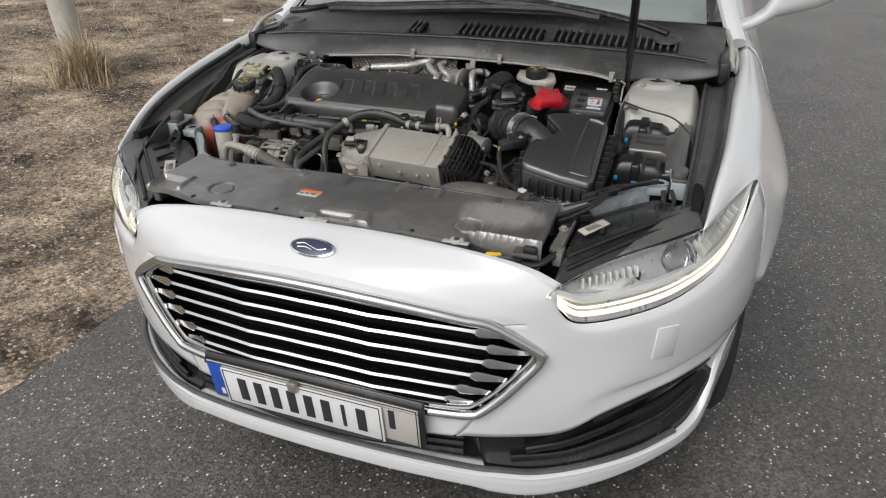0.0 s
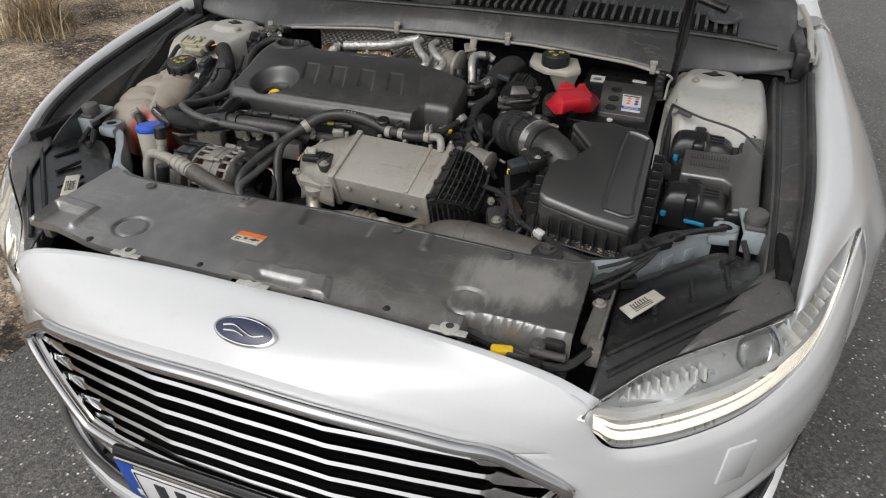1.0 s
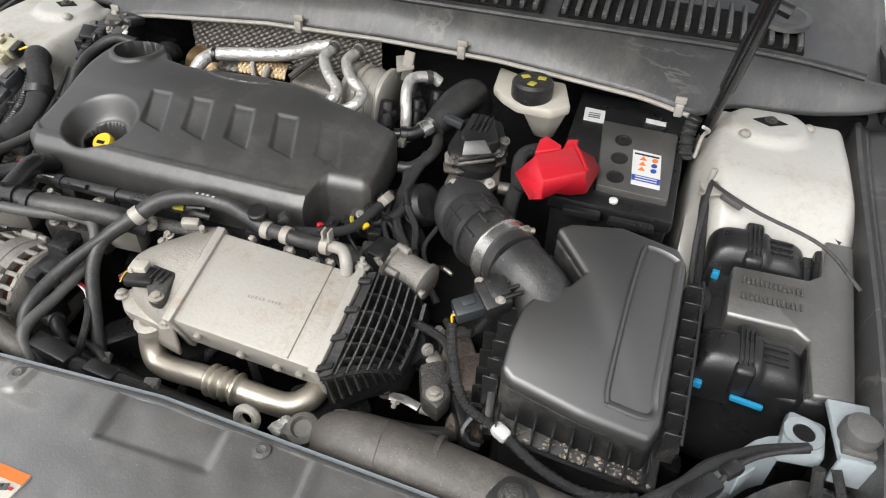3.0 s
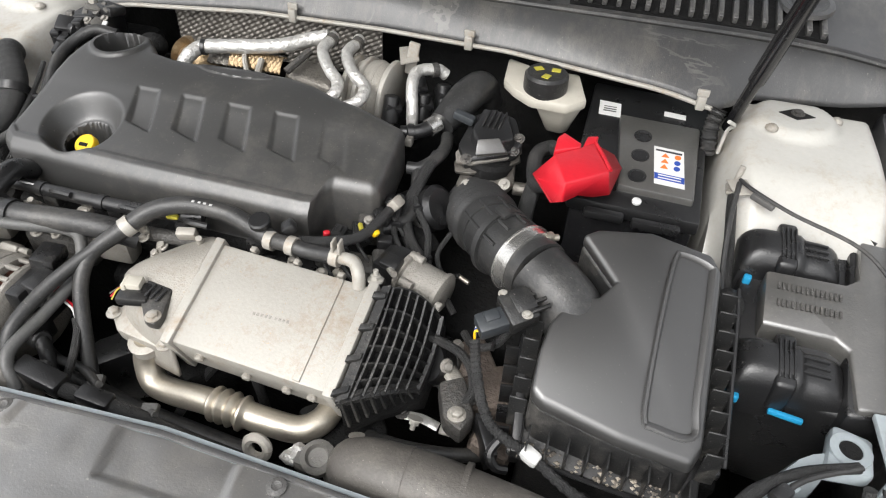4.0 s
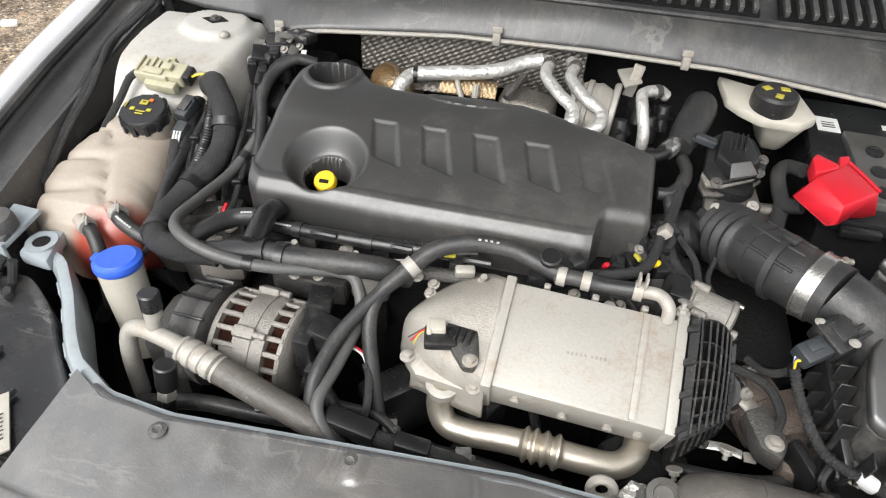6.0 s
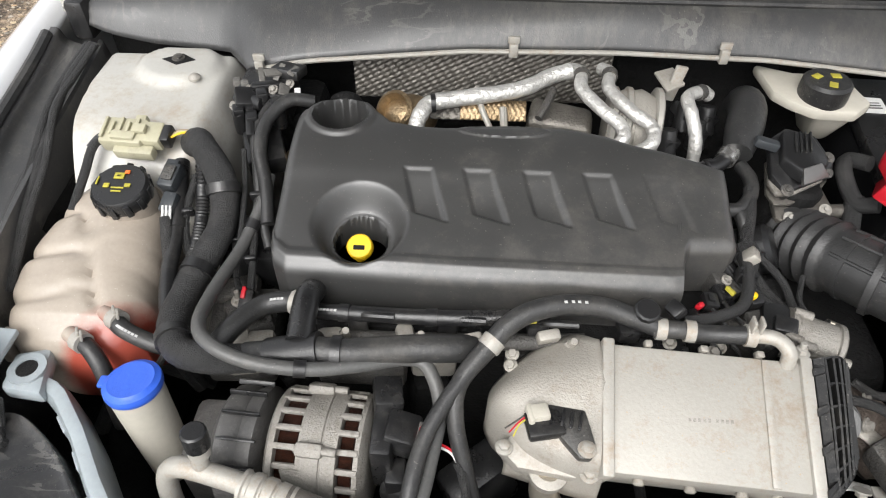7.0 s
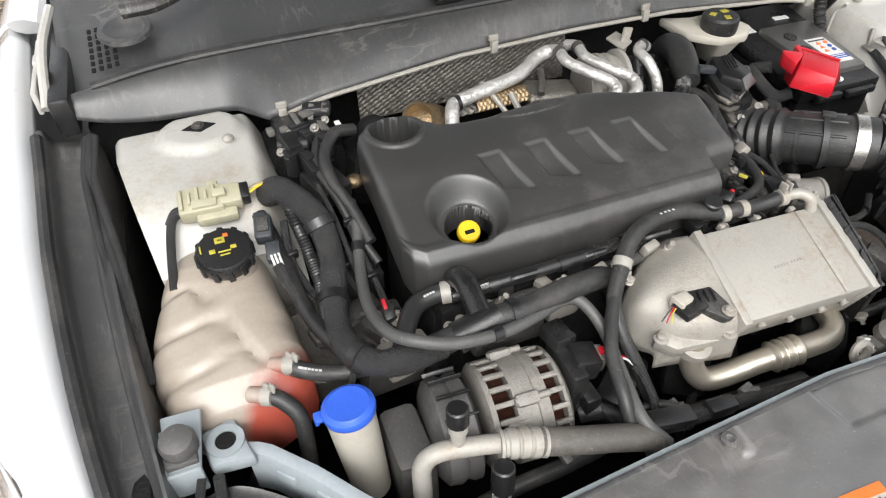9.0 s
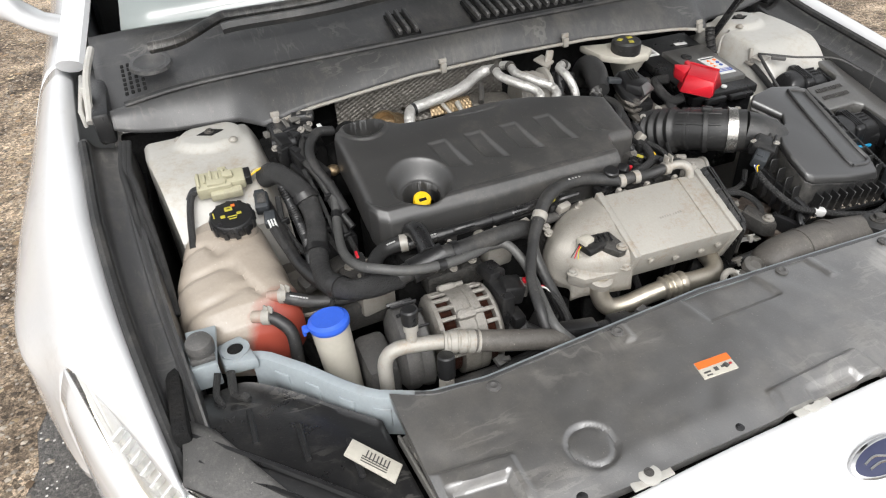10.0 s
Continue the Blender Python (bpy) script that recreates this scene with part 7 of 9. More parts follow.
for j in range(2):
    part("band_print", slab([(0.4325, 0.902 - 0.005 * j, bz(0.902 - 0.005 * j) + 0.0022), (0.4615, 0.9005 - 0.005 * j, bz(0.9 - 0.005 * j) + 0.0022), (0.4617, 0.899 - 0.005 * j, bz(0.899 - 0.005 * j) + 0.0022), (0.4327, 0.9005 - 0.005 * j, bz(0.9 - 0.005 * j) + 0.0022)], (0, 0, -0.0004), 0), PAPER, label)
for j in range(3):
    y = 0.937 - j * 0.011
    part("triangle_mark", slab([(0.434, y, bz(y) + 0.0016), (0.444, y, bz(y) + 0.0016), (0.439, y + 0.008, bz(y + 0.008) + 0.0016)], (0, 0, -0.0006), 0), ORANGE, label)
    part("round_mark", lathe([(0.0042, 0), (0.0042, 0.0008)], (0.455, y + 0.003, bz(y) + 0.0013), (0, -0.14, 1), 14), NAVY if j else ORANGE, label)
rear_label = part("rear_label", slab([(0.340, 1.050, bz(1.050) - 0.0085), (0.371, 1.048, bz(1.048) - 0.0085), (0.373, 1.018, bz(1.018) - 0.0085), (0.342, 1.019, bz(1.019) - 0.0085)], (0, 0, -0.001), 0), PAPER, battery, "small white label")
for j in range(3):
    part("print_bar", rbox((0.3565, 1.026 + j * 0.006, bz(1.03) - 0.0075), (0.018, 0.0018, 0.0008), 0), DARKMETAL, rear_label)
part("second_label", slab([(0.432, 1.048, bz(1.048) - 0.0085), (0.462, 1.046, bz(1.046) - 0.0085), (0.462, 1.036, bz(1.036) - 0.0085), (0.432, 1.038, bz(1.038) - 0.0085)], (0, 0, -0.001), 0), PAPER, battery)
red = bmesh.new()
rv = {k: red.verts.new(p) for k, p in dict(a=(0.302, 0.850, 0.945), b=(0.332, 0.871, 0.946), c=(0.345, 0.892, 0.945), d=(0.371, 0.837, 0.944), e=(0.323, 0.796, 0.944), l1=(0.279, 0.838, 0.919), l2=(0.310, 0.788, 0.918), l3=(0.326, 0.795, 0.917), f1=(0.340, 0.806, 0.922), f2=(0.358, 0.817, 0.916), d2=(0.377, 0.828, 0.916), r1=(0.386, 0.884, 0.920), r2=(0.373, 0.914, 0.920), k1=(0.345, 0.908, 0.915), k2=(0.298, 0.868, 0.915)).items()}
for ring in ("abcde", ("a", "e", "l3", "l2", "l1"), ("e", "d", "d2", "f2", "f1", "l3"), ("c", "r2", "r1", "d2", "d"), ("a", "l1", "k2", "k1", "r2", "c", "b")):
    red.faces.new([rv[k] for k in ring])
bmesh.ops.bevel(red, geom=[e for e in red.edges if len(e.link_faces) == 2], offset=0.0022, segments=2, affect="EDGES", profile=0.5)
cap_red = part("terminal_cover", red, RED, battery, "bright red terminal cover", 50, 0.002)
part("raised_tab", slab([(0.300, 0.856, 0.946), (0.300, 0.884, 0.949), (0.307, 0.896, 0.950), (0.331, 0.879, 0.949), (0.331, 0.873, 0.947)], (0, 0, -0.022), 0.002), RED, cap_red)
part("rear_tab", slab([(0.332, 0.874, 0.944), (0.336, 0.900, 0.948), (0.350, 0.905, 0.948), (0.348, 0.893, 0.945)], (0, 0, -0.022), 0.002), RED, cap_red)
part("side_ridge", tube([(0.347, 0.894, 0.945), (0.360, 0.866, 0.9448), (0.372, 0.838, 0.944)], 0.0022, 3, 6), RED, cap_red)
part("cable", join(tube([(0.300, 0.845, 0.90), (0.282, 0.86, 0.89), (0.275, 0.90, 0.905), (0.290, 0.925, 0.905), (0.305, 0.905, 0.915)], 0.010, 6, 10), tube([(0.283, 0.87, 0.892), (0.278, 0.835, 0.86), (0.282, 0.80, 0.82)], 0.011, 5, 10)), BRAID, battery, "thick black battery cable")

# ---------- brake fluid reservoir ----------
resv = thing("brake_fluid_reservoir", (0.26, 1.01, 0.85), "cream plastic brake fluid reservoir with a black cap", "fluid reservoir")
part("tank", join(slab([(0.196, 1.075, 0.952), (0.240, 1.050, 0.955), (0.305, 1.050, 0.955), (0.324, 0.988, 0.950), (0.300, 0.968, 0.947), (0.248, 0.968, 0.949), (0.222, 0.985, 0.951), (0.203, 1.006, 0.952)], (0, 0, -0.016), 0.005), slab([(0.240, 1.040, 0.940), (0.305, 1.045, 0.940), (0.321, 0.989, 0.938), (0.299, 0.972, 0.936), (0.254, 0.974, 0.938)], (0.002, 0.016, -0.060), 0.005, 2, -0.55)), NECK, resv)
part("cap", lathe([(0.030, -0.012), (0.031, 0.002), (0.0305, 0.016), (0.027, 0.020), (0.004, 0.020)], (0.263, 1.000, 0.955), (0, 0, 1), 30), BLACK_DUSTY, resv, "black cap with yellow marks")
for k in range(3):
    a = 0.6 + k * 2.1
    part("cap_mark", rbox((0.263 + 0.014 * math.cos(a), 1.0 + 0.014 * math.sin(a), 0.9755), (0.012, 0.010, 0.0012), 0.0003, (0, 0, k * 35)), OLIVE, resv)

# ---------- fuse box ----------
fuse = thing("fuse_box", (0.62, 0.75, 0.65), "black fuse and relay box with two clipped lids", "fuse box")
part("base", join(slab([(0.545, 0.665, 0.822), (0.672, 0.650, 0.818), (0.712, 0.67, 0.83), (0.705, 0.86, 0.885), (0.545, 0.865, 0.880)], (0, 0, -0.16), 0.006), slab([(0.650, 0.640, 0.838), (0.700, 0.645, 0.840), (0.705, 0.865, 0.888), (0.664, 0.865, 0.890)], (0, 0, -0.05), 0.005)), BLACK, fuse)
part("middle_cover", slab([(0.565, 0.722, 0.863), (0.640, 0.722, 0.863), (0.655, 0.712, 0.860), (0.658, 0.644, 0.846), (0.702, 0.648, 0.846), (0.706, 0.858, 0.896), (0.672, 0.858, 0.898), (0.666, 0.80, 0.887), (0.652, 0.789, 0.885), (0.566, 0.786, 0.886)], (0, 0, -0.03), 0.004), FUSEGREY, fuse, "dull grey middle cover")
for j in range(2):
    for k in range(14):
        part("print_bar", rbox((0.580 + k * 0.005, 0.748 + j * 0.020, 0.8745 + j * 0.0068), (0.0026, 0.009, 0.0014), 0, (18, 0, 0)), DARKMETAL, fuse)


def fuse_lid(x0, x1, y0, y1, z):
    m, mx, my = (x0 + x1) / 2, (x0 + x1) / 2, (y0 + y1) / 2

    def dome(x, y):
        u, v = abs(x - mx) / ((x1 - x0) / 2), abs(y - my) / ((y1 - y0) / 2)
        k = math.sqrt(max(0, 1 - u ** 7)) * math.sqrt(max(0, 1 - v ** 4))
        return z - 0.026 + 0.034 * k + 0.20 * (y - y0) - 0.006 * ease((x - m - 0.004) / 0.01) - 0.004 * ease((x - x1 + 0.03) / 0.03)

    lid_ob = part("lid", field(np.linspace(x0, x1, 60), lambda x: y0, lambda x: y1, 40, dome, 0.03), BLACK, fuse, "rounded black lid with a clip", 60)
    part("strap", slab([(m - 0.020, y0 - 0.003, z + 0.005), (m + 0.002, y0 - 0.003, z + 0.005), (m + 0.002, y1 + 0.003, z + 0.020), (m - 0.020, y1 + 0.003, z + 0.020)], (0, 0, -0.045), 0.005, 3), BLACK, lid_ob)
    for k in range(4):
        part("strap_rib", rbox((m - 0.0165 + k * 0.005, my, z + 0.0135), (0.002, (y1 - y0) * 0.8, 0.003), 0.0006, (14, 0, 0)), BLACK, lid_ob)
    for k in range(3):
        part("clip_finger", rbox((m + 0.022, my - 0.008 + k * 0.009, z + 0.007 + 0.0018 * k), (0.028, 0.003, 0.004), 0.001, (0, 4, 0)), BLACK, lid_ob)
    return lid_ob


fuse_lid(0.540, 0.655, 0.795, 0.850, 0.888)
fuse_lid(0.540, 0.660, 0.655, 0.712, 0.842)
for p, s in (((0.552, 0.790, 0.862), (0.009, 0.008, 0.012)), ((0.548, 0.652, 0.812), (0.010, 0.008, 0.010)), ((0.603, 0.648, 0.805), (0.036, 0.006, 0.007))):
    part("latch", rbox(p, s, 0.002, (0, 0, -8)), CYAN, fuse, "light blue latch")
part("loom", join(tube([(0.53, 0.92, 0.905), (0.527, 0.88, 0.895), (0.532, 0.82, 0.86), (0.536, 0.76, 0.82), (0.53, 0.70, 0.78), (0.525, 0.62, 0.74)], 0.0065, 6, 12), tube([(0.55, 0.885, 0.91), (0.60, 0.878, 0.912), (0.66, 0.872, 0.905), (0.69, 0.86, 0.895)], 0.003, 6, 8), ball((0.535, 0.755, 0.845), (0.018, 0.024, 0.02), 14)), BRAID, fuse, "black wiring loom")

# ---------- coolant tank ----------
t_cx = curve1([(0.62, -0.618), (0.66, -0.625), (0.72, -0.634), (0.78, -0.630), (0.84, -0.624), (0.90, -0.622)])
t_hw = curve1([(0.626, 0.030), (0.634, 0.060), (0.65, 0.078), (0.69, 0.088), (0.74, 0.086), (0.80, 0.074), (0.85, 0.064), (0.885, 0.048), (0.90, 0.018)])
t_top = curve1([(0.626, 0.815), (0.635, 0.838), (0.66, 0.858), (0.70, 0.872), (0.76, 0.885), (0.82, 0.893), (0.87, 0.886), (0.90, 0.86)])


def tank_ring(y, n=110, grow=1.0):
    cx0, hw, zt = t_cx(y), t_hw(y) * grow, t_top(y)
    zb = 0.745 - 0.05 * ease((y - 0.64) / 0.08)
    cz, hh = (zt + zb) / 2, (zt - zb) / 2 * grow
    out = []
    for k in np.linspace(0, 2 * math.pi, n, endpoint=False):
        c, s = math.cos(k), math.sin(k)
        e = 0.62
        px = cx0 + hw * math.copysign(abs(c) ** e, c)
        pz = cz + hh * math.copysign(abs(s) ** e, s)
        dip = 0
        for g in (0.805, 0.745, 0.690):
            gy = g + 0.012 * math.sin((px + 0.62) * 30)
            dip += math.exp(-((y - gy) / 0.0065) ** 2)
        seam = math.exp(-((px - (-0.650 + 0.45 * (0.79 - y))) / 0.006) ** 2) * ease((y - 0.66) / 0.02) * ease((0.80 - y) / 0.02)
        dip *= 0.10 + 0.90 * ease((-0.650 + 0.45 * (0.79 - y) - px) / 0.012)
        q = 1 - 0.07 * dip
        lump = 0.006 * math.sin((y - 0.62) / 0.06 * math.pi * 2) * 0.5
        out.append((cx0 + (px - cx0) * (q + lump), y, cz + (pz - cz) * (1 - 0.055 * dip) - 0.008 * seam * (s > 0)))
    return out


ctank = thing("coolant_tank", (-0.625, 0.76, 0.70), "cloudy plastic coolant tank with red coolant and a black cap", "coolant tank")
part("body", grid([tank_ring(y) for y in np.linspace(0.627, 0.896, 140)], closed_u=True, caps=True), TANK, ctank, sharp=70)
cap_pos = (-0.604, 0.812, 0.893)
part("neck", lathe([(0.034, -0.02), (0.034, 0.006), (0.030, 0.010)], cap_pos, (0, -0.18, 1), 28), TANK, ctank)
ccap = part("cap", lathe([(0.032, 0.002), (0.034, 0.006), (0.034, 0.022), (0.031, 0.026), (0.004, 0.027)], cap_pos, (0, -0.18, 1), 36), BLACK, ctank, "black screw cap with yellow and orange marks")
for k in range(12):
    a = k * math.pi / 6
    part("grip", rbox((cap_pos[0] + 0.0335 * math.cos(a), cap_pos[1] - 0.0025 + 0.0335 * math.sin(a), cap_pos[2] + 0.0135 + 0.007 * math.sin(a)), (0.004, 0.008, 0.017), 0.0015, (10, 0, math.degrees(a))), BLACK, ccap)
for dx, dy, sx, sy, m in ((-0.002, 0.012, 0.012, 0.009, OLIVE), (0.006, 0.018, 0.006, 0.005, ORANGE), (-0.002, 0.012, 0.006, 0.004, BLACK), (-0.013, -0.003, 0.007, 0.006, OLIVE), (0.012, -0.002, 0.007, 0.005, OLIVE), (0.001, -0.006, 0.015, 0.0018, OLIVE), (0.001, -0.011, 0.012, 0.0018, OLIVE), (-0.026, 0.004, 0.002, 0.012, OLIVE)):
    part("cap_mark", rbox((cap_pos[0] + dx, cap_pos[1] - 0.005 + dy, cap_pos[2] + 0.0272 + 0.18 * dy), (sx, sy, 0.0016), 0.0004, (10, 0, 0)), m, ccap)
for a, b in (((-0.588, 0.668, 0.852), (-0.566, 0.655, 0.856)), ((-0.618, 0.642, 0.846), (-0.598, 0.630, 0.848))):
    part("nipple", rod(a, b, 0.009), TANK, ctank)
    mid = (Vector(a) + Vector(b)) / 2
    part("hose_clip", tube([Vector(b) * 0.75 + Vector(a) * 0.25, Vector(b) * 1.25 - Vector(a) * 0.25], 0.0118, 1, 14), ALU_SHEET, ctank, "spring clip")
    part("clip_ears", join(rbox(Vector(b) + Vector((0, 0.002, 0.013)), (0.003, 0.009, 0.010), 0.001, (0, 15, 30)), rbox(Vector(b) + Vector((0.006, -0.002, 0.013)), (0.003, 0.009, 0.010), 0.001, (0, 15, 30))), ALU_SHEET, ctank)
part("side_lug", rbox((-0.712, 0.655, 0.80), (0.016, 0.03, 0.035), 0.005), TANK, ctank)

washer = thing("washer_filler", (-0.524, 0.572, 0.70), "cream washer filler neck with a blue cap", "washer filler")
part("neck", lathe([(0.023, 0), (0.0255, 0.06), (0.027, 0.115), (0.0275, 0.140)], (-0.513, 0.566, 0.704), (-0.06, 0.10, 1), 26), NECK, washer)
bcap = part("cap", lathe([(0.026, -0.004), (0.0292, 0.0), (0.0300, 0.005), (0.0292, 0.009), (0.026, 0.0105), (0.0235, 0.0125), (0.019, 0.0118), (0.004, 0.0125)], (-0.521, 0.580, 0.844), (-0.06, 0.10, 1), 34), BLUE, washer, "blue snap cap")
part("tab", join(rbox((-0.553, 0.583, 0.846), (0.012, 0.014, 0.005), 0.002), rbox((-0.557, 0.585, 0.840), (0.005, 0.010, 0.012), 0.002)), BLUE, bcap)

# ---------- alternator ----------
alt = thing("alternator", (-0.33, 0.555, 0.66), "bare aluminium alternator with slotted end frames", "alternator")
AC = Vector((-0.330, 0.560, 0.770))
AX = Vector((1, -0.06, 0)).normalized()


def around(x, deg, r):
    """A point on the alternator: along its axis, round it, out from it."""
    k = radians(deg)
    return AC + AX * x + Vector((0, -math.cos(k) * r, math.sin(k) * r))


part("winding", lathe([(r * 0.97, h * 0.76) for r, h in [(0.030, -0.056), (0.056, -0.050), (0.0585, -0.040), (0.0585, -0.024), (0.050, -0.020), (0.050, 0.034), (0.0585, 0.036), (0.0585, 0.052), (0.03, 0.06)]], AC, AX, 40), COPPER, alt, "copper windings seen through the slots")
part("body", lathe([(r * 0.97, h * 0.76) for r, h in [(0.062, -0.020), (0.0665, -0.019), (0.0675, 0.010), (0.0675, 0.011), (0.0660, 0.012), (0.0660, 0.0135), (0.0675, 0.0145), (0.0675, 0.015), (0.0665, 0.033), (0.062, 0.034)]], AC, AX, 56), ALU_DULL, alt, "cast middle ring", 30)
part("end_frame", lathe([(r * 0.97, h * 0.76) for r, h in [(0.045, -0.064), (0.060, -0.063), (0.0655, -0.058), (0.0665, -0.050), (0.062, -0.049)]], AC, AX, 48), ALU_DULL, alt, "cast end frame")
part("end_frame", lathe([(r * 0.97, h * 0.76) for r, h in [(0.062, 0.055), (0.066, 0.056), (0.065, 0.062), (0.055, 0.070), (0.04, 0.071)]], AC, AX, 48), ALU_DULL, alt, "cast end frame")
for x0, w in ((-0.0262, 0.028), (0.0338, 0.022)):
    for k in range(15):
        d = 12 + k * 17
        part("frame_bar", rbox(around(x0, d, 0.0625), (w, 0.0065, 0.0055), 0.0018, (90 - d, 0, -3.4)), ALU_DULL, alt)
for d in (62, 128):
    part("case_lug", join(rbox(around(-0.003, d, 0.068), (0.028, 0.015, 0.012), 0.004, (90 - d, 0, -3.4)), rod(around(-0.018, d, 0.0685), around(0.024, d, 0.0685), 0.0042)), ALU_DULL, alt, "case bolt in its lug")
part("pale_plate", slab([around(-0.034, 44, 0.0665), around(0.004, 44, 0.0665), around(0.006, 22, 0.0675), around(-0.027, 20, 0.0675)], (0, 0.010, -0.006), 0.004), ALU_DULL, alt)
part("pulley_guard", join(lathe([(0.050, 0), (0.062, 0.008), (0.064, 0.022), (0.060, 0.030), (0.064, 0.038), (0.064, 0.046), (0.05, 0.052)], AC + Vector((-0.108, 0.006, -0.004)), AX, 40), rbox((-0.462, 0.575, 0.71), (0.05, 0.09, 0.12), 0.012)), DUSTY_DARK, alt, "dusty black belt guard")
for k in range(5):
    part("guard_rib", rbox(around(-0.078, 40 + 24 * k, 0.0645), (0.040, 0.003, 0.006), 0.001, (50 - 24 * k, 0, -3.4)), BLACK, alt)
part("regulator", join(rbox((-0.264, 0.560, 0.800), (0.022, 0.070, 0.070), 0.005), rbox((-0.246, 0.556, 0.822), (0.034, 0.036, 0.032), 0.004, (0, 12, -8)), rbox((-0.262, 0.590, 0.838), (0.030, 0.036, 0.020), 0.004, (0, 8, 10)), rbox((-0.250, 0.528, 0.780), (0.020, 0.030, 0.040), 0.004)), BLACK, alt, "black regulator")
part("plug_socket", rbox((-0.227, 0.552, 0.823), (0.010, 0.024, 0.022), 0.002, (0, 12, -8)), DUSTY, alt)
part("plug_lock", rbox((-0.224, 0.551, 0.836), (0.007, 0.010, 0.006), 0.0015, (0, 12, -8)), RED, alt, "red plug lock")
for i, m in enumerate((PAPER, RED)):
    part("plug_wire", tube([(-0.221, 0.548 + 0.004 * i, 0.822), (-0.197, 0.540 + 0.003 * i, 0.820), (-0.188, 0.532, 0.812)], 0.0014, 5, 6), m, alt)
part("plug_lead", tube([(-0.189, 0.533, 0.813), (-0.182, 0.522, 0.803), (-0.178, 0.50, 0.785), (-0.18, 0.48, 0.765)], 0.0048, 5, 8), BRAID, alt)
part("stud_boot", join(rod((-0.262, 0.525, 0.765), (-0.235, 0.515, 0.775), 0.012), tube([(-0.24, 0.517, 0.773), (-0.225, 0.505, 0.765), (-0.215, 0.49, 0.74)], 0.009, 4, 10)), RUBBER, alt, "black rubber terminal boot")

# ---------- air conditioning pipe ----------
acp = thing("air_conditioning_pipe", (-0.40, 0.49, 0.70), "bent aluminium air conditioning pipe with a grey sleeve", "pipe")
part("pipe", tube([(-0.472, 0.490, 0.72), (-0.471, 0.496, 0.785), (-0.467, 0.503, 0.818), (-0.450, 0.503, 0.833), (-0.415, 0.496, 0.834), (-0.382, 0.488, 0.832), (-0.35, 0.480, 0.827)], 0.0105, 8, 16), ALU_SHEET, acp)
part("crimp", tube([(-0.387, 0.488, 0.832), (-0.362, 0.482, 0.829), (-0.338, 0.476, 0.824)], lambda s: 0.0165 - 0.0018 * (abs(math.sin(s * 12.5)) > 0.92), 16, 18), ALU_SHEET, acp, "crimped collar")
part("sleeve", tube([(-0.345, 0.478, 0.826), (-0.30, 0.467, 0.817), (-0.25, 0.457, 0.806), (-0.215, 0.450, 0.792), (-0.20, 0.448, 0.76)], 0.0155, 7, 18), SLEEVE, acp, "grey-brown rubber sleeve")
part("service_port", join(rod((-0.428, 0.500, 0.835), (-0.426, 0.505, 0.862), 0.008), rod((-0.426, 0.505, 0.856), (-0.425, 0.508, 0.882), 0.0105)), ALU_SHEET, acp)
part("port_cap", rod((-0.4255, 0.5065, 0.868), (-0.425, 0.509, 0.892), 0.012), BLACK, acp, "black port cap")
part("pressure_switch", join(rod((-0.400, 0.450, 0.76), (-0.397, 0.456, 0.805), 0.008), rod((-0.397, 0.456, 0.80), (-0.394, 0.462, 0.835), 0.0125)), BLACK, acp, "black pressure switch")
part("switch_hex", rod((-0.399, 0.452, 0.785), (-0.397, 0.456, 0.80), 0.0115, None, 6), ALU, acp)

# ---------- hoses and looms ----------
def hose_thing(name, label, path, r, material, category="hose", clips=(), n=7, seg=12):
    base = np.min(np.array(path), axis=0)
    h = thing(name, (path[0][0], path[0][1], base[2]), label, category)
    part("hose", tube(path, r, n, seg), material, h)
    S = glide(path, 10)
    for t in clips:
        i = int(t * (len(S) - 2))
        d = Vector(S[i + 1] - S[i]).normalized() * 0.006
        q = r(t) if callable(r) else r
        part("clip", tube([Vector(S[i]) - d, Vector(S[i]) + d], q * 1.18, 1, 14), ALU_SHEET if material is RUBBER else BLACK, h)
    return h


hose_thing("wiring_trunk", "thick taped wiring trunk curving past the engine", [(-0.535, 0.885, 0.925), (-0.515, 0.862, 0.938), (-0.487, 0.828, 0.912), (-0.482, 0.785, 0.880), (-0.498, 0.72, 0.862), (-0.502, 0.66, 0.860), (-0.480, 0.612, 0.868), (-0.44, 0.605, 0.866), (-0.40, 0.612, 0.860)], lambda t: 0.0178 - 0.002 * t + 0.0008 * math.sin(t * 31) + 0.0002 * math.sin(t * 300), BRAID, "wiring", (0.28, 0.5, 0.72), 24, 16)
tee = hose_thing("coolant_tee_hose", "black rubber coolant hose with a moulded tee", [(-0.41, 0.612, 0.862), (-0.375, 0.610, 0.872), (-0.345, 0.610, 0.880), (-0.30, 0.610, 0.880), (-0.25, 0.620, 0.876), (-0.20, 0.627, 0.872), (-0.165, 0.640, 0.855)], 0.0148, RUBBER, "hose", (), 7, 16)
part("tee", join(tube([(-0.385, 0.609, 0.868), (-0.330, 0.611, 0.881)], 0.0190, 1, 18), tube([(-0.353, 0.690, 0.880), (-0.352, 0.660, 0.898), (-0.352, 0.615, 0.888)], 0.0138, 7, 16), tube([(-0.318, 0.609, 0.880), (-0.308, 0.609, 0.880)], 0.0178, 1, 18)), BLACK, tee, "moulded tee piece")
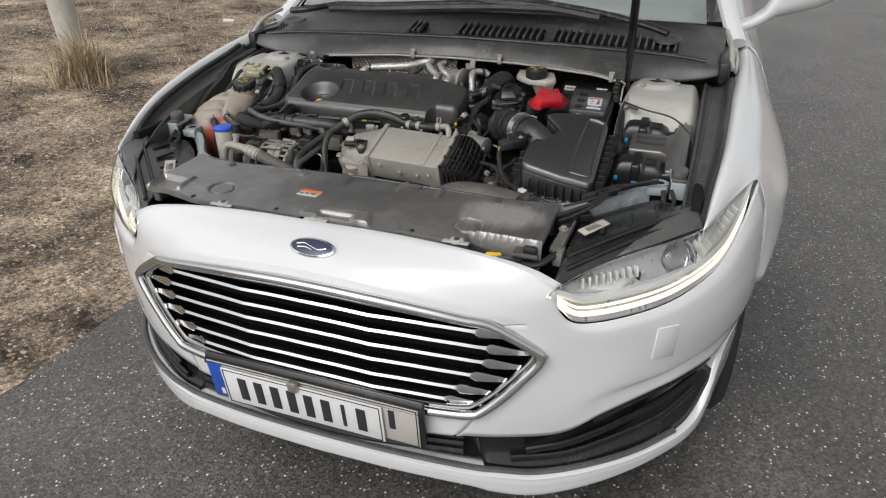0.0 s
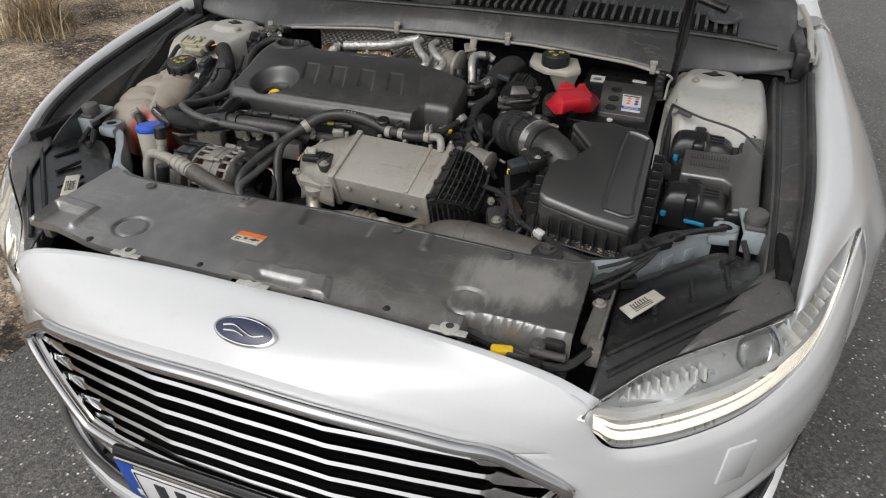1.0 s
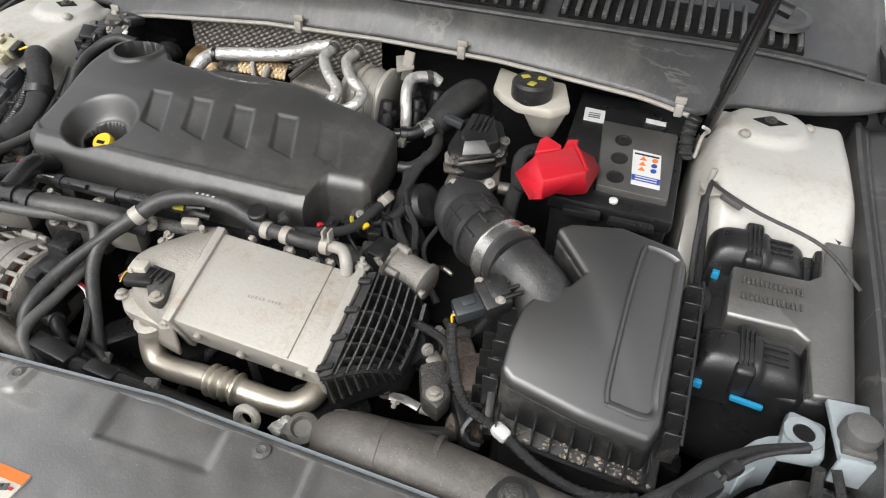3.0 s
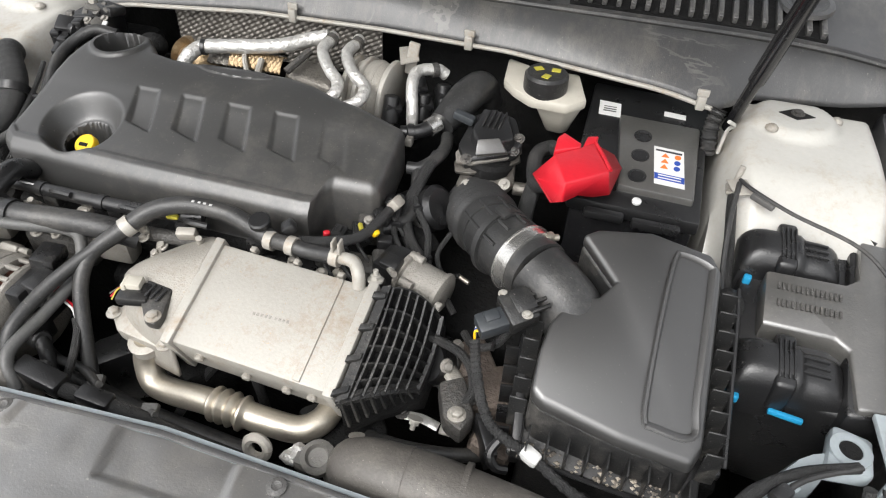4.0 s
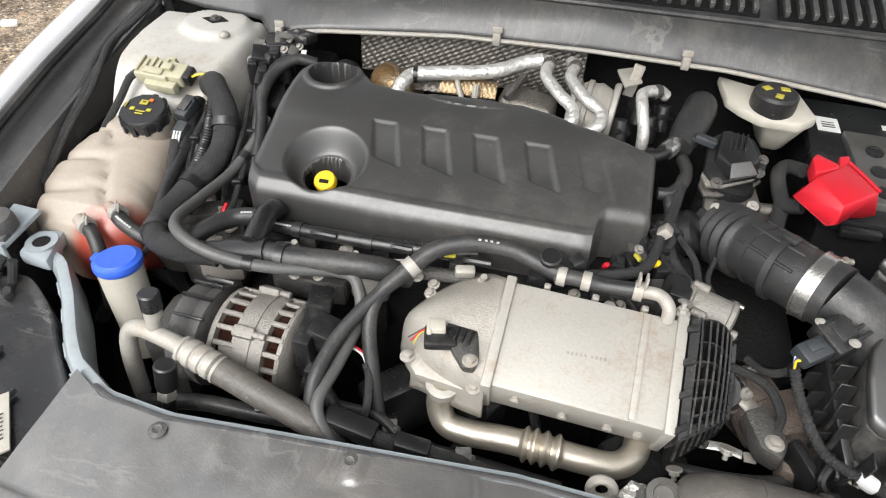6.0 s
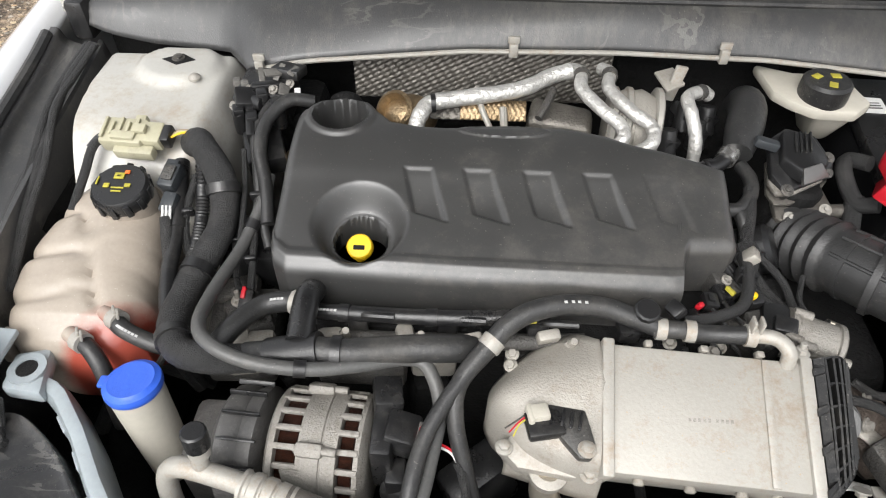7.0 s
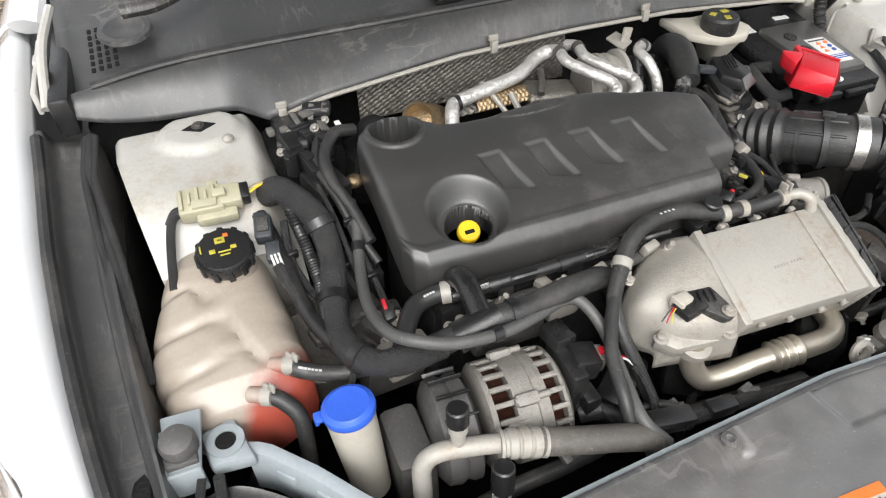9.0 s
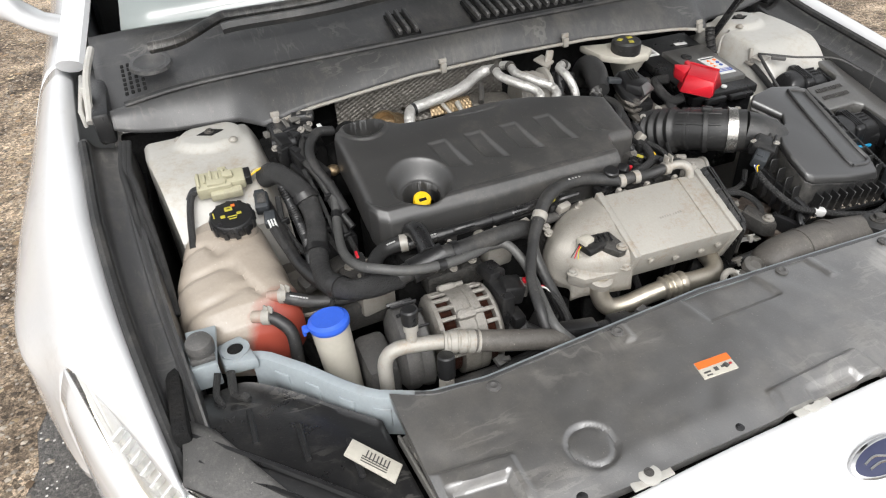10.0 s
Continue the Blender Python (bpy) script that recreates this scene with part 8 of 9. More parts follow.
hose_thing("thin_loop_hose", "thin grey-black rubber hose looping over the alternator", [(-0.435, 0.850, 0.905), (-0.437, 0.82, 0.895), (-0.452, 0.762, 0.872), (-0.463, 0.690, 0.876), (-0.458, 0.630, 0.892), (-0.435, 0.598, 0.900), (-0.395, 0.585, 0.892), (-0.34, 0.585, 0.884), (-0.29, 0.598, 0.876), (-0.245, 0.614, 0.868), (-0.222, 0.608, 0.862), (-0.208, 0.575, 0.840), (-0.215, 0.52, 0.826), (-0.222, 0.465, 0.815), (-0.20, 0.44, 0.79)], 0.0074, LOOPHOSE, "hose", (0.12, 0.5))
heat = hose_thing("heater_hose", "black heater hose bending over the charge cooler", [(0.010, 0.653, 0.890), (-0.02, 0.660, 0.897), (-0.05, 0.665, 0.903), (-0.095, 0.660, 0.908), (-0.135, 0.645, 0.902), (-0.165, 0.618, 0.884), (-0.190, 0.588, 0.866), (-0.192, 0.560, 0.842), (-0.180, 0.53, 0.80), (-0.165, 0.50, 0.75)], lambda t: 0.0108 - 0.0020 * ease((t - 0.5) / 0.2), RUBBER, "hose", (0.55,))
hose_thing("branch_hose", "black rubber hose dropping beside the alternator", [(-0.170, 0.612, 0.880), (-0.200, 0.575, 0.862), (-0.222, 0.535, 0.845), (-0.232, 0.490, 0.828), (-0.232, 0.465, 0.80)], 0.0082, RUBBER)
leak = hose_thing("leak_off_pipe", "black plastic pipe along the front of the engine", [(-0.365, 0.668, 0.872), (-0.33, 0.664, 0.876), (-0.285, 0.660, 0.880), (-0.215, 0.658, 0.882), (-0.150, 0.660, 0.884), (-0.09, 0.672, 0.882)], 0.0085, BLACK, "pipe", (0.3, 0.6))
vent_h = hose_thing("vent_hose", "black hose with a bright clip below the engine cover", [(-0.362, 0.678, 0.870), (-0.385, 0.682, 0.868), (-0.410, 0.675, 0.866), (-0.432, 0.645, 0.868), (-0.445, 0.622, 0.862)], 0.0120, RUBBER, "hose", (0.1,))
upper_hose = hose_thing("tank_hose_upper", "ribbed black hose from the coolant tank", [(-0.570, 0.657, 0.856), (-0.555, 0.645, 0.853), (-0.525, 0.637, 0.842), (-0.49, 0.632, 0.838), (-0.455, 0.625, 0.842)], 0.0098, RUBBER)
hose_thing("tank_hose_lower", "short black hose bending down from the coolant tank", [(-0.600, 0.632, 0.848), (-0.585, 0.622, 0.842), (-0.572, 0.608, 0.825), (-0.572, 0.600, 0.79), (-0.575, 0.595, 0.74)], 0.0095, RUBBER)
hose_thing("second_loom", "taped wiring branch beside the coolant tank", [(-0.552, 0.870, 0.905), (-0.545, 0.835, 0.895), (-0.537, 0.78, 0.875), (-0.530, 0.72, 0.86), (-0.512, 0.665, 0.855), (-0.49, 0.64, 0.845)], lambda t: 0.0098 + 0.0003 * math.sin(t * 330), BLACK, "wiring", (0.4,), 26)
hose_thing("third_loom", "ribbed wiring conduit beside the engine", [(-0.515, 0.850, 0.925), (-0.508, 0.80, 0.89), (-0.506, 0.75, 0.87), (-0.512, 0.70, 0.86)], lambda t: 0.0078 + 0.0009 * math.sin(t * 230), BLACK, "wiring", (), 26)
for k, (dx, r) in enumerate(((0.0, 0.006), (0.012, 0.0055), (-0.011, 0.005))):
    hose_thing("wing_cable", "black cable running along the wing", [(-0.738 - dx * 0.5, 1.07, 0.952), (-0.744 - dx * 0.5, 1.0, 0.940), (-0.738 - dx * 0.6, 0.93, 0.926 + 0.006 * k), (-0.732 - dx * 0.7, 0.86, 0.905), (-0.724 - dx * 0.5, 0.78, 0.88), (-0.720 - dx * 0.3, 0.70, 0.84)], r, BRAID, "cable")
hose_thing("bulkhead_hose", "black hose curling beside the engine cover", [(-0.395, 0.955, 0.945), (-0.425, 0.945, 0.952), (-0.448, 0.915, 0.94), (-0.450, 0.875, 0.925), (-0.437, 0.835, 0.905), (-0.428, 0.79, 0.88)], 0.0085, RUBBER)
hose_thing("bulkhead_cable", "thin black cable beside the engine cover", [(-0.405, 0.970, 0.94), (-0.445, 0.955, 0.945), (-0.462, 0.91, 0.93), (-0.452, 0.86, 0.915), (-0.44, 0.81, 0.885), (-0.425, 0.77, 0.86)], 0.006, RUBBER)
rad = hose_thing("radiator_hose", "fat dusty black radiator hose behind the slam panel", [(0.168, 0.462, 0.770), (0.20, 0.462, 0.792), (0.26, 0.458, 0.800), (0.34, 0.452, 0.795), (0.43, 0.45, 0.775), (0.50, 0.47, 0.74)], lambda t: 0.034 * (0.70 + 0.30 * ease(t / 0.12)), SLEEVE, "hose", (), 9, 22)
for k in range(2):
    part("moulded_band", tube([(0.235 + 0.06 * k, 0.459, 0.799), (0.241 + 0.06 * k, 0.459, 0.799)], 0.0350, 1, 24), SLEEVE, rad)
hose_thing("low_loom", "taped loom with plugs behind the crossmember", [(-0.235, 0.468, 0.795), (-0.20, 0.462, 0.790), (-0.14, 0.458, 0.785), (-0.08, 0.458, 0.778), (-0.02, 0.458, 0.76), (0.06, 0.46, 0.74)], 0.009, BRAID, "wiring")
plug = thing("loom_plug", (-0.165, 0.46, 0.76), "black cable plug behind the crossmember", "plug")
part("body", join(rbox((-0.185, 0.462, 0.794), (0.060, 0.024, 0.022), 0.004, (0, 8, -6)), rbox((-0.115, 0.458, 0.786), (0.040, 0.020, 0.020), 0.004, (0, 8, 0))), BLACK, plug)
hose_thing("cover_side_hose", "black hose running down beside the engine cover", [(0.150, 0.86, 0.905), (0.142, 0.82, 0.895), (0.135, 0.775, 0.87), (0.150, 0.74, 0.855), (0.175, 0.72, 0.84)], 0.008, BRAID, "cable")
hose_thing("injector_loom", "black loom along the end of the cover", [(0.04, 0.665, 0.885), (0.075, 0.672, 0.888), (0.105, 0.690, 0.888), (0.120, 0.73, 0.89), (0.125, 0.78, 0.885)], 0.0065, BRAID, "wiring")
ends = thing("sensor_plugs", (0.11, 0.73, 0.84), "cluster of small black sensor plugs with coloured locks", "plugs")
for i, (c, m) in enumerate((((0.118, 0.735, 0.885), BLACK), ((0.128, 0.712, 0.868), BLACK), ((0.062, 0.692, 0.880), RED), ((0.120, 0.705, 0.885), YELLOW), ((0.128, 0.755, 0.895), ALU), ((0.10, 0.72, 0.86), BLACK), ((0.028, 0.668, 0.900), BLACK))):
    part("plug", rbox(c, (0.018, 0.014, 0.016) if m in (BLACK, ALU) else (0.009, 0.007, 0.010), 0.003, (10 * i, 5, 20 * i)), m, ends)

# ---------- foil-wrapped pipes and turbo ----------
def foil_pipe(path, r):
    h = thing("foil_wrapped_pipe", path[0], "silver foil-wrapped pipe behind the engine cover", "pipe", "foil-wrapped pipes")
    part("pipe", tube(path, lambda s: r * (1 + 0.025 * math.sin(s * 47) + 0.02 * math.sin(s * 81)), 9, 14), FOIL, h)
    return h


p1 = foil_pipe([(-0.262, 0.912, 0.930), (-0.255, 0.932, 0.946), (-0.243, 0.950, 0.952), (-0.212, 0.957, 0.955), (-0.134, 0.974, 0.960), (-0.088, 1.000, 0.967), (-0.062, 1.006, 0.972)], 0.0105)
part("band", tube([(-0.243, 0.950, 0.952), (-0.237, 0.951, 0.952)], 0.0122, 1, 14), BLACK, p1)
for p in ([(-0.060, 1.012, 0.970), (-0.051, 0.994, 0.976), (-0.053, 0.962, 0.973), (-0.031, 0.928, 0.966), (-0.010, 0.909, 0.958), (-0.006, 0.892, 0.950), (-0.020, 0.884, 0.938)], [(-0.022, 1.020, 0.968), (-0.014, 1.001, 0.973), (-0.018, 0.966, 0.971), (0.006, 0.928, 0.964), (0.029, 0.912, 0.955), (0.029, 0.890, 0.946), (0.006, 0.880, 0.934)], [(0.120, 1.000, 0.945), (0.108, 0.995, 0.954), (0.085, 0.975, 0.957), (0.086, 0.945, 0.950), (0.093, 0.925, 0.925), (0.095, 0.915, 0.885)]):
    q = foil_pipe(p, 0.0084)
    part("collar", tube([p[1], tuple(np.array(p[1]) * 0.7 + np.array(p[2]) * 0.3)], 0.0102, 1, 12), DARKMETAL, q, "dull metal collar")
turbo = thing("turbocharger", (-0.15, 0.99, 0.80), "heat-stained turbocharger with dimpled heat shields", "turbocharger")
part("hot_housing", join(ball((-0.275, 0.985, 0.908), (0.040, 0.032, 0.028), 20), lathe([(0.022, 0), (0.026, 0.010), (0.021, 0.014), (0.015, 0.0)], (-0.290, 0.974, 0.922), (-0.3, -0.6, 0.7), 24)), RUST, turbo, "heat-tinted housing")
dim = [[(x, 0.955 + 0.055 * t, 0.925 + 0.018 * math.sin(t * 3.0) + 0.0015 * math.sin(x * 560) * math.sin(t * 34)) for x in np.linspace(-0.245, -0.135, 60)] for t in np.linspace(0, 1, 24)]
part("dimpled_shield", grid(dim), HEATSHIELD, turbo, "dimpled heat shield", 60, 0.001)
part("cold_housing", join(lathe([(0.040, 0), (0.046, 0.015), (0.046, 0.04), (0.036, 0.06)], (0.045, 0.965, 0.915), (-1, 0.1, 0.05), 28), lathe([(0.047, 0.0), (0.049, 0.006), (0.047, 0.012)], (0.030, 0.966, 0.915), (-1, 0.1, 0.05), 28)), ALU, turbo, "cast aluminium compressor housing")
part("pale_shield", slab([(-0.120, 0.955, 0.930), (-0.035, 0.940, 0.925), (-0.03, 0.98, 0.935), (-0.11, 1.0, 0.940)], (0, 0, -0.05), 0.010, 3), HEATSHIELD, turbo)
gold = [[(x, 0.948 + 0.030 * t, 0.930 + 0.016 * math.sin(t * 2.4) + 0.0012 * math.sin(x * 900) * math.sin(t * 20)) for x in np.linspace(-0.205, -0.120, 70)] for t in np.linspace(0, 1, 20)]
part("ribbed_shield", grid(gold), RUST, turbo, "gold-tinted ribbed shield", 60, 0.001)
for x in (-0.004, 0.014, 0.052):
    part("housing_band", lathe([(0.0475, 0), (0.0505, 0.002), (0.0505, 0.008), (0.0475, 0.010)], (x, 0.968, 0.915), (-1, 0.1, 0.05), 28), ALU_SHEET, turbo)
part("flange_plate", slab([(0.045, 1.010, 0.972), (0.070, 1.020, 0.974), (0.082, 0.990, 0.968), (0.058, 0.978, 0.964)], (0, 0, -0.004), 0.001), ALU, turbo)
part("dark_stay", tube([(-0.085, 0.985, 0.955), (-0.095, 0.960, 0.948), (-0.105, 0.942, 0.940)], 0.0055, 5, 8), DARKMETAL, turbo)
for path, r in (([(-0.185, 0.985, 0.955), (-0.178, 0.955, 0.945), (-0.165, 0.935, 0.925)], 0.004), ([(-0.150, 0.955, 0.945), (-0.148, 0.93, 0.930)], 0.005)):
    part("stay", tube(path, r, 5, 8), ALU_SHEET, turbo)
part("bracket", rbox((0.07, 0.995, 0.965), (0.016, 0.006, 0.05), 0.002, (0, 10, 0)), ALU_SHEET, turbo)
for x, y, z in ((0.085, 0.975, 0.935), (0.10, 0.955, 0.92), (0.12, 0.99, 0.92), (0.06, 0.935, 0.92)):
    part("fitting", join(rod((x, y - 0.012, z - 0.02), (x, y, z + 0.016), 0.013, 0.010, 16), rbox((x, y, z), (0.024, 0.030, 0.016), 0.004, (10, 20, 30))), BLACK, turbo, "black hose fitting")
hs = [[(x, 1.062 - 0.004 * t + 0.0013 * math.sin(x * 430 + t * 20) * math.sin(t * 44), 0.965 - 0.075 * t) for x in np.linspace(-0.36, 0.0, 240)] for t in np.linspace(0, 1, 60)]
part("bulkhead_shield", grid(hs), HEATSHIELD, car, "quilted metal heat shield on the bulkhead", 60, 0.001)

# ---------- clutter beside the left tower ----------
brackets = thing("valve_bracket", (-0.46, 0.99, 0.85), "black bracket with solenoid valves and silver clips", "valve bracket")
part("frame", join(rbox((-0.465, 0.99, 0.93), (0.07, 0.07, 0.05), 0.008), rbox((-0.475, 0.955, 0.948), (0.045, 0.03, 0.012), 0.003, (20, 10, 20)), rbox((-0.435, 1.0, 0.962), (0.04, 0.03, 0.014), 0.003, (-10, 0, -15)), rod((-0.50, 0.965, 0.94), (-0.46, 0.945, 0.945), 0.010), rbox((-0.455, 0.905, 0.90), (0.05, 0.06, 0.03), 0.006, (10, 0, 20))), BLACK, brackets)
for c, s, r in (((-0.452, 0.985, 0.968), (0.022, 0.012, 0.004), (20, 10, 30)), ((-0.435, 0.965, 0.955), (0.014, 0.020, 0.004), (10, 30, 10)), ((-0.488, 0.972, 0.955), (0.010, 0.010, 0.014), (0, 0, 20)), ((-0.505, 0.990, 0.948), (0.010, 0.012, 0.010), (0, 0, 10)), ((-0.425, 0.99, 0.968), (0.010, 0.020, 0.004), (0, 20, -20))):
    part("metal_clip", rbox(c, s, 0.0015, r), DUSTY, brackets)
part("dark_filler", join(rbox((-0.46, 1.03, 0.86), (0.12, 0.10, 0.10), 0.02), rbox((-0.36, 1.0, 0.84), (0.10, 0.09, 0.10), 0.03), ball((-0.36, 0.985, 0.92), (0.025, 0.02, 0.02), 14)), GAP_SHADE, brackets)
part("tag", rbox((-0.415, 0.955, 0.956), (0.008, 0.018, 0.003), 0.001, (20, 0, 10)), PAPER, brackets, "white cable tag")
conn = thing("pale_connector", (-0.605, 0.875, 0.92), "pale beige multi-way connector on the tower", "connector")
part("body", join(rbox((-0.615, 0.878, 0.938), (0.055, 0.038, 0.024), 0.004, (18, 0, -4)), rbox((-0.580, 0.876, 0.940), (0.028, 0.030, 0.020), 0.003, (18, 0, -4)), rbox((-0.612, 0.866, 0.944), (0.030, 0.012, 0.014), 0.002, (18, 0, -4)), rbox((-0.598, 0.892, 0.948), (0.014, 0.016, 0.012), 0.002, (18, 0, -4))), BEIGE, conn)
part("dark_end", rbox((-0.562, 0.876, 0.940), (0.012, 0.024, 0.018), 0.002, (18, 0, -4)), BLACK, conn)
for k in range(5):
    part("ridge", rbox((-0.638 + 0.010 * k, 0.876 - 0.0005 * k, 0.9515), (0.004, 0.030 - 0.012 * (k % 2), 0.004), 0.001, (18, 0, -4)), BEIGE, conn)
part("clip", rbox((-0.592, 0.872, 0.9535), (0.016, 0.012, 0.006), 0.0015, (18, 0, -4)), BEIGE, conn)
part("lower_half", rbox((-0.600, 0.858, 0.928), (0.050, 0.014, 0.016), 0.003, (18, 0, -4)), BEIGE, conn)
for i in range(4):
    part("tail_wire", tube([(-0.640, 0.870 + 0.004 * i, 0.938), (-0.652, 0.869 + 0.003 * i, 0.937), (-0.662, 0.864, 0.930)], 0.0016, 4, 6), BRAID if i % 2 else GREYBLUE, conn)
part("tail_cable", tube([(-0.640, 0.876, 0.936), (-0.655, 0.865, 0.930), (-0.665, 0.84, 0.905), (-0.672, 0.80, 0.88)], 0.0055, 5, 10), BRAID, conn)
for i, m in enumerate((YELLOW, BEIGE, STRAW)):
    part("wire", tube([(-0.556, 0.872 + 0.004 * i, 0.942), (-0.545, 0.875 + 0.003 * i, 0.946), (-0.530, 0.882, 0.945)], 0.0016, 4, 6), m, conn)
grey = thing("grey_plug", (-0.545, 0.82, 0.88), "grey cable plug beside the coolant tank", "plug")
part("body", join(rbox((-0.552, 0.835, 0.908), (0.022, 0.034, 0.022), 0.004, (20, 0, -10)), rbox((-0.548, 0.805, 0.893), (0.018, 0.026, 0.018), 0.003, (25, 0, -10)), rbox((-0.552, 0.850, 0.914), (0.016, 0.012, 0.018), 0.002, (20, 0, -10))), GREYBLUE, grey)
for k in range(3):
    part("pin", rod((-0.5525 + 0.0045 * k, 0.796, 0.898), (-0.551 + 0.0045 * k, 0.782, 0.889), 0.0017), PAPER, grey)
part("tail", tube([(-0.548, 0.785, 0.888), (-0.540, 0.755, 0.872), (-0.528, 0.72, 0.852)], 0.0075, 6, 10), BRAID, grey)
part("face", rbox((-0.552, 0.832, 0.9195), (0.014, 0.020, 0.004), 0.001, (20, 0, -10)), DARKMETAL, grey)
side = thing("tower_clip_cable", (0.53, 0.90, 0.88), "thin black cable clipped across the tower", "cable")
part("cable", tube([(0.527, 0.892, 0.930), (0.542, 0.870, 0.932), (0.585, 0.842, 0.928), (0.655, 0.806, 0.924), (0.70, 0.77, 0.900)], 0.0024, 6, 8), RUBBER, side)
part("plug", rbox((0.553, 0.860, 0.926), (0.030, 0.009, 0.008), 0.002, (0, 6, -32)), DUSTY_DARK, side)
part("tab", slab([(0.512, 0.895, 0.925), (0.535, 0.898, 0.928), (0.547, 0.876, 0.924), (0.524, 0.872, 0.920)], (0, 0, -0.002), 0.0004), ALU, side, "thin metal tab")
part("drop_lead", tube([(0.527, 0.888, 0.928), (0.522, 0.84, 0.90), (0.524, 0.78, 0.86), (0.53, 0.73, 0.83)], 0.0034, 6, 8), RUBBER, side)
part("screw", join(rod((0.526, 0.908, 0.905), (0.530, 0.915, 0.935), 0.004), rbox((0.527, 0.905, 0.905), (0.02, 0.02, 0.006), 0.002)), ALU, side)
pipe_r = thing("bulkhead_pipe_clip", (0.50, 1.0, 0.90), "black ribbed hose clip at the end of the scuttle", "hose clip")
part("coil", tube([(0.495, 0.985, 0.90), (0.492, 1.0, 0.935), (0.497, 1.012, 0.955)], lambda s: 0.010 + 0.0015 * math.sin(s * 70), 14, 10), RUBBER, pipe_r)
# random filler; its near-black castings carry the shade between the parts
fillers = thing("lower_bay_parts", (0.2, 0.6, 0.40), "dark filler castings and pipes low in the bay", "engine parts")
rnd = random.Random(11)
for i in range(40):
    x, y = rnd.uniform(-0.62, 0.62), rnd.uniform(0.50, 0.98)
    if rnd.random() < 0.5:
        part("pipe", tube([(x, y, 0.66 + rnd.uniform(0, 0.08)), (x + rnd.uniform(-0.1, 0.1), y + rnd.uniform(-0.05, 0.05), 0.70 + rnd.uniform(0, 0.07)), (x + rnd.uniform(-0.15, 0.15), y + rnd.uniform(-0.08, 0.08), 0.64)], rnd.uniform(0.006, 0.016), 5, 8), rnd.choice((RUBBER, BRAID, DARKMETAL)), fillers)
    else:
        part("casting", rbox((x, y, 0.67 + rnd.uniform(0, 0.05)), (rnd.uniform(0.03, 0.1), rnd.uniform(0.03, 0.08), rnd.uniform(0.04, 0.10)), 0.01, (rnd.uniform(-20, 20), rnd.uniform(-20, 20), rnd.uniform(0, 90))), rnd.choice((GAP_SHADE, DARKMETAL, BLACK, GAP_SHADE)), fillers)
bkt = thing("gearbox_bracket", (0.265, 0.60, 0.70), "grey cast bracket with a bolt beside the air box", "bracket")
part("arm", slab([(0.235, 0.585, 0.800), (0.262, 0.600, 0.802), (0.285, 0.560, 0.792), (0.275, 0.535, 0.790), (0.252, 0.545, 0.792)], (0, 0, -0.03), 0.006), DARKMETAL, bkt)
part("bolt", bolt((0.266, 0.552, 0.793), 0.007, 0.008), ALU, bkt)
lug = thing("radiator_lug", (0.10, 0.46, 0.78), "small metal lug with a hole behind the crossmember", "lug")
part("plate", tube([(0.085 + 0.0115 * math.cos(k), 0.450 + 0.004 * math.sin(k), 0.800 + 0.0115 * math.sin(k)) for k in np.linspace(0, 2 * math.pi, 15)], 0.0052, 3, 8), ALU, lug, "eyelet")
part("boss", join(lathe([(0.018, 0), (0.018, 0.012), (0.012, 0.016), (0.010, 0.010), (0.004, 0.010)], (0.147, 0.462, 0.788), (0, -0.3, 1), 20), rbox((0.135, 0.460, 0.780), (0.03, 0.02, 0.02), 0.006)), DUSTY, lug, "dusty round boss")
crump = ball((0.122, 0.466, 0.780), (0.020, 0.011, 0.008), 18, (0, 10, 30))
for v in crump.verts:
    v.co += Vector((noise.noise(v.co * 130), noise.noise(v.co * 130 + Vector((9, 0, 0))), noise.noise(v.co * 130 + Vector((0, 9, 0))))) * 0.006
foil = part("crumpled_foil", crump, FOIL, lug, "crumpled foil", 5)
hinge_pin = thing("shroud_mount", (0.385, 0.43, 0.78), "dusty plastic mount with a bolt behind the slam panel", "mount")
part("ear", join(lathe([(0.026, 0), (0.026, 0.010), (0.020, 0.014)], (0.383, 0.438, 0.812), (0, 0, 1), 20), rbox((0.365, 0.445, 0.806), (0.05, 0.03, 0.012), 0.004)), RUBBER, hinge_pin)
part("bolt", bolt((0.383, 0.438, 0.826), 0.010, 0.010), DARKMETAL, hinge_pin)
front_loom = thing("headlight_loom", (0.55, 0.52, 0.80), "black cable sleeve clipped over the crossmember end", "cable")
part("sleeve", tube([(0.500, 0.470, 0.828), (0.535, 0.500, 0.834), (0.560, 0.530, 0.836), (0.60, 0.56, 0.836), (0.65, 0.575, 0.845)], lambda s: 0.0075 - 0.002 * ease((s - 0.4) / 0.3), 8, 10), BRAID, front_loom)
part("joint", join(rbox((0.548, 0.494, 0.838), (0.050, 0.020, 0.016), 0.004, (0, 3, 46)), rbox((0.578, 0.528, 0.840), (0.022, 0.014, 0.012), 0.003, (0, 3, 46)), rbox((0.520, 0.466, 0.832), (0.024, 0.014, 0.012), 0.003, (0, 3, 36))), BLACK, front_loom, "black cable joint")
part("thin_cable", tube([(0.470, 0.405, 0.832), (0.500, 0.425, 0.836), (0.540, 0.470, 0.838), (0.590, 0.540, 0.842), (0.650, 0.572, 0.850)], 0.003, 6, 8), RUBBER, front_loom)


# ---------- small things in the gaps ----------
def ridge(r, amp, turns):
    return lambda t: r + amp * math.sin(t * turns * 2 * math.pi)


valve = thing("exhaust_gas_valve", (0.150, 0.805, 0.80), "black round valve with a banded body beside the engine cover", "valve")
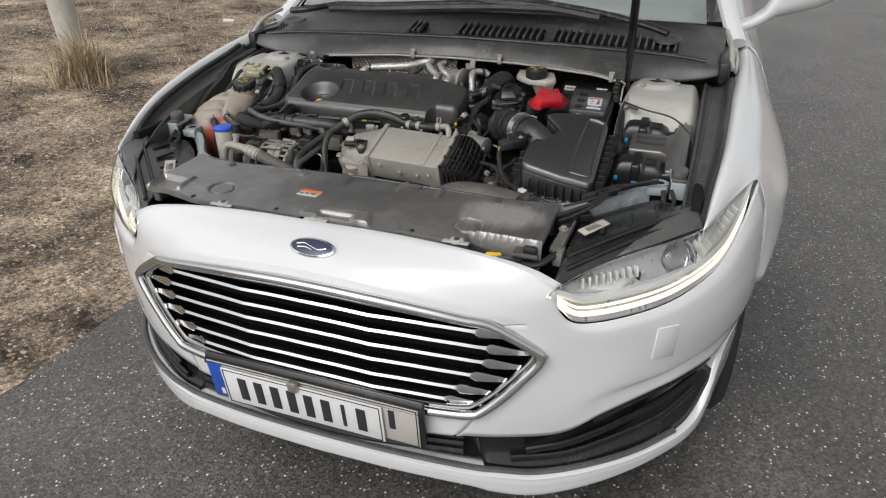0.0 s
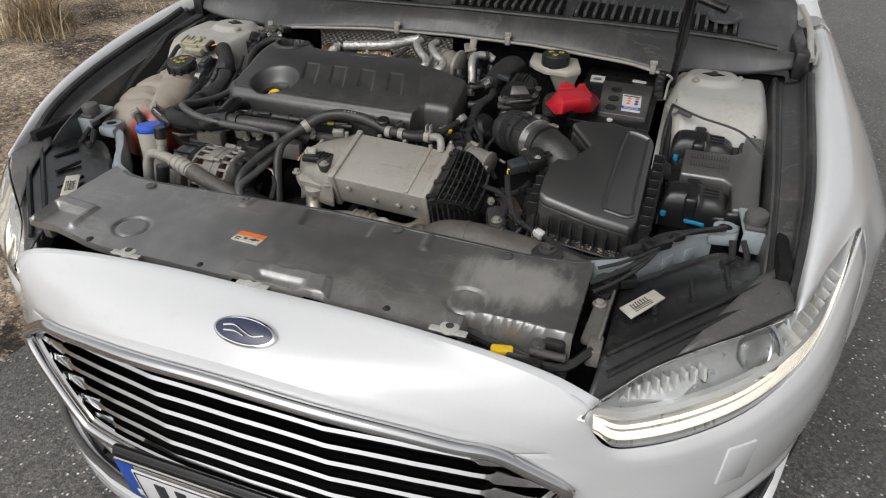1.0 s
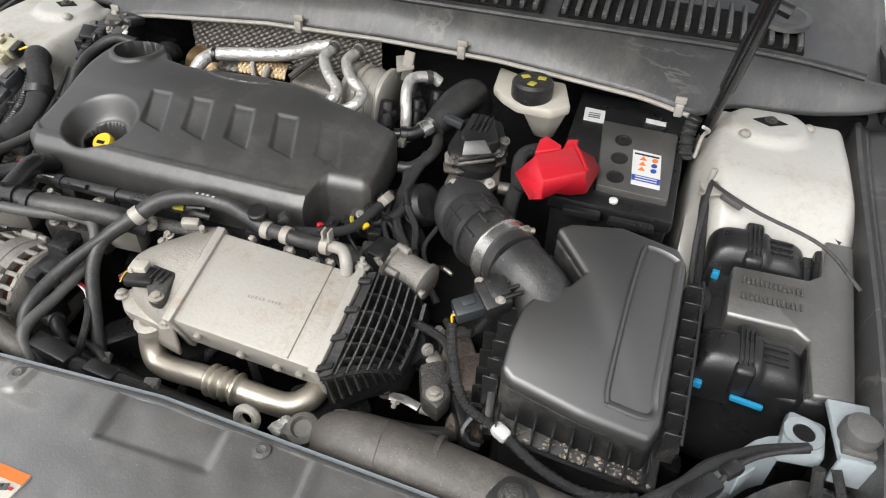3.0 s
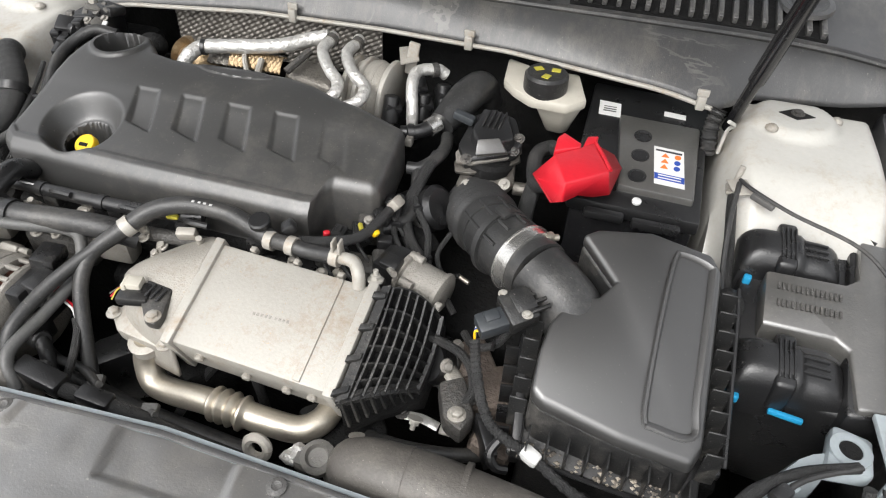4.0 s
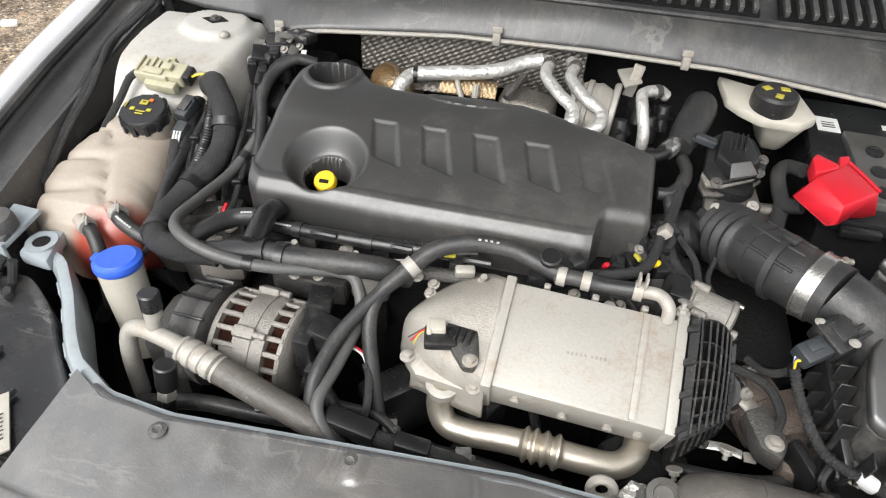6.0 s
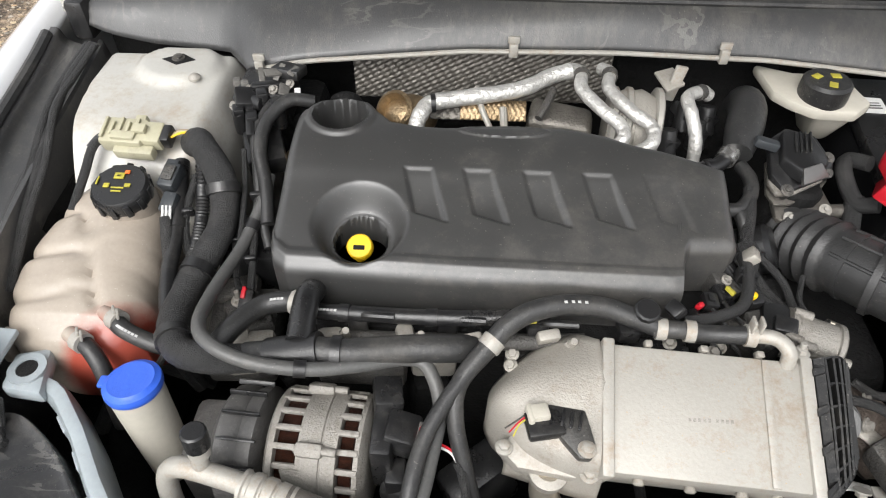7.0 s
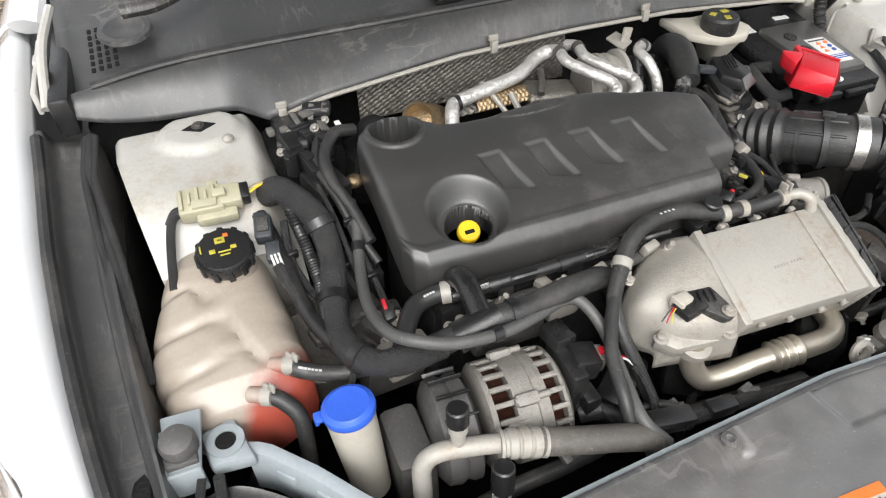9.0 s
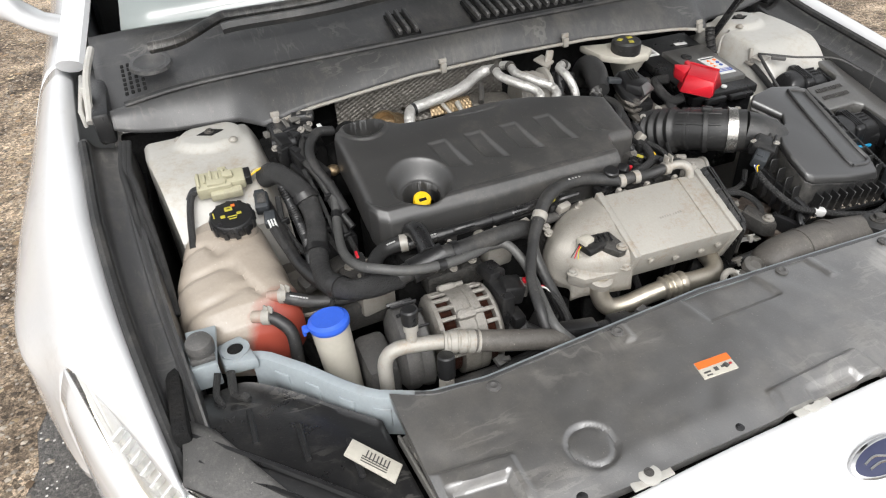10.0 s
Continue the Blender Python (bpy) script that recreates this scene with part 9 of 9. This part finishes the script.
part("body", lathe([(0.026, -0.03), (0.030, -0.028), (0.030, -0.004), (0.027, -0.003), (0.027, 0.004), (0.030, 0.005), (0.030, 0.024), (0.024, 0.030), (0.008, 0.031)], (0.150, 0.806, 0.852), (0.75, -0.2, 0.5), 28), BLACK, valve)
part("band", lathe([(0.0305, -0.004), (0.0315, 0.004), (0.030, 0.006)], (0.152, 0.805, 0.854), (0.75, -0.2, 0.5), 28), DARKMETAL, valve, "dull metal band")
part("foot", join(rbox((0.140, 0.770, 0.835), (0.05, 0.05, 0.03), 0.006, (0, 15, 20)), rbox((0.165, 0.755, 0.82), (0.035, 0.03, 0.05), 0.005, (10, 0, 40))), GAP_SHADE, valve)
for x, y, z in ((0.091, 0.781, 0.880), (0.095, 0.768, 0.876), (0.100, 0.733, 0.878), (0.137, 0.694, 0.858), (0.136, 0.679, 0.858), (0.166, 0.723, 0.846), (0.152, 0.690, 0.862)):
    part("bolt", bolt((x, y, z), 0.0042, 0.006, (0.3, -0.4, 1)), ALU_DULL, valve)
for x, y, z, sx, sy, sz in ((0.092, 0.775, 0.868, 0.02, 0.05, 0.02), (0.138, 0.688, 0.848, 0.035, 0.045, 0.022), (0.100, 0.735, 0.862, 0.03, 0.03, 0.03)):
    part("bracket", rbox((x, y, z), (sx, sy, sz), 0.004, (12, 8, 20)), DARKMETAL, valve)
wires = thing("sensor_wiring", (0.17, 0.74, 0.78), "thin black sensor cables hanging beside the intake hose", "wiring")
for path, r in (([(0.135, 0.80, 0.885), (0.150, 0.775, 0.875), (0.172, 0.748, 0.862), (0.182, 0.715, 0.848), (0.205, 0.690, 0.835), (0.228, 0.672, 0.815)], 0.0045), ([(0.128, 0.765, 0.880), (0.132, 0.735, 0.868), (0.150, 0.705, 0.866), (0.160, 0.690, 0.85)], 0.0038), ([(0.198, 0.760, 0.862), (0.190, 0.73, 0.850), (0.205, 0.705, 0.842), (0.222, 0.715, 0.836)], 0.0032), ([(0.245, 0.660, 0.80), (0.262, 0.640, 0.805), (0.285, 0.640, 0.815), (0.300, 0.655, 0.83)], 0.005), ([(0.20, 0.63, 0.82), (0.255, 0.615, 0.815), (0.275, 0.585, 0.80), (0.262, 0.56, 0.785)], 0.0055)):
    part("cable", tube(path, r, 6, 8), BRAID, wires)
for c, rot in (((0.150, 0.776, 0.874), 30), ((0.182, 0.716, 0.849), 60), ((0.133, 0.742, 0.872), 10), ((0.285, 0.640, 0.816), 80)):
    part("tie", rbox(c, (0.012, 0.005, 0.012), 0.002, (0, 0, rot)), BLACK, wires)
part("bright_end", rod((0.220, 0.716, 0.836), (0.236, 0.709, 0.834), 0.0030), STEEL, wires, "silver sensor end")
arm = thing("mount_arm", (0.255, 0.60, 0.70), "grey cast mounting arm with a flanged bolt", "bracket")
part("arm", tube([(0.225, 0.632, 0.778), (0.240, 0.615, 0.783), (0.258, 0.598, 0.778), (0.271, 0.586, 0.772)], lambda t: 0.010 + 0.007 * ease((t - 0.75) / 0.2), 7, 14, 0.45), ALU, arm)
part("bolt", bolt((0.271, 0.587, 0.779), 0.0075, 0.009), DARKMETAL, arm)
part("casting", join(rbox((0.285, 0.615, 0.755), (0.09, 0.06, 0.035), 0.010, (5, -4, 20)), rbox((0.31, 0.57, 0.748), (0.05, 0.07, 0.03), 0.010, (0, 6, -10)), rbox((0.255, 0.645, 0.765), (0.06, 0.05, 0.03), 0.008, (8, 0, 35))), RUSTY, arm, "brown-stained gearbox casting")
shelf = thing("battery_tray_edge", (0.30, 0.53, 0.74), "black ribbed plastic edge beside the air filter box", "plastic tray")
part("rail", join(rbox((0.326, 0.590, 0.800), (0.010, 0.13, 0.050), 0.002, (18, 0, 8)), rbox((0.300, 0.545, 0.770), (0.012, 0.05, 0.040), 0.002, (10, 0, 30))), BLACK, shelf)
for k in range(5):
    part("web", rbox((0.316 - 0.002 * k, 0.545 + 0.022 * k, 0.790 + 0.006 * k), (0.016, 0.003, 0.030), 0.0008, (0, 0, 8)), BLACK, shelf)
part("hook", tube([(0.318, 0.535, 0.80), (0.310, 0.52, 0.79), (0.318, 0.512, 0.78), (0.33, 0.515, 0.775)], 0.005, 5, 8), BLACK, shelf)
strip = thing("earth_strap", (0.237, 0.557, 0.73), "flat braided earth strap with a silver end", "strap")
part("strap", tube([(0.205, 0.562, 0.752), (0.225, 0.560, 0.756), (0.245, 0.557, 0.753)], 0.006, 6, 8, 0.35), FOIL, strip)
part("lug", rbox((0.254, 0.556, 0.752), (0.014, 0.012, 0.004), 0.001), ALU_SHEET, strip)
part("end_bolt", bolt((0.200, 0.562, 0.754), 0.006, 0.007), DARKMETAL, strip)

# the engine mount beside the coolant tank
mount = thing("engine_mount", (-0.53, 0.73, 0.70), "dull metal engine mount cup with a pale rim", "engine mount")
part("cup", lathe([(0.052, -0.05), (0.062, 0.0), (0.064, 0.016), (0.061, 0.018), (0.058, 0.0), (0.02, -0.012)], (-0.530, 0.728, 0.788), (0.05, -0.12, 1), 40), HEATSHIELD, mount, "pressed metal cup")
part("rim", tube([(-0.530 + 0.063 * math.cos(k), 0.728 + 0.063 * math.sin(k), 0.806 + 0.007 * math.sin(k) - 0.003 * math.cos(k)) for k in np.linspace(-2.8, 1.2, 16)], 0.0022, 4, 8), ALU, mount, "pale rolled rim")
part("arm", join(rbox((-0.485, 0.735, 0.812), (0.10, 0.035, 0.020), 0.008, (0, -8, 12)), rbox((-0.44, 0.70, 0.815), (0.05, 0.06, 0.025), 0.009, (0, 0, 30))), DARKMETAL, mount, "cast mount arm")
for x, y, z in ((-0.452, 0.712, 0.828), (-0.428, 0.690, 0.832), (-0.505, 0.738, 0.824), (-0.448, 0.672, 0.822)):
    part("stud", join(bolt((x, y, z), 0.0065, 0.008), rod((x, y, z), (x, y, z + 0.018), 0.003)), ALU, mount)
part("pale_casting", slab([(-0.470, 0.668, 0.828), (-0.432, 0.680, 0.832), (-0.425, 0.655, 0.826), (-0.455, 0.640, 0.822)], (0, 0, -0.03), 0.008), ALU, mount, "pale cast corner")
tags = thing("cable_cluster", (-0.47, 0.80, 0.80), "bundle of thin black cables with clips beside the engine", "wiring")
for path, r in (([(-0.455, 0.900, 0.918), (-0.448, 0.85, 0.902), (-0.445, 0.80, 0.882), (-0.440, 0.755, 0.862), (-0.436, 0.715, 0.845)], 0.0045), ([(-0.525, 0.845, 0.905), (-0.530, 0.80, 0.882), (-0.520, 0.76, 0.862), (-0.505, 0.735, 0.845), (-0.498, 0.705, 0.83)], 0.0050), ([(-0.465, 0.835, 0.895), (-0.470, 0.79, 0.865), (-0.462, 0.745, 0.845), (-0.452, 0.72, 0.835)], 0.0038), ([(-0.470, 0.875, 0.925), (-0.462, 0.83, 0.90), (-0.458, 0.77, 0.87), (-0.455, 0.73, 0.85)], 0.0035), ([(-0.500, 0.63, 0.85), (-0.520, 0.60, 0.82), (-0.535, 0.575, 0.78)], 0.004)):
    part("cable", tube(path, r, 6, 8), BRAID, tags)
for c in ((-0.447, 0.822, 0.896), (-0.441, 0.748, 0.862), (-0.466, 0.778, 0.862), (-0.526, 0.80, 0.885)):
    part("tie", rbox(c, (0.014, 0.006, 0.014), 0.002, (15, 0, 12)), BLACK, tags)
part("red_lock", rbox((-0.440, 0.705, 0.852), (0.005, 0.014, 0.006), 0.001, (20, 0, 0)), RED, tags, "small red lock")
part("lock_plug", rbox((-0.437, 0.700, 0.842), (0.016, 0.026, 0.016), 0.003, (20, 0, 0)), BLACK, tags)
part("rust_spot", ball((-0.415, 0.905, 0.895), (0.014, 0.012, 0.010), 12), RUST, tags)


def print_on(parent, path, t0, t1, count, r):
    """A run of plain pale bars printed along a hose."""
    S = glide(path, 40)
    for k in range(count):
        i = int((t0 + (t1 - t0) * k / count) * (len(S) - 2))
        d = Vector(S[i + 1] - S[i]).normalized()
        side = d.cross(Vector((0, 0, 1))).normalized()
        up = (side.cross(d).normalized() - Vector((0, 0.45, 0))).normalized()
        q = Vector(S[i]) + up * (r + 0.0002)
        part("print_bar", slab([q + d * 0.0016 + side * 0.0016, q + d * 0.0016 - side * 0.0016, q - d * 0.0016 - side * 0.0016, q - d * 0.0016 + side * 0.0016], -up * 0.0006, 0), PRINT, parent)


print_on(leak, [(-0.365, 0.668, 0.872), (-0.33, 0.664, 0.876), (-0.285, 0.660, 0.880), (-0.215, 0.658, 0.882), (-0.150, 0.660, 0.884), (-0.09, 0.672, 0.882)], 0.12, 0.30, 9, 0.0085)
print_on(upper_hose, [(-0.570, 0.657, 0.856), (-0.555, 0.645, 0.853), (-0.525, 0.637, 0.842), (-0.49, 0.632, 0.838), (-0.455, 0.625, 0.842)], 0.2, 0.42, 7, 0.0098)
print_on(vent_h, [(-0.362, 0.678, 0.870), (-0.385, 0.682, 0.868), (-0.410, 0.675, 0.866), (-0.432, 0.645, 0.868), (-0.445, 0.622, 0.862)], 0.25, 0.40, 4, 0.0120)
print_on(heat, [(0.010, 0.653, 0.890), (-0.02, 0.660, 0.897), (-0.05, 0.665, 0.903), (-0.095, 0.660, 0.908), (-0.135, 0.645, 0.902), (-0.165, 0.618, 0.884), (-0.190, 0.588, 0.866), (-0.192, 0.560, 0.842), (-0.180, 0.53, 0.80), (-0.165, 0.50, 0.75)], 0.27, 0.33, 4, 0.0110)

front_bits = thing("fuel_rail", (-0.2, 0.655, 0.80), "fuel rail with silver unions below the engine cover", "fuel rail")
part("rail", tube([(-0.34, 0.652, 0.850), (-0.25, 0.648, 0.854), (-0.15, 0.650, 0.856), (-0.06, 0.656, 0.856)], 0.009, 6, 12), DARKMETAL, front_bits)
for k in range(4):
    x = -0.315 + 0.078 * k
    part("union", join(rod((x, 0.648, 0.852), (x + 0.004, 0.640, 0.872), 0.0065, 0.0055, 6), rod((x + 0.004, 0.640, 0.870), (x + 0.006, 0.636, 0.882), 0.004)), ALU, front_bits, "silver hexagon union")
for x, y, z in ((-0.245, 0.640, 0.862), (-0.180, 0.642, 0.868), (-0.10, 0.648, 0.872), (-0.285, 0.632, 0.850)):
    part("bracket", rbox((x, y, z), (0.024, 0.012, 0.016), 0.003, (20, 0, 15)), ALU, front_bits)
part("yellow_tag", rbox((-0.120, 0.655, 0.888), (0.014, 0.006, 0.005), 0.001, (10, 0, 8)), OLIVE, front_bits, "small yellow tag")
part("check_valve", join(rod((-0.005, 0.668, 0.870), (-0.004, 0.660, 0.905), 0.011), rod((-0.004, 0.660, 0.903), (-0.004, 0.658, 0.912), 0.013)), BLACK, front_bits, "black upright check valve")

wedge = thing("headlight_bracket", (0.487, 0.40, 0.70), "black plastic bracket between slam panel cover and headlight", "bracket")
part("arm", join(rbox((0.484, 0.405, 0.795), (0.040, 0.075, 0.030), 0.006, (0, 0, -14)), rbox((0.510, 0.432, 0.806), (0.030, 0.040, 0.018), 0.004, (0, 0, 30))), BLACK, wedge)
part("pin", lathe([(0.010, 0), (0.010, 0.006), (0.006, 0.009)], (0.482, 0.410, 0.810), (0, 0, 1), 14), DARKMETAL, wedge)
part("lead", tube([(0.462, 0.375, 0.822), (0.485, 0.395, 0.826), (0.515, 0.432, 0.828), (0.545, 0.478, 0.834)], 0.0042, 6, 8), RUBBER, wedge)
part("second_lead", tube([(0.470, 0.360, 0.818), (0.498, 0.390, 0.822), (0.530, 0.440, 0.826), (0.552, 0.488, 0.834)], 0.0032, 6, 8), RUBBER, wedge)
valves = thing("solenoid_rack", (-0.47, 0.97, 0.86), "black rack of solenoids with silver nuts beside the tower", "valve rack")
part("rail", join(rbox((-0.478, 0.945, 0.930), (0.012, 0.10, 0.030), 0.003, (12, 0, 14)), rbox((-0.455, 0.975, 0.945), (0.050, 0.012, 0.030), 0.003, (0, 0, 14))), BLACK, valves)
for x, y, z in ((-0.490, 0.935, 0.928), (-0.470, 0.925, 0.925), (-0.462, 0.955, 0.940), (-0.440, 0.940, 0.935)):
    part("solenoid", join(rod((x, y, z - 0.02), (x, y, z + 0.012), 0.0095, None, 14), rbox((x, y, z + 0.014), (0.014, 0.018, 0.010), 0.002, (0, 0, 20))), BLACK, valves)
for x, y, z in ((-0.500, 0.950, 0.938), (-0.482, 0.968, 0.952), (-0.448, 0.962, 0.956), (-0.430, 0.978, 0.955)):
    part("nut", bolt((x, y, z), 0.0045, 0.006, (-0.3, -0.5, 1)), ALU_DULL, valves)
for x, y, z, r in ((-0.468, 0.985, 0.962, 20), (-0.445, 0.990, 0.966, -15)):
    part("strip_clip", rbox((x, y, z), (0.008, 0.026, 0.003), 0.001, (25, 10, r)), DUSTY, valves)

cluster = thing("plug_cluster", (0.10, 0.70, 0.82), "small black sensor plugs with clips under the end of the cover", "plugs")
for i, (x, y, z) in enumerate(((0.075, 0.700, 0.878), (0.092, 0.718, 0.872), (0.108, 0.748, 0.876), (0.060, 0.684, 0.868), (0.118, 0.770, 0.880), (0.084, 0.690, 0.860))):
    part("plug", join(rbox((x, y, z), (0.016, 0.020, 0.012), 0.002, (15 * i, 10, 25 * i)), rbox((x, y, z + 0.007), (0.007, 0.010, 0.004), 0.001, (15 * i, 10, 25 * i))), BLACK, cluster)
    part("lead", tube([(x, y - 0.008, z), (x + 0.008, y - 0.022, z - 0.004), (x + 0.022, y - 0.030, z - 0.016), (x + 0.03, y - 0.03, z - 0.04)], 0.0024, 5, 6), RUBBER, cluster)
part("yellow_lock", rbox((0.098, 0.712, 0.884), (0.005, 0.012, 0.005), 0.001, (0, 20, 30)), OLIVE, cluster)
lower = thing("lower_hoses", (0.0, 0.60, 0.70), "dark hoses and cables low behind the crossmember", "hoses")
for path, r in (([(-0.20, 0.50, 0.74), (-0.12, 0.49, 0.73), (-0.04, 0.48, 0.735), (0.05, 0.475, 0.73)], 0.012), ([(-0.46, 0.47, 0.73), (-0.38, 0.475, 0.75), (-0.30, 0.48, 0.745), (-0.22, 0.49, 0.74)], 0.010), ([(-0.26, 0.53, 0.76), (-0.22, 0.51, 0.755), (-0.17, 0.50, 0.765), (-0.14, 0.485, 0.76)], 0.006), ([(0.17, 0.53, 0.74), (0.22, 0.52, 0.755), (0.27, 0.53, 0.75), (0.31, 0.55, 0.74)], 0.008)):
    part("hose", tube(path, r, 6, 10), RUBBER, lower)
for x, y, z in ((-0.205, 0.478, 0.782), (-0.06, 0.470, 0.772), (-0.15, 0.492, 0.760), (-0.30, 0.482, 0.762)):
    part("clip", join(rbox((x, y, z), (0.018, 0.016, 0.010), 0.002, (20, 0, 15)), rod((x, y, z), (x + 0.012, y - 0.006, z + 0.006), 0.004)), DUSTY_DARK, lower)
